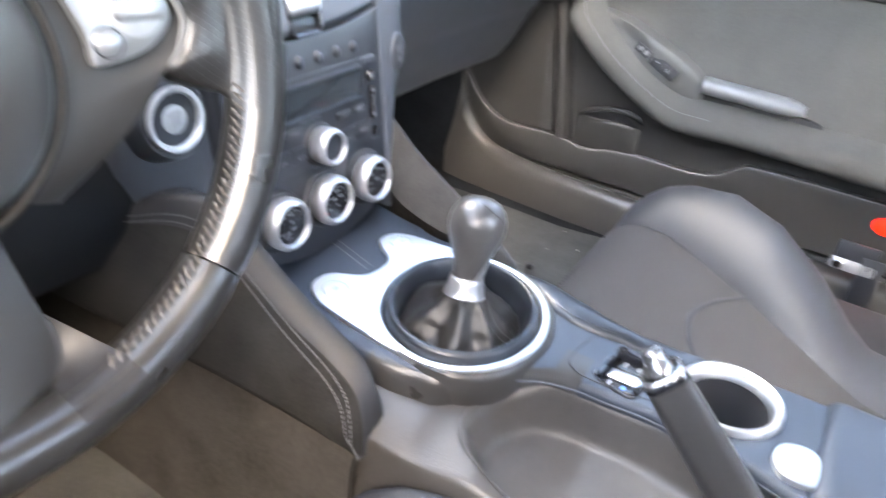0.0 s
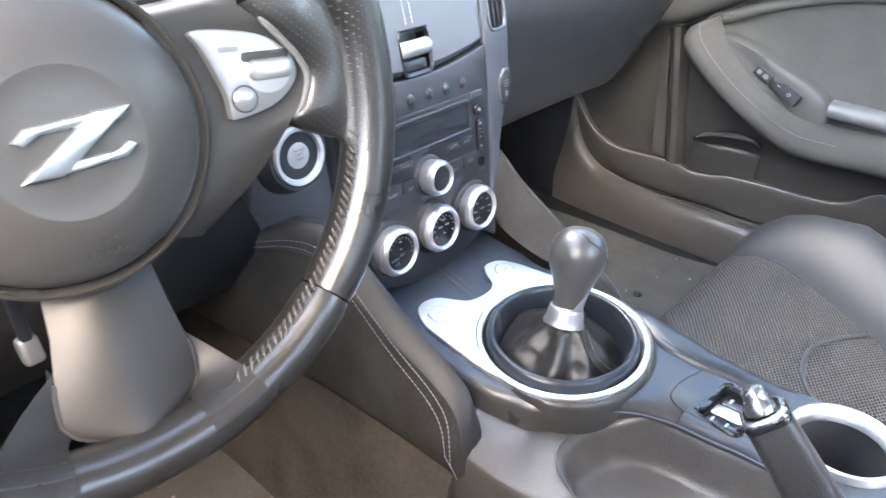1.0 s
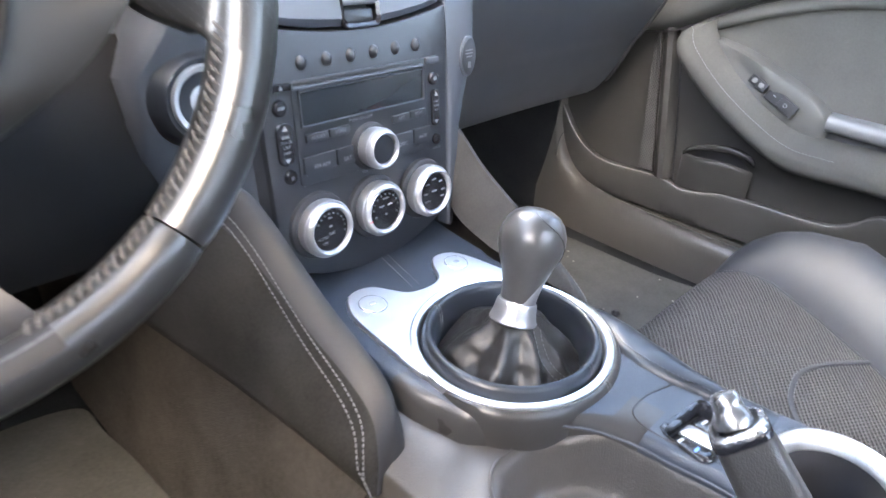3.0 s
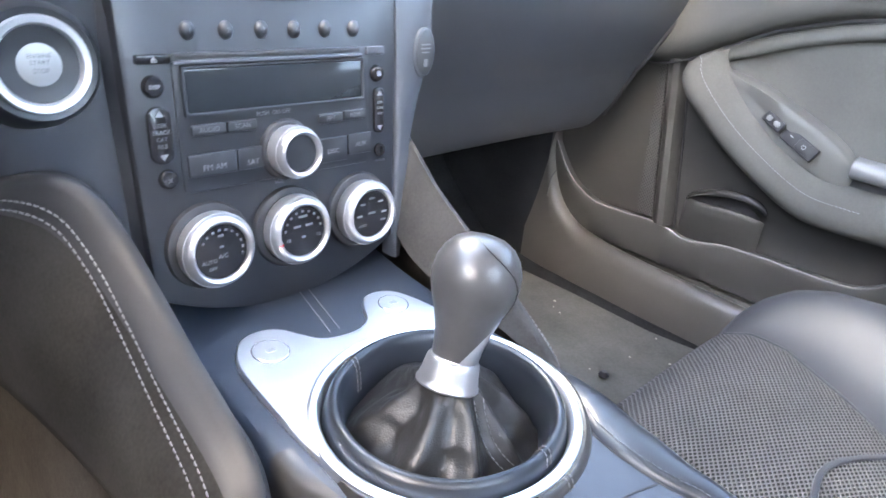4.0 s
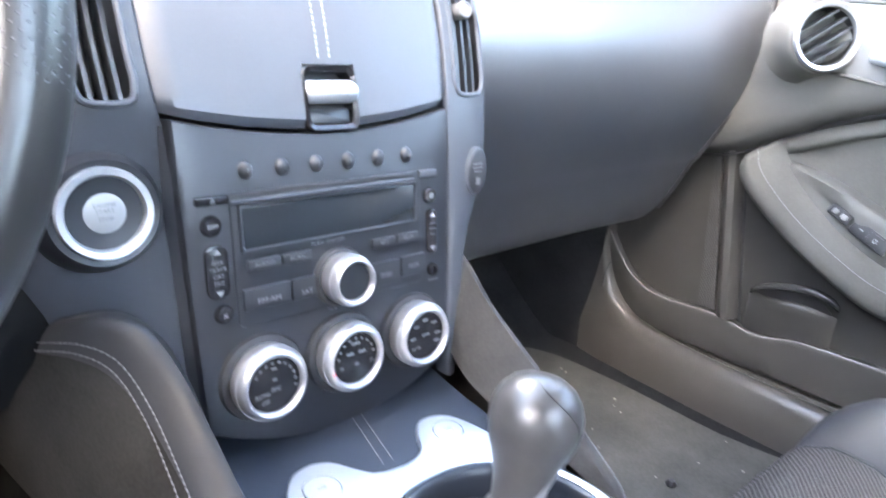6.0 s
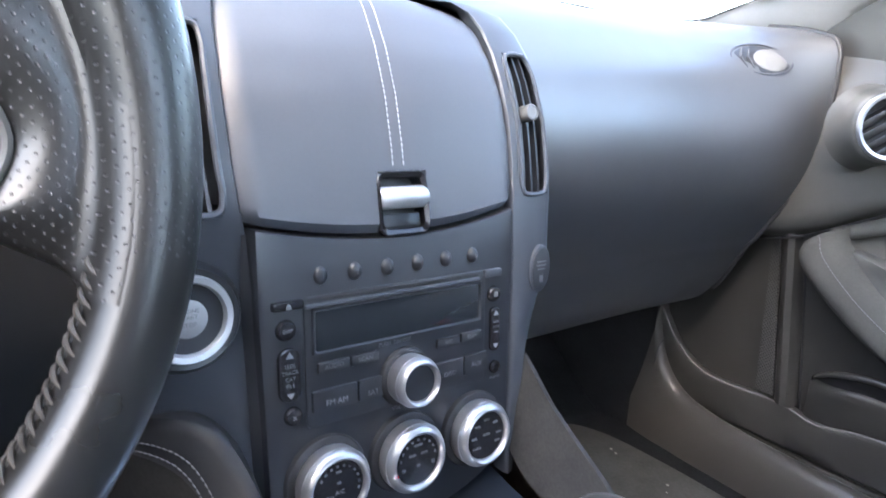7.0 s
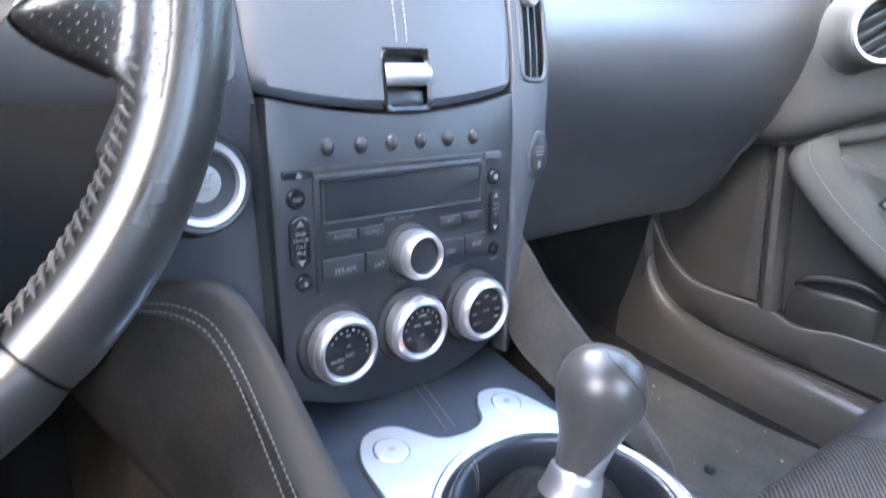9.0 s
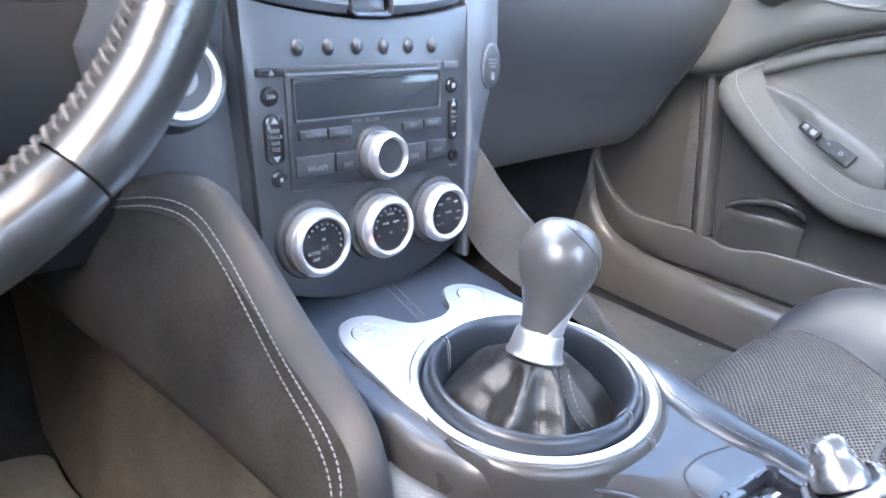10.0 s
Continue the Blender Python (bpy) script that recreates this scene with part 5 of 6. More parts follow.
part("collar", b, GLOSS, hb, "gloss black end collar")
b = grid(grip_rows([(0.0285, 0.0305, 0.0075, -0.0092), (0.0282, 0.0302, 0.0075, -0.0070), (0.0255, 0.0275, 0.0072, -0.0054), (0.0225, 0.0245, 0.0070, -0.0052)]), closed_u=True)
part("collar_band", b, WORNSILVER, hb, "worn silver edge of the collar")
part("release_button", lathe([(0.0102, -0.006), (0.0100, -0.001), (0.0086, 0.0014), (0.0078, 0.0060), (0.0076, 0.0090), (0.0064, 0.0112), (0.0030, 0.0122), (0.0001, 0.0123)], hm @ Matrix.Rotation(radians(14), 4, "Y"), 28), WORNSILVER, hb, "silver release button")
# mirror switch block in its well
well = thing("seat_switch_block", (0.035, 0.30, 0.42), "recessed black switch well with silver and black rocker keys", "switch")
part("well", grid([[WM @ V(x, y, z) for x, y in rrect(w, h, c, 5)] for w, h, c, z in ((0.0610, 0.0450, 0.008, -0.0012), (0.0600, 0.0440, 0.008, 0.0016), (0.0580, 0.0420, 0.007, 0.0026), (0.0535, 0.0375, 0.006, 0.0014), (0.0510, 0.0350, 0.005, -0.0040), (0.0500, 0.0340, 0.005, -0.0130))], closed_u=True), GLOSS, well, "gloss black rim and walls of the well")
part("floor_plate", prism(rrect(0.0505, 0.0345, 0.004, 4), 0.003, WM @ Matrix.Translation((0, 0, -0.0105))), BLACK, well)
BLUEPRINT = surface("blue_print", (0.1, 0.25, 0.7), 0.4)
for i, mt in enumerate((GLOSS, ALU, GLOSS)):
    km = WM @ Matrix.Translation((-0.0160 + 0.016 * i, 0, -0.0052)) @ Matrix.Rotation(radians(-9), 4, "X")
    k = part("rocker_key", prism(rrect(0.0148, 0.030, 0.003, 3), 0.006, km, 0.0016), mt, well, "bright silver rocker key" if i == 1 else "gloss black rocker key")
    if i != 1:
        part("mark", prism(rrect(0.0075, 0.0026, 0.0006, 2), 0.0003, km @ Matrix.Translation((0, 0.0075, 0.0003))), PRINT, k)
        part("mark", prism(rrect(0.0060, 0.0022, 0.0006, 2), 0.0003, km @ Matrix.Translation((0, -0.0060, 0.0003))), BLUEPRINT if i == 0 else PRINT, k)
part("panel_gap", tube(spline([(0.064, 0.336, zdeck(0.336)), (0.036, 0.3435, zdeck(0.3435)), (0.014, 0.3425, zdeck(0.3425)), (0.006, 0.333, zdeck(0.333)), (0.0065, 0.318, zdeck(0.318)), (0.012, 0.290, zdeck(0.290)), (0.0175, 0.262, zdeck(0.262))], 24), 0.0009, n=5), BLACK, well)

# cup holder
cup = thing("cup_holder", (CUP.x, CUP.y, 0.36), "deep black cup holder with satin rim", "cup holder")
cm = frame_of((CUP.x, CUP.y, zdeck(0.212) + 0.002), (1, 0, 0), (0, 0.03, 1))
part("rim", lathe([(0.0352, -0.009), (0.0366, 0.000), (0.0388, 0.0038), (0.0410, 0.0052), (0.0432, 0.0042), (0.0444, 0.001), (0.0446, -0.003)], cm, 56, caps=False), ALU, cup, "satin silver rim")
part("well", lathe([(0.0360, -0.004), (0.0358, -0.010), (0.0345, -0.060), (0.0315, -0.064), (0.0001, -0.064)], cm, 48, caps=False), BLACK, cup)
# armrest lid behind it, with its satin catch plate
lidbox = thing("armrest_box", (0.04, -0.02, 0.40), "padded blue-grey armrest box behind the cup holder", "armrest")
b = box((-0.022, -0.20, 0.392), (0.112, 0.139, 0.4345), 0.012, seg=4)
part("lid", b, DECK, lidbox)
part("catch", prism([(p.x, p.y) for p in loop_spline([(-0.008, 0.158, 0), (0.006, 0.168, 0), (0.024, 0.166, 0), (0.034, 0.154, 0), (0.032, 0.139, 0), (0.012, 0.134, 0), (-0.006, 0.138, 0)], 30)], 0.006, Matrix.Translation((0, 0, zdeck(0.15) + 0.005)), 0.002), ALU, lidbox, "bright satin catch")

# ---- steering wheel, column and instruments ----
wheel = thing("steering_wheel", (-0.36, 0.56, 0.70), "black leather three-spoke steering wheel", "steering wheel")
WN = V(-0.0375, -0.98, 0.197).normalized()
WM = frame_of((-0.360, 0.494, 0.736), (1, 0, 0), WN) @ Matrix.Rotation(radians(-7), 4, "Z")
RIM, RT = 0.1595, 0.0152


def rim_at(a, b, lift=0.0):
    """A point of the rim: a round the wheel, b round the section, in degrees; b = 0 faces out, 90 faces the driver."""
    a, b = radians(a), radians(b)
    r = RIM + (RT + lift) * math.cos(b) * 0.97
    return WM @ V(r * math.cos(a), r * math.sin(a), (RT + lift) * 1.12 * math.sin(b))


def rim_part(name, a0, a1, mat, label):
    n = max(6, int(abs(a1 - a0) / 2.5))
    rows = []
    for i in range(n + 1):
        a = a0 + (a1 - a0) * i / n
        lump = 0.0012 * math.exp(-((a - 24) / 12) ** 2) + 0.0012 * math.exp(-((a - 156) / 12) ** 2)
        end = -0.0007 if i in (0, n) and min(abs(a + 43), abs(a + 137.4), abs(a - 222.6)) < 1 else 0.0
        rows.append([rim_at(a, 360 * j / 24, lump + end) for j in range(24)])
    return part(name, grid(rows, closed_u=True), mat, wheel, label, angle=70)


rim_part("rim", -42.8, -6, RIMHIDE, "worn glossy black leather rim")
rim_part("rim", -137.4, -43.2, RIMHIDE, "worn glossy black leather rim")
rim_part("rim", 175, 222.6, RIMHIDE, "worn glossy black leather rim")
rim_part("grip", -6, 62, PERF, "perforated leather grip")
rim_part("grip", 118, 175, PERF, "perforated leather grip")
rim_part("rim", 62, 118, RIMHIDE, "worn glossy black leather rim")
# laced seam along the inside of the rim
for a0, a1 in ((-69, -7), (-135, -114), (189, 221)):
    b = bmesh.new()
    n = int(abs(a1 - a0) / 1.75)
    for i in range(n):
        a = a0 + (a1 - a0) * (i + 0.5) / n
        p = [rim_at(a - 1.05 + 2.1 * f, 150 + 28 * f, 0.0014 * math.sin(math.pi * f) - 0.0001) for f in (0, 0.25, 0.5, 0.75, 1)]
        tube(p, [0.0004, 0.0008, 0.0010, 0.0008, 0.0004], n=6, bm=b, up=WN)
    part("laced_seam", b, LACING, wheel, "worn beige lacing thread")
    path = [rim_at(a0 + (a1 - a0) * i / 30, 164, 0.0) for i in range(31)]
    part("seam_groove", tube(path, 0.0006, n=5), BLACK, wheel)

# hub: airbag cover with a recessed disc, raised ring lip
HM = WM @ Matrix.Translation((-0.001, -0.004, -0.006))
hub = part("airbag_cover", lathe([(0.0672, -0.045), (0.0670, -0.016), (0.0655, -0.0115), (0.0625, -0.0080), (0.0570, -0.0040), (0.050, -0.0005), (0.041, 0.0040), (0.0330, 0.0066), (0.0322, 0.0066), (0.0312, 0.0063), (0.020, 0.0068), (0.0001, 0.0072)], HM, 72), HUBSKIN, wheel, "round grained grey airbag cover")
for t, dy in (("SRS", -0.0455), ("AIRBAG", -0.0520)):
    words("emboss", t, 0.0062, HM @ Matrix.Translation((0.009, dy, 0.0021 if t == "SRS" else -0.0011)) @ Matrix.Rotation(radians(27), 4, "X"), HUBSKIN, hub, 1.1)
part("cover_lip", lathe([(0.0668, -0.030), (0.0690, -0.014), (0.0705, -0.0115), (0.0722, -0.0125), (0.0735, -0.020), (0.0740, -0.040)], HM, 72, caps=False), LIPGLOSS, wheel, "smooth glossy lip round the airbag cover")
# emblem: three bright bars
em = HM @ Matrix.Translation((0.003, 0.000, 0.0068)) @ Matrix.Rotation(radians(-3), 4, "Z") @ Matrix.Diagonal((0.86, 0.86, 1, 1))
for pts in ([(-0.0285, 0.0025), (-0.0225, 0.0085), (0.0205, 0.0165), (0.0270, 0.0172), (0.0215, 0.0110), (-0.0165, 0.0055), (-0.0235, 0.0005)],
            [(0.0085, 0.0150), (0.0258, 0.0162), (-0.0085, -0.0150), (-0.0258, -0.0165)],
            [(0.0285, -0.0025), (0.0225, -0.0085), (-0.0205, -0.0165), (-0.0270, -0.0172), (-0.0215, -0.0110), (0.0165, -0.0055), (0.0235, -0.0005)]):
    zz = 0.0028 if len(pts) == 4 else 0.0024
    part("emblem_bar", prism(pts, 0.003, em @ Matrix.Translation((0, 0, zz)), 0.0009), EMBLEM, wheel, "bright chrome emblem bar")

# spokes: side spokes carry satin switch plates, the lower one is satin grey
for s in (1, -1):
    outer = spline([(0.092, 0.0500, -0.012), (0.1010, 0.0420, -0.008), (0.1110, 0.0320, -0.0065), (0.1195, 0.0225, -0.0065), (0.1230, 0.0120, -0.0065), (0.1190, -0.0008, -0.0075), (0.1130, -0.0095, -0.009), (0.102, -0.028, -0.016), (0.086, -0.046, -0.022), (0.062, -0.066, -0.030)], 44)
    rows = []
    for i, o in enumerate(outer):
        a = radians(44 - 100 * i / 43)
        h = V(0.066 * math.cos(a), 0.066 * math.sin(a) - 0.004, -0.021)
        rows.append([WM @ V(s * (h.x + (o.x - h.x) * f), h.y + (o.y - h.y) * f, h.z + (o.z - h.z) * f ** 2) for f in (0, 0.15, 0.3, 0.45, 0.6, 0.75, 0.87, 0.95, 1.0)] + [WM @ V(s * o.x, o.y, o.z - 0.014)])
    first = [WM.inverted() @ q for q in rows[0]]
    for dy, dz in ((0.0035, -0.0020), (0.0065, -0.0065), (0.0078, -0.0140), (0.0080, -0.0300)):   # the top edge rolls back
        rows.insert(0, [WM @ (q + V(0, dy, dz)) for q in first])
    part("side_spoke", grid(rows), SPOKE, wheel, "dark moulded side spoke", angle=60)
    plate = [(0.0672, 0.0381), (0.0854, 0.0385), (0.1029, 0.0352), (0.1148, 0.0288), (0.1200, 0.0170), (0.1152, 0.0070), (0.1033, -0.0009), (0.0845, -0.0056), (0.0818, -0.0030), (0.0810, 0.0060), (0.0754, 0.0205), (0.0710, 0.0303)]
    pm = WM @ Matrix.Translation((0, 0, -0.0243)) @ Matrix.Rotation(radians(-s * 8.6), 4, "Y")
    outline = [(s * p.x, p.y) for p in loop_spline([(x, y, 0) for x, y in plate], 52)]
    sw = part("switch_plate", prism(outline if s > 0 else outline[::-1], 0.014, pm, 0.002), PLATE, wheel, "satin silver switch plate")
    part("rocker", prism(rrect(0.0235, 0.0105, 0.004, 5), 0.006, pm @ Matrix.Translation((s * 0.1045, 0.0185, 0.0048)) @ Matrix.Rotation(radians(s * 2), 4, "Z"), 0.002), PLATE, sw)
    part("rocker_gap", prism(oval(0.0130, 0.0120, 28), 0.002, pm @ Matrix.Translation((s * 0.1035, 0.0182, 0.0006)), 0.0004), DULLMETAL, sw)
    part("rocker_slot", prism(rrect(0.0255, 0.0050, 0.002, 4), 0.002, pm @ Matrix.Translation((s * 0.1030, 0.0252, 0.0012)) @ Matrix.Rotation(radians(s * 2), 4, "Z"), 0.0004), BLACK, sw, "dark slot beside the rocker")
    part("round_key", lathe([(0.0062, -0.002), (0.0060, 0.0012), (0.0048, 0.0020), (0.0001, 0.0022)], pm @ Matrix.Translation((s * 0.0896, 0.0043, 0)), 24), PLATE, sw)
    part("key_gap", lathe([(0.0062, 0.0002), (0.0064, 0.0006), (0.0069, 0.0006), (0.0071, 0.0002)], pm @ Matrix.Translation((s * 0.0896, 0.0043, 0)), 24, caps=False), FASCIA, sw)
    part("print", prism(rrect(0.011, 0.003, 0.001, 3), 0.0003, pm @ Matrix.Translation((s * 0.0845, 0.0290, 0.0002))), DIMPRINT, sw)
    # thumb rest: perforated hide stretched from the rim to a rounded bead round the switch plate
    BEAD = [(0.0930, 0.0505, -0.010), (0.1010, 0.0420, -0.006), (0.1110, 0.0320, -0.005), (0.1195, 0.0225, -0.005), (0.1234, 0.0120, -0.005), (0.1195, -0.0008, -0.006), (0.1140, -0.0085, -0.007), (0.1200, -0.0140, -0.009), (0.1300, -0.0185, -0.009), (0.1410, -0.0230, -0.006)]
    border = spline(BEAD, 34)
    rows = []
    for i, e in enumerate(border):
        f = i / 33
        ang = 27 - 38.5 * f ** 0.85
        tgt = [WM.inverted() @ rim_at(ang if s > 0 else 180 - ang, bb, ll) for bb, ll in ((172, 0.0008), (155, 0.0007), (138, 0.0005), (122, 0.0002), (106, -0.0004), (94, -0.0014))]
        e = V(s * e.x, e.y, e.z)
        crown = 0.0035 * (1 - f) ** 0.4
        rows.append([WM @ (e + V(0, 0, -0.014)), WM @ (e + V(0, 0, -0.004)), WM @ e] + [WM @ (e.lerp(tgt[0], q) + V(0, 0, crown * math.sin(math.pi * q))) for q in (0.2, 0.4, 0.6, 0.8)] + [WM @ q for q in tgt])
    part("thumb_rest", grid(rows), PERF, wheel, "perforated leather thumb rest", angle=80)
    edge = [WM @ V(s * p.x, p.y, p.z + 0.0006) for p in border[3:22]]
    part("spoke_edge", tube(edge, [0.0008] + [0.0019] * 13 + [0.0017, 0.0015, 0.0012, 0.0009, 0.0005], n=8, up=WN), PALEEDGE, wheel, "polished rounded edge round the switch plate")
SPOKEROWS = [(0.0, 0.022, 0.030, -0.040), (0.2, 0.022, 0.0310, -0.026), (0.42, 0.0245, 0.0325, -0.015), (0.62, 0.0285, 0.0355, -0.0085), (0.76, 0.0310, 0.0370, -0.0050), (0.86, 0.0310, 0.0355, -0.0025), (0.93, 0.0270, 0.0305, 0.0000), (0.975, 0.0195, 0.0215, 0.0020), (1.0, 0.0080, 0.0090, 0.0030)]


def spoke_at(f, u, lift=0.0):
    """A point of the lower spoke: f runs from the hub to the rim, u across from -1 to 1."""
    wl, wr, z = lerp(SPOKEROWS, f)
    return WM @ V(0.004 + (wr if u > 0 else wl) * u, -0.056 - 0.091 * f, z - 0.010 * abs(u) ** 1.6 + lift)


steps = [i / 12 * 0.86 for i in range(12)] + [0.86 + 0.14 * math.sin(math.pi / 2 * i / 8) for i in range(9)]
part("lower_spoke", thick(grid([[spoke_at(f, -1 + 0.1 * j) for j in range(21)] for f in steps]), 0.012), SPOKE, wheel, "satin grey lower spoke", angle=70)
edge = [spoke_at(f, -1, -0.0005) for f in steps[9:]] + [spoke_at(f, 1, -0.0005) for f in reversed(steps[9:])]
part("spoke_gap", tube(edge, 0.0013, n=6, up=WN), BLACK, wheel)
for sd in (-1, 1):      # leather of the rim drawn in to the spoke
    rows = []
    for i in range(13):
        f = i / 12
        e = WM.inverted() @ spoke_at(0.60 + 0.33 * f, sd, -0.002)
        ang = -66 - 12 * f if sd > 0 else -114 + 12 * f
        t = [WM.inverted() @ rim_at(ang, bb, 0.0004) for bb in (178, 150, 122, 104)]
        rows.append([WM @ (e + V(0, 0, -0.010)), WM @ e] + [WM @ (e.lerp(t[0], q) - V(0, 0, 0.004 * math.sin(math.pi * q))) for q in (0.25, 0.5, 0.75)] + [WM @ q for q in t])
    part("chin", grid(rows), RUBBER, wheel, "leather drawn from the rim to the spoke", angle=80)

# steering column shroud, stalk, tilt lever
column = thing("steering_column", (-0.36, 0.68, 0.60), "black plastic steering column shroud with stalk", "steering column")
cm = frame_of((-0.360, 0.56, 0.722), (1, 0, 0), WN)
part("shroud", lathe([(0.030, 0.030), (0.052, 0.020), (0.060, -0.01), (0.064, -0.08), (0.070, -0.16)], cm @ Matrix.Diagonal((1.05, 0.95, 1, 1)), 36), FASCIA, column)
p0, p1 = V(-0.315, 0.602, 0.762), V(-0.158, 0.600, 0.764)
st = part("wiper_stalk", tube([p0, p0.lerp(p1, 0.3), p0.lerp(p1, 0.55), p0.lerp(p1, 0.6), p0.lerp(p1, 0.9), p1], [0.007, 0.008, 0.0090, 0.0145, 0.0165, 0.0145], n=16), FASCIA, column, "black stalk with pale markings")
q = p0.lerp(p1, 0.76)
part("mark", tube([q + V(0, -0.0165, 0.002), q + V(0.002, -0.0125, 0.0110)], 0.0014, n=5), PRINT, st)
for f in (0.64, 0.86):
    q = p0.lerp(p1, f)
    part("rib", lathe([(0.0150, -0.0008), (0.0166, 0.0), (0.0150, 0.0008)], frame_of(q, (0, 1, 0), p1 - p0), 20, caps=False), BLACK, st)
part("lever_arm", box((-0.3925, 0.557, 0.603), (-0.3855, 0.562, 0.685), 0.002), FASCIA, column)
b = prism(rrect(0.011, 0.017, 0.003, 4), 0.008, frame_of((-0.389, 0.555, 0.603), (1, 0, 0), (0, -1, 0.3)), 0.003)
part("tilt_lever", b, PLATE, column, "pale grey column release tab")

# instrument binnacle with three round gauges
binn = thing("instrument_cluster", (-0.36, 0.70, 0.75), "dark instrument cluster with chrome-ringed gauges", "instrument cluster")
rows = []
for i in range(20):
    a = radians(-12 + 204 * i / 19)
    rows.append([V(-0.365 + 0.205 * math.cos(a), y, 0.795 + 0.085 * math.sin(a) * q) for y, q in ((0.655, 0.90), (0.650, 0.98), (0.660, 1.04), (0.74, 1.06), (0.82, 1.0))])
part("hood", thick(grid(rows), 0.008), DASHSKIN, binn, "grained black hood")
part("back", prism(oval(0.20, 0.090, 40), 0.01, frame_of((-0.365, 0.745, 0.795), (1, 0, 0), (0, -1, 0.2))), BLACK, binn)
for gx, gz, gr, nums in ((-0.383, 0.786, 0.060, ("0", "1", "2", "3", "4", "5", "6", "7", "8", "9")), (-0.240, 0.786, 0.060, ("0", "20", "40", "60", "80", "100", "120", "140", "160")), (-0.503, 0.790, 0.048, ())):
    gm = frame_of((gx, 0.722, gz), (1, 0, 0), (0, -1, 0.2))
    gauge = part("gauge", lathe([(gr, -0.02), (gr, 0.0), (0.0001, 0.0005)], gm, 40), BLACK, binn, "black gauge face with white figures")
    part("gauge_ring", lathe([(gr * 0.97, -0.01), (gr, 0.004), (gr * 1.04, 0.009), (gr * 1.09, 0.006), (gr * 1.1, -0.01)], gm, 48, caps=False), CHROME, binn, "chrome gauge ring")
    for j, t in enumerate(nums):
        a = radians(225 - 270 * j / (len(nums) - 1))
        words("figure", t, gr * 0.20, gm @ Matrix.Translation((gr * 0.66 * math.cos(a), gr * 0.66 * math.sin(a), 0.0012)), PRINT, gauge)
    for j in range(41):
        a = radians(225 - 270 * j / 40)
        part("tick", prism(rrect(gr * (0.12 if j % 5 == 0 else 0.06), 0.0009, 0.0003, 1), 0.0004, gm @ Matrix.Rotation(a, 4, "Z") @ Matrix.Translation((gr * 0.87, 0, 0.0013))), PRINT, gauge)
    part("needle", prism([(0, -0.0015), (gr * 0.8, -0.0005), (gr * 0.8, 0.0005), (0, 0.0015)], 0.0008, gm @ Matrix.Rotation(radians(252), 4, "Z") @ Matrix.Translation((0, 0, 0.004))), RED, gauge, "red needle")

# ---- passenger door, side pod, sill ----
door = thing("passenger_door", (0.78, 0.3, 0.24), "closed passenger door with grey suede armrest panel", "car door")


def door_x(y, z):
    """Depth of the plain door skin."""
    return 0.772 - 0.018 * max(0, (z - 0.45)) / 0.2 + 0.01 * max(0, (0.45 - z)) / 0.2


rows = [[V(door_x(y, z), y, z) for z in [0.25 + 0.42 * j / 14 for j in range(15)]] for y in [0.93 - 1.45 * i / 40 for i in range(41)]]
part("skin", thick(grid(rows), -0.03), DOORPLASTIC, door)
# lower moulding: its rounded upper edge runs along the whole door and dips under the pocket
TOP = spline([(0.905, 0.400, 0), (0.872, 0.354, 0), (0.84, 0.325, 0), (0.795, 0.3075, 0), (0.735, 0.308, 0), (0.693, 0.311, 0), (0.657, 0.308, 0), (0.630, 0.301, 0), (0.60, 0.304, 0), (0.565, 0.313, 0), (0.51, 0.3172, 0), (0.455, 0.3178, 0), (0.41, 0.319, 0), (0.378, 0.323, 0), (0.352, 0.336, 0), (0.325, 0.357, 0), (0.29, 0.360, 0), (0.10, 0.362, 0), (-0.5, 0.365, 0)], 90)
rows = []
for p in TOP:
    y, z = p.x, p.y
    rows.append([V(0.775, y, z - 0.001), V(0.764, y, z + 0.0006), V(0.7590, y, z + 0.0008), V(0.7560, y, z - 0.0012), V(0.7545, y, z - 0.006), V(0.755, y, z - 0.03), V(0.762, y, 0.245), V(0.78, y, 0.23)])
lower = part("lower_moulding", grid(rows), DOORPLASTIC, door, "dark lower door moulding with a painted highlight along its edge")
# pale tube that paints the light caught by the moulding's upper edge
part("edge_highlight", tube([V(0.7585, p.x, p.y - 0.0004) for p in TOP], 0.0026, n=10, up=(1, 0, 0)), PALEEDGE, lower, "pale tube standing for the edge's highlight")
# loudspeaker strip and its perforated grille
rows = []
for i in range(17):
    z = 0.313 + 0.262 * i / 16
    y0 = 0.660 + 0.15 * (z - 0.326)
    rows.append([V(0.770, y0 + 0.030, z), V(0.759, y0 + 0.028, z), V(0.750, y0 + 0.022, z), V(0.746, y0 + 0.014, z), V(0.748, y0 + 0.005, z), V(0.756, y0 + 0.000, z), V(0.772, y0 - 0.002, z)])
part("upright_rib", grid(rows), DOORPLASTIC, door, "upright rounded rib")
rows = [[V(0.7625 - 0.004 * (1 - d) ** 2, 0.660 + 0.15 * (z - 0.326) + 0.029 + d * 0.030 * (1 - 0.55 * (z - 0.32) / 0.25), z) for d in (0, 0.25, 0.5, 0.75, 1)] for z in [0.318 + 0.25 * i / 12 for i in range(13)]]
part("loudspeaker_grille", thick(grid(rows), 0.003), GRILLE, door, "perforated black loudspeaker grille")
part("upright_seam", tube([V(0.768, 0.651, 0.31), V(0.767, 0.665, 0.40), V(0.764, 0.685, 0.53), V(0.762, 0.693, 0.585)], 0.0014, n=6), BLACK, door)
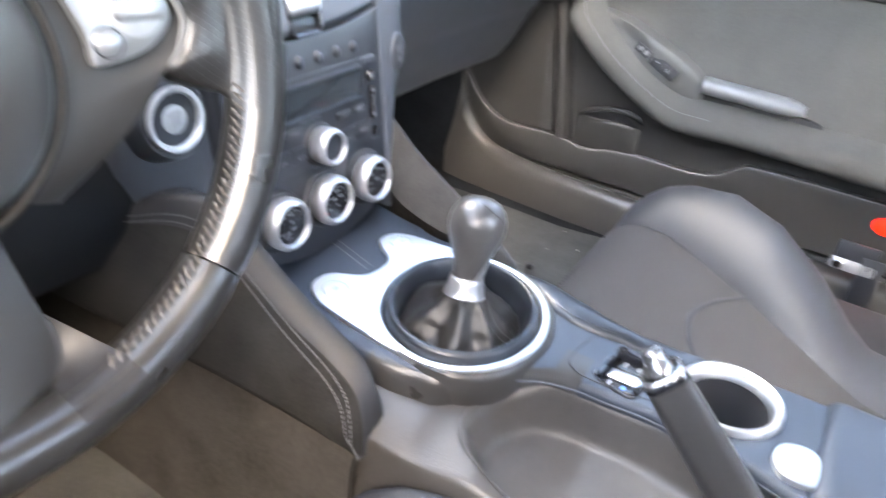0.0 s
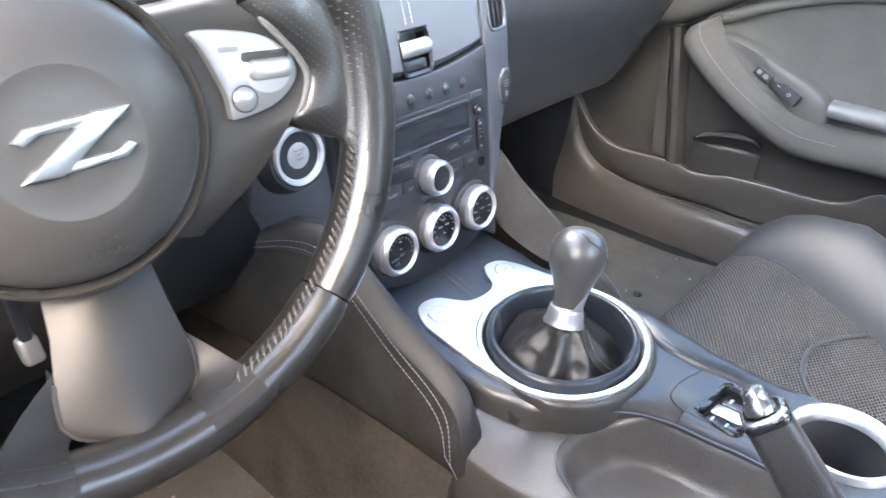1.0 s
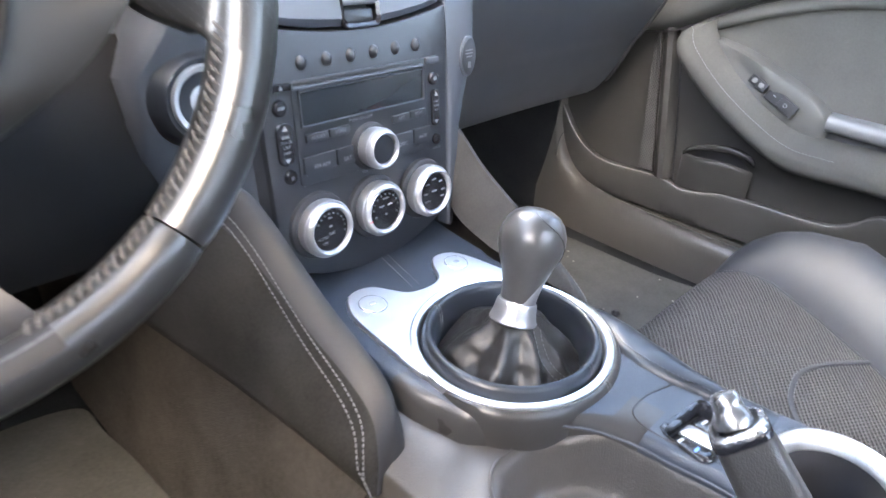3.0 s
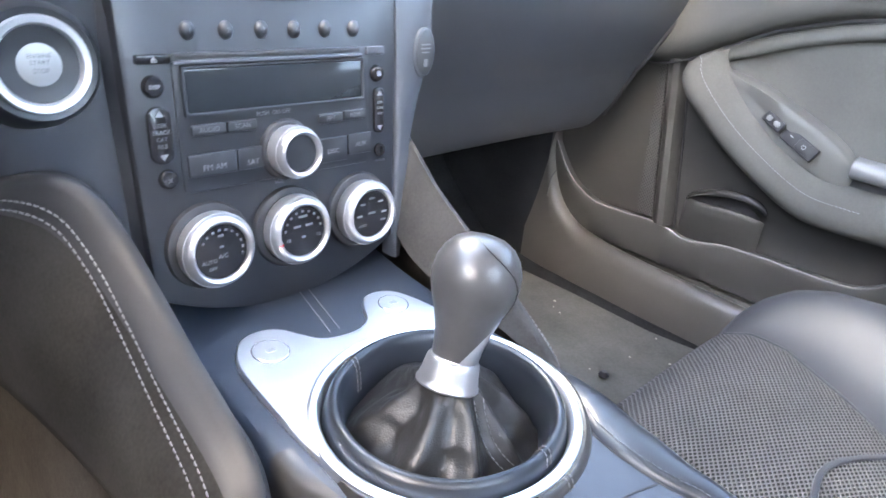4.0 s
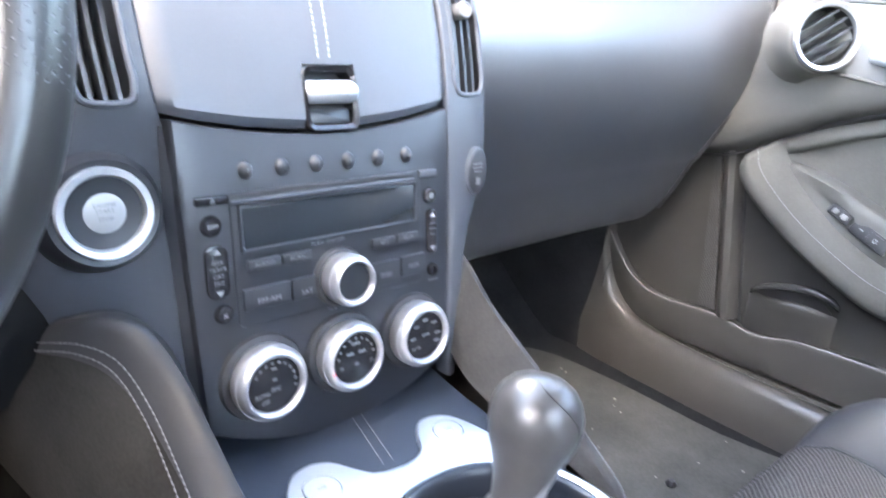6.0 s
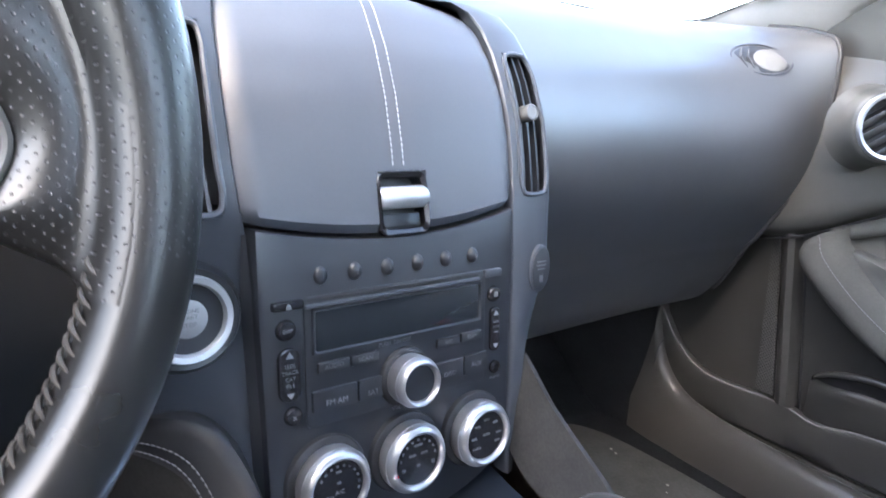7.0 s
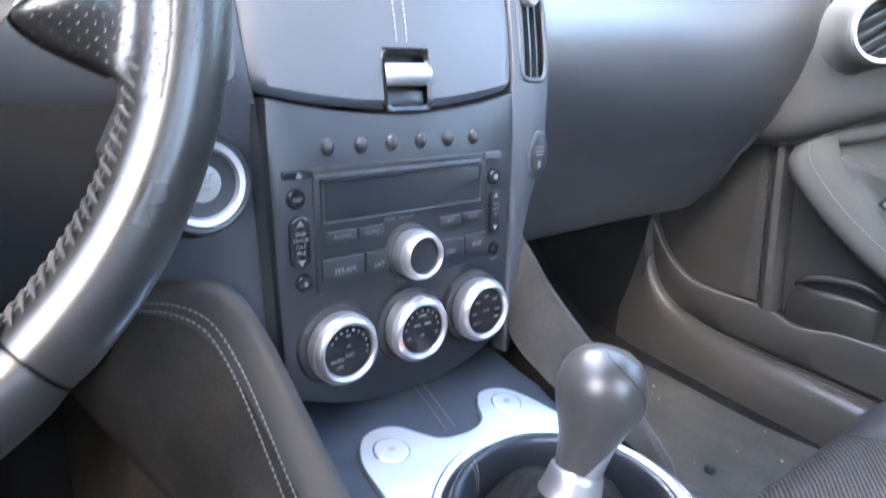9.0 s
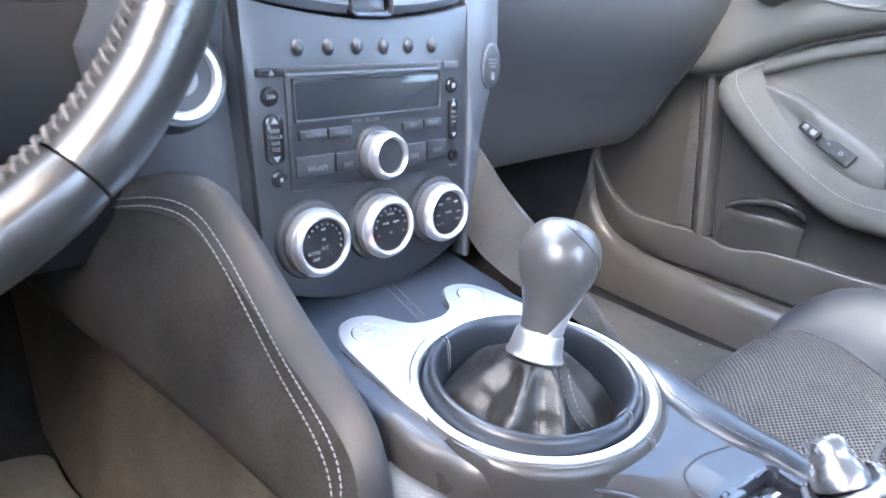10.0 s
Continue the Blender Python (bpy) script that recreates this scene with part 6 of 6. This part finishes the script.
# bottle pocket: the skin swells out to a scooped lip under a raised brow
brow = spline([(0.764, 0.642, 0.364), (0.757, 0.632, 0.376), (0.752, 0.610, 0.388), (0.750, 0.580, 0.396), (0.750, 0.552, 0.3985), (0.751, 0.533, 0.395), (0.756, 0.523, 0.388), (0.764, 0.519, 0.378)], 40)
pocket = part("bottle_pocket", tube(brow, [0.0015 + 0.0048 * math.sin(math.pi * k / 39) ** 0.6 for k in range(40)], n=12, up=(1, 0, 0)), LIPGLOSS, door, "scooped bottle pocket with rounded lip")
rows = []
for k in range(49):
    f = k / 48
    y = 0.645 - 0.126 * f
    swell = math.sin(math.pi * f) ** 0.75
    lx = 0.767 - 0.026 * swell
    zt = 0.366 + 0.010 * swell - 0.003 * math.sin(2 * math.pi * f) * swell
    rows.append([V(0.769, y, 0.362 - 0.03 * swell), V(lx + 0.013 * swell, y, zt - 0.016 * swell), V(lx + 0.006 * swell, y, zt - 0.002), V(lx + 0.003 * swell, y, zt), V(lx, y, zt - 0.002), V(lx - 0.0015 * swell, y, zt - 0.008), V(lx + 0.001 * swell, y, zt - 0.020), V(lx + 0.009 * swell, y, zt - 0.036), V(lx + 0.016 * swell, y, zt - 0.056), V(0.770, y, 0.300)])
part("pocket_front", grid(rows), DOORPLASTIC, pocket, angle=80)
# thin black sheet that stands for the shade inside the pocket
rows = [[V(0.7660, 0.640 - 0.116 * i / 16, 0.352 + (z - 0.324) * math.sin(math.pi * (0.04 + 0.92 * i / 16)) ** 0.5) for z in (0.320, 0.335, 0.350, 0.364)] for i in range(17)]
part("dish_shade", thick(grid(rows), 0.001), BLACK, pocket)

# armrest: suede lens-shaped panel with a padded rim, sloping shelf, pull handle
LOW = spline([(0.655, 0.588, 0), (0.676, 0.566, 0), (0.664, 0.530, 0), (0.600, 0.476, 0), (0.532, 0.434, 0), (0.470, 0.406, 0), (0.418, 0.402, 0), (0.353, 0.404, 0), (0.25, 0.402, 0), (0.0, 0.396, 0), (-0.48, 0.40, 0)], 80)
HIGH = spline([(0.648, 0.592, 0), (0.640, 0.594, 0), (0.600, 0.610, 0), (0.560, 0.626, 0), (0.500, 0.645, 0), (0.440, 0.658, 0), (0.38, 0.664, 0), (0.30, 0.668, 0), (0.2, 0.670, 0), (0.0, 0.670, 0), (-0.48, 0.67, 0)], 80)
rows = []
for i, (p, h) in enumerate(zip(LOW, HIGH)):
    t = min(1.0, i / 10)
    up = V(0, h.x - p.x, h.y - p.y)
    if up.length > 1e-6:
        up.normalize()
    w = 0.052 * t + 0.008
    o = V(0, p.x, p.y)
    dx = 0.022 + 0.030 * t

    def at(x, u):
        return V(x, 0, 0) + o + up * u
    rows.append([at(0.765, -0.004), at(0.752 - dx * 0.5, -0.003), at(0.738 - dx * 0.6, 0.002), at(0.722 - dx * 0.5, 0.010 * t + 0.002), at(0.712 - dx * 0.35, w * 0.45), at(0.712 - dx * 0.25, w * 0.75), at(0.720 - dx * 0.15, w), at(0.732, w * 1.12)])
rim = part("armrest_rim", grid(rows), DOORSUEDE, door, "padded grey suede armrest rim with stitching", angle=60)
for u in (0.66,):
    path = []
    for i, (p, h) in enumerate(zip(LOW, HIGH)):
        if i < 3:
            continue
        t = min(1.0, i / 10)
        up = V(0, h.x - p.x, h.y - p.y).normalized()
        w = 0.052 * t + 0.008
        path.append(V(0.712 - (0.022 + 0.030 * t) * 0.28 - 0.0010, p.x, p.y) + up * w * u)
    part("stitched_seam", stitching(path[:48], 0.0052, 0.0036, 0.0006, out=(-1, 0, 0.2)), DIMPRINT, rim)
rows = []
for i, (p, h) in enumerate(zip(LOW, HIGH)):
    t = min(1.0, i / 10)
    up = V(0, h.x - p.x, h.y - p.y)
    ln = max(up.length, 1e-4)
    up = up / ln
    w = min(0.058 * t + 0.008, ln * 0.5)
    row = []
    for f in (0, 0.15, 0.3, 0.45, 0.6, 0.8, 1.0):
        u = w + (ln - w) * f
        q = V(0, p.x, p.y) + up * u
        row.append(V(0.730 + 0.026 * math.sin(math.pi * min(1, f * 1.5) / 2) * t - 0.012 * f ** 3, q.y, q.z))
    rows.append(row)
part("insert", grid(rows), DOORSUEDE, door, "flat grey suede door insert", angle=60)
path = [V(0.728 + 0.018 * min(1.0, i / 10), h.x - 0.004 * (i < 6), h.y - 0.004) for i, h in enumerate(HIGH)]
part("upper_roll", tube(path, [0.006 + 0.005 * min(1.0, i / 8) for i in range(80)], n=10, up=(1, 0, 0)), DOORSUEDE, door, "padded upper edge of the insert", angle=80)
# shelf with window and lock switches
shelf = [(0.625, 0.572), (0.574, 0.564), (0.514, 0.542), (0.457, 0.517), (0.429, 0.496), (0.419, 0.474), (0.427, 0.458), (0.463, 0.457), (0.532, 0.487), (0.594, 0.529)]
rows = []
for x, sc in ((0.748, 1.04), (0.728, 1.0), (0.719, 0.96), (0.7155, 0.90), (0.7145, 0.6), (0.7145, 0.2)):
    cy, cz = 0.510, 0.508
    rows.append([V(x + 0.010 * max(0, q.x - 0.54) / 0.1, cy + (q.x - cy) * sc, cz + (q.y - cz) * sc) for q in loop_spline([(a, c, 0) for a, c in shelf], 48)])
b = grid(rows, closed_u=True)
b.verts.ensure_lookup_table()
b.faces.new([b.verts[240 + i] for i in range(48)])
part("switch_shelf", b, SHELF, door, "dark grey switch shelf", angle=60)
sd = V(0.0, -0.050, -0.025).normalized()
for c, ln, w, kind in ((V(0.7115, 0.5345, 0.5235), 0.031, 0.0145, "lock"), (V(0.7105, 0.4945, 0.5035), 0.053, 0.0200, "window")):
    sm = frame_of(c, sd, (-1, 0, 0.35))
    sw = part(kind + "_switch", prism(rrect(ln, w, 0.002, 3), 0.006, sm, 0.0012), RUBBER, door, "black door switch")
    if kind == "lock":
        for dx in (-0.007, 0.007):
            part("toggle", prism(rrect(0.0085, 0.0070, 0.0028, 4), 0.002, sm @ Matrix.Translation((dx, 0, 0.0016)) @ Matrix.Rotation(radians(14 if dx > 0 else -14), 4, "Y"), 0.0008), PULLGREY, sw, "small bright toggle")
    else:
        part("rocker", prism(rrect(0.0240, 0.0150, 0.003, 4), 0.002, sm @ Matrix.Translation((0.010, 0, 0.0014)) @ Matrix.Rotation(radians(6), 4, "Y"), 0.0008), RUBBER, sw)
        part("mark", lathe([(0.0030, 0.0), (0.0030, 0.0003), (0.0020, 0.0003), (0.0020, 0.0)], sm @ Matrix.Translation((0.009, 0, 0.0020)), 16, caps=False), PRINT, sw)
        part("mark", prism(rrect(0.0050, 0.0014, 0.0004, 2), 0.0004, sm @ Matrix.Translation((-0.013, 0.001, 0.0004))), PRINT, sw)
# pull handle over a black plate that stands for a shaded hollow
part("hollow_shade", prism([(p.x, p.y - 0.020) for p in loop_spline([(0.452, 0.500, 0), (0.40, 0.505, 0), (0.32, 0.497, 0), (0.24, 0.490, 0), (0.235, 0.470, 0), (0.30, 0.462, 0), (0.36, 0.456, 0), (0.425, 0.456, 0), (0.447, 0.470, 0)], 40)], 0.01, Matrix(((0, 0, -1, 0.722), (1, 0, 0, 0), (0, 1, 0, 0), (0, 0, 0, 1))), 0.002), BLACK, door, "black plate standing for the shaded hollow under the pull handle")
rows = []
for i in range(25):
    f = i / 24
    y = 0.424 - 0.160 * f
    z = 0.489 - 0.004 * f
    k = 1 - 0.55 * max(0.0, (f - 0.8) / 0.2) ** 2
    rows.append([V(0.728, y, z + 0.014 * k), V(0.716, y, z + 0.0135 * k), V(0.708, y, z + 0.0115 * k), V(0.7035, y, z + 0.007 * k), V(0.7020, y, z + 0.001 * k), V(0.7035, y, z - 0.006 * k), V(0.709, y, z - 0.011 * k), V(0.718, y, z - 0.013 * k), V(0.728, y, z - 0.013 * k)])
part("pull_handle", grid(rows, closed_u=False), PULLGREY, door, "pale satin pull handle", angle=80)
# red reflector lamp low on the door
m = Matrix(((0, 0, -1, 0.752), (1, 0, 0, 0.090), (0, 1, 0, 0.328), (0, 0, 0, 1)))
lamp = part("door_lamp", prism(oval(0.022, 0.016, 24), 0.008, m, 0.003), REDLENS, door, "lit red door lamp")

# pod: the pale panel that carries the round outlet from the dash end along the door top
pod = thing("side_pod", (0.73, 0.68, 0.60), "pale grained side panel with round air outlet", "trim panel")
LOWP = [(0.800, 0.560), (0.755, 0.560), (0.697, 0.574), (0.627, 0.610), (0.560, 0.642), (0.45, 0.668), (0.25, 0.676), (-0.2, 0.678), (-0.5, 0.678)]
FRONT = [(0.8, 0.858), (0.755, 0.857), (0.70, 0.856), (0.627, 0.855), (0.56, 0.853), (0.45, 0.848), (0.25, 0.845), (-0.2, 0.845), (-0.5, 0.845)]
rows = []
lo_s, hi_s = spline([(y, z, 0) for y, z in LOWP], 50), spline([(y, z, 0) for y, z in FRONT], 50)
for l, h in zip(lo_s, hi_s):
    bulge = 0.040 * math.exp(-((l.x - 0.62) / 0.22) ** 2) + 0.01
    row = [V(0.790, l.x, l.y - 0.004), V(0.765 - bulge * 0.3, l.x, l.y)]
    for f in (0.06, 0.15, 0.3, 0.45, 0.6, 0.75, 0.88, 0.96, 1.0):
        y = l.x + (h.x - l.x) * f
        z = l.y + (h.y - l.y) * f
        row.append(V(0.757 - bulge * math.sin(math.pi * min(1, 0.25 + f * 0.55)) + 0.03 * f ** 3, y, z))
    row.append(V(0.82, h.x, h.y + 0.002))
    rows.append(row)
podskin = grid(rows)
pod_points = [v.co.copy() for v in podskin.verts]


def on_pod(y, z, lift=0.0):
    """A point on the pod's skin, lifted into the cabin."""
    near = sorted(pod_points, key=lambda p: (p.y - y) ** 2 + (p.z - z) ** 2)[:5]
    wt = [1 / ((p.y - y) ** 2 + (p.z - z) ** 2 + 1e-6) for p in near]
    return V(sum(p.x * w for p, w in zip(near, wt)) / sum(wt) - lift, y, z)


part("panel", podskin, PODPLASTIC, pod, "pale grained plastic panel", angle=60)
part("lower_seam", tube([V(0.757 - 0.3 * (0.040 * math.exp(-((l.x - 0.62) / 0.22) ** 2) + 0.01), l.x, l.y - 0.003) for l in lo_s], 0.0018, n=6), BLACK, pod)
vm = frame_of((0.687, 0.5975, 0.7385), (0.76, -0.65, 0), (-0.65, -0.76, 0.10)) @ Matrix.Diagonal((0.93, 0.93, 1, 1))
part("outlet_housing", lathe([(0.060, -0.040), (0.0535, -0.030), (0.0505, -0.016), (0.0490, 0.000), (0.047, 0.006), (0.045, 0.008)], vm, 48, caps=False), PODPLASTIC, pod, "grey outlet housing")
part("outlet_ring", lathe([(0.0445, 0.004), (0.0448, 0.011), (0.0430, 0.0135), (0.0385, 0.0120), (0.0370, 0.004)], vm, 48, caps=False), DIALRING, pod, "bright outlet ring")
part("outlet_back", lathe([(0.037, 0.006), (0.036, -0.016), (0.0001, -0.016)], vm, 40, caps=False), BLACK, pod)
for i in range(4):
    y = -0.022 + 0.0146 * i
    w = math.sqrt(max(0.0, 0.037 ** 2 - y * y))
    part("vane", box((-w, y - 0.0012, -0.010), (w, y + 0.0012, 0.006), m=vm @ Matrix.Rotation(radians(35), 4, "Z")), FASCIA, pod)
# long shallow recess behind the outlet with the bright door release lever
low_edge = spline([(0.610, 0.700, 0), (0.585, 0.697, 0), (0.554, 0.6926, 0), (0.520, 0.688, 0), (0.47, 0.688, 0), (0.42, 0.694, 0), (0.385, 0.712, 0)], 30)
top_edge = spline([(0.610, 0.782, 0), (0.585, 0.783, 0), (0.554, 0.782, 0), (0.520, 0.781, 0), (0.47, 0.778, 0), (0.42, 0.768, 0), (0.385, 0.740, 0)], 30)
rows = [[on_pod(l.x, l.y + (h.y - l.y) * f, 0.0012) for f in (0, 0.2, 0.4, 0.6, 0.8, 1)] for l, h in zip(low_edge, top_edge)]
recess = part("release_recess", grid(rows), PULLGREY, pod, "bright satin recess of the door release", angle=60)
edge = [on_pod(p.x, p.y, 0.001) for p in low_edge] + [on_pod(p.x, p.y, 0.001) for p in reversed(top_edge)]
part("recess_rim", tube(edge, 0.0026, n=8, up=(1, 0, 0)), PODPLASTIC, recess, "raised rim of the recess")
part("release_lever", tube([on_pod(0.545 - 0.011 * k, 0.722 - 0.0008 * k, 0.004 + 0.010 * math.sin(math.pi * k / 10)) for k in range(11)], [0.006 + 0.007 * math.sin(math.pi * min(1, 0.15 + k / 10)) for k in range(11)], n=12, flat=0.55, up=(1, 0, 0)), SILVER, recess, "silver door release lever")

# sill cover and kick panel
rows = []
SILL = [(-0.5, 0.236, 0.742), (0.3, 0.236, 0.742), (0.505, 0.236, 0.742), (0.68, 0.240, 0.744), (0.78, 0.248, 0.748), (0.83, 0.262, 0.753), (0.868, 0.298, 0.757), (0.892, 0.36, 0.760), (0.905, 0.45, 0.762), (0.915, 0.56, 0.764)]
for p in spline([(y, z, x) for y, z, x in SILL], 60):
    y, z, x = p.x, p.y, p.z
    row = [V(x + 0.03, y, z - 0.012), V(x + 0.012, y, z - 0.002), V(x, y, z), V(x - 0.008, y, z - 0.003), V(x - 0.015, y, z - 0.011), V(x - 0.019, y, z - 0.024), V(x - 0.021, y, z - 0.045)]
    tail = V(x - 0.022, y + (0.05 if y > 0.85 else 0), max(0.15, z - 0.085))
    row += [tail, V(tail.x + 0.003, tail.y + 0.02 * (y > 0.85), 0.135)]
    rows.append(row)
sill = thing("sill_cover", (0.72, 0.2, 0.14), "dark plastic door sill cover with worn rounded top", "sill", kind="structure")
part("cover", grid(rows), SILLSKIN, sill, "worn glossy sill cover", angle=60)
jp = [rows[44][k] for k in range(1, 7)]
part("joint", tube([p + V(-0.0004, 0, 0.0004) for p in jp], 0.0014, n=6), BLACK, sill)
rows = [[V(0.70 + 0.05 * f, y, z) for y, f in ((0.90, 1), (1.0, 0.6), (1.2, 0.5))] for z in (0.14, 0.3, 0.45, 0.56)]
# kick panel in the carpet that has footwell shade in its colour
single("kick_panel", thick(grid(rows), 0.01), SHADECARPET, "carpeted kick panel with shade in its colour, in the passenger footwell", "panel", kind="structure")

anchor = thing("seat_belt_anchor", (0.715, 0.12, 0.235), "grey metal seat belt anchor on the passenger sill", "seat belt anchor")
am = frame_of((0.7125, 0.115, 0.262), (0, 1, 0), (-1, 0, 0.15))
part("bracket", prism(rrect(0.070, 0.020, 0.006, 4), 0.004, am, 0.001), SILVER, anchor, "pale grey bracket")
part("bolt", lathe([(0.0075, 0.0), (0.0075, 0.004), (0.006, 0.0055), (0.0001, 0.0058)], am @ Matrix.Translation((0.022, 0, 0)), 12), CHROME, anchor, "bright bolt head")
part("webbing", box((-0.045, -0.022, -0.003), (-0.010, 0.060, 0.0), 0.0008, m=am), FASCIA, anchor, "black belt webbing")
part("foot", box((-0.030, -0.040, -0.006), (0.030, -0.005, -0.001), 0.001, m=am), FASCIA, anchor)

# ---- seats ----
PLAN = [  # y, console side, insert edge, insert edge, crest, outer side; then heights: insert, crest, console side
    (-0.12, 0.112, 0.150, 0.235, 0.300, 0.430, 0.318, 0.330, 0.360), (0.09, 0.112, 0.150, 0.262, 0.338, 0.450, 0.332, 0.340, 0.368), (0.115, 0.112, 0.150, 0.278, 0.358, 0.465, 0.334, 0.350, 0.370), (0.167, 0.114, 0.152, 0.315, 0.408, 0.510, 0.339, 0.380, 0.375),
    (0.23, 0.116, 0.156, 0.360, 0.456, 0.560, 0.345, 0.405, 0.377), (0.30, 0.120, 0.165, 0.405, 0.505, 0.600, 0.350, 0.409, 0.377), (0.37, 0.126, 0.178, 0.448, 0.530, 0.610, 0.351, 0.393, 0.373), (0.41, 0.134, 0.182, 0.462, 0.540, 0.608, 0.345, 0.376, 0.366), (0.44, 0.146, 0.186, 0.466, 0.543, 0.598, 0.329, 0.352, 0.350)]


def seat(s, label):
    """A bucket seat: mesh insert, vinyl bolsters, thigh panel welt, base and backrest. s is the side of the car."""
    st = thing("car_seat", (s * 0.36, 0.1, 0.14), label, "car seat")
    ys = [-0.12 + 0.56 * j / 40 for j in range(41)]

    def skirt(p):
        return [p + V(0, 0.008, -0.010), p + V(0, 0.010, -0.032), p + V(0, -0.004, -0.085), p + V(0, -0.05, -0.15)]

    def column(kind, f):
        out = []
        for y in ys:
            xl, il, ir, cr, xr, zi, zc, zl = lerp(PLAN, y)
            if kind == "insert":
                x = il + (ir - il) * f
                z = zi + 0.006 * math.sin(math.pi * f) - 0.004 * (f in (0.0, 1.0)) + 0.010 * (1 - f) ** 4
            elif kind == "outer":
                x = ir + (xr - ir) * f
                k = (cr - ir) / (xr - ir)
                z = zi - 0.004 + (zc - zi + 0.004) * math.sin(0.5 * math.pi * min(1.0, f / k)) ** 0.8 - (0.105 * ((f - k) / (1 - k)) ** 2.2 if f > k else 0.0)
            else:
                x = il + (xl - il) * f
                z = zi + 0.006 + (zl - zi - 0.006) * math.sin(math.pi * 0.5 * min(1.0, f * 1.6)) - 0.03 * max(0.0, f - 0.6) ** 2 / 0.16
            yy = y - (0.018 * max(0.0, (y - 0.3) / 0.14) * (f if kind == "outer" else 0.0)) - (0.014 * f * max(0.0, (y - 0.3) / 0.14) if kind == "inner" else 0)
            out.append(V(s * x, yy, z))
        return out + skirt(out[-1])

    part("insert", grid([column("insert", i / 24) for i in range(25)]), MESHCLOTH, st, "grey-brown woven mesh insert", angle=70)
    cols = [column("outer", i / 20) for i in range(21)]
    cols += [[q + V(s * 0.006, 0, -0.03) for q in cols[-1]], [V(q.x - s * 0.01, q.y, 0.17) for q in cols[-1]]]
    part("bolster", grid(cols), BOLSTER, st, "smooth dark vinyl bolster", angle=70)
    cols = [column("inner", i / 10) for i in range(11)]
    cols += [[q + V(-s * 0.004, 0, -0.03) for q in cols[-1]], [V(q.x + s * 0.01, q.y, 0.17) for q in cols[-1]]]
    part("bolster", grid(cols), BOLSTER, st, "smooth dark vinyl bolster", angle=70)

    def on(x, y):
        xl, il, ir, cr, xr, zi, zc, zl = lerp(PLAN, y)
        f = (x - il) / (ir - il)
        return V(s * x, y, zi + 0.006 * math.sin(math.pi * max(0, min(1, f))) + 0.010 * max(0, 1 - f) ** 4 + 0.0005)

    welt = spline([on(x, y) for x, y in ((0.176, 0.02), (0.176, 0.12), (0.177, 0.20), (0.183, 0.245), (0.205, 0.268), (0.240, 0.280), (0.275, 0.281), (0.315, 0.265), (0.360, 0.238))], 50)
    part("welt", tube(welt, 0.0030, n=8, flat=0.8), BOLSTER, st, "dark sewn welt")
    piping = [column("outer", 0.0)[k] + V(0, 0, 0.001) for k in range(0, 41)]
    part("piping", tube(piping, 0.0016, n=6), BOLSTER, st)
    part("base", box((min(s * 0.16, s * 0.56), -0.12, 0.15), (max(s * 0.16, s * 0.56), 0.33, 0.29), 0.02), BLACK, st, "black seat base")
    rows = []
    for i in range(18):
        f = i / 17
        z, y = 0.34 + 0.66 * f, -0.10 - 0.30 * f
        w = 0.235 * (1.0 - 0.35 * max(0, f - 0.55) / 0.45)
        rows.append([V(s * (0.345 + w * u), y + 0.07 * max(0, abs(u) - 0.5) * (1 - f) * 2 - 0.02 * abs(u) ** 8, z) for u in [-1 + 0.1 * k for k in range(21)]])
    part("backrest", thick(grid(rows), 0.09), BOLSTER, st, "dark vinyl backrest", angle=70)
    if s < 0:
        st.location.z += 0.012
    return st


seat(1, "passenger bucket seat with mesh insert and vinyl bolsters")
seat(-1, "driver bucket seat with mesh insert and vinyl bolsters")
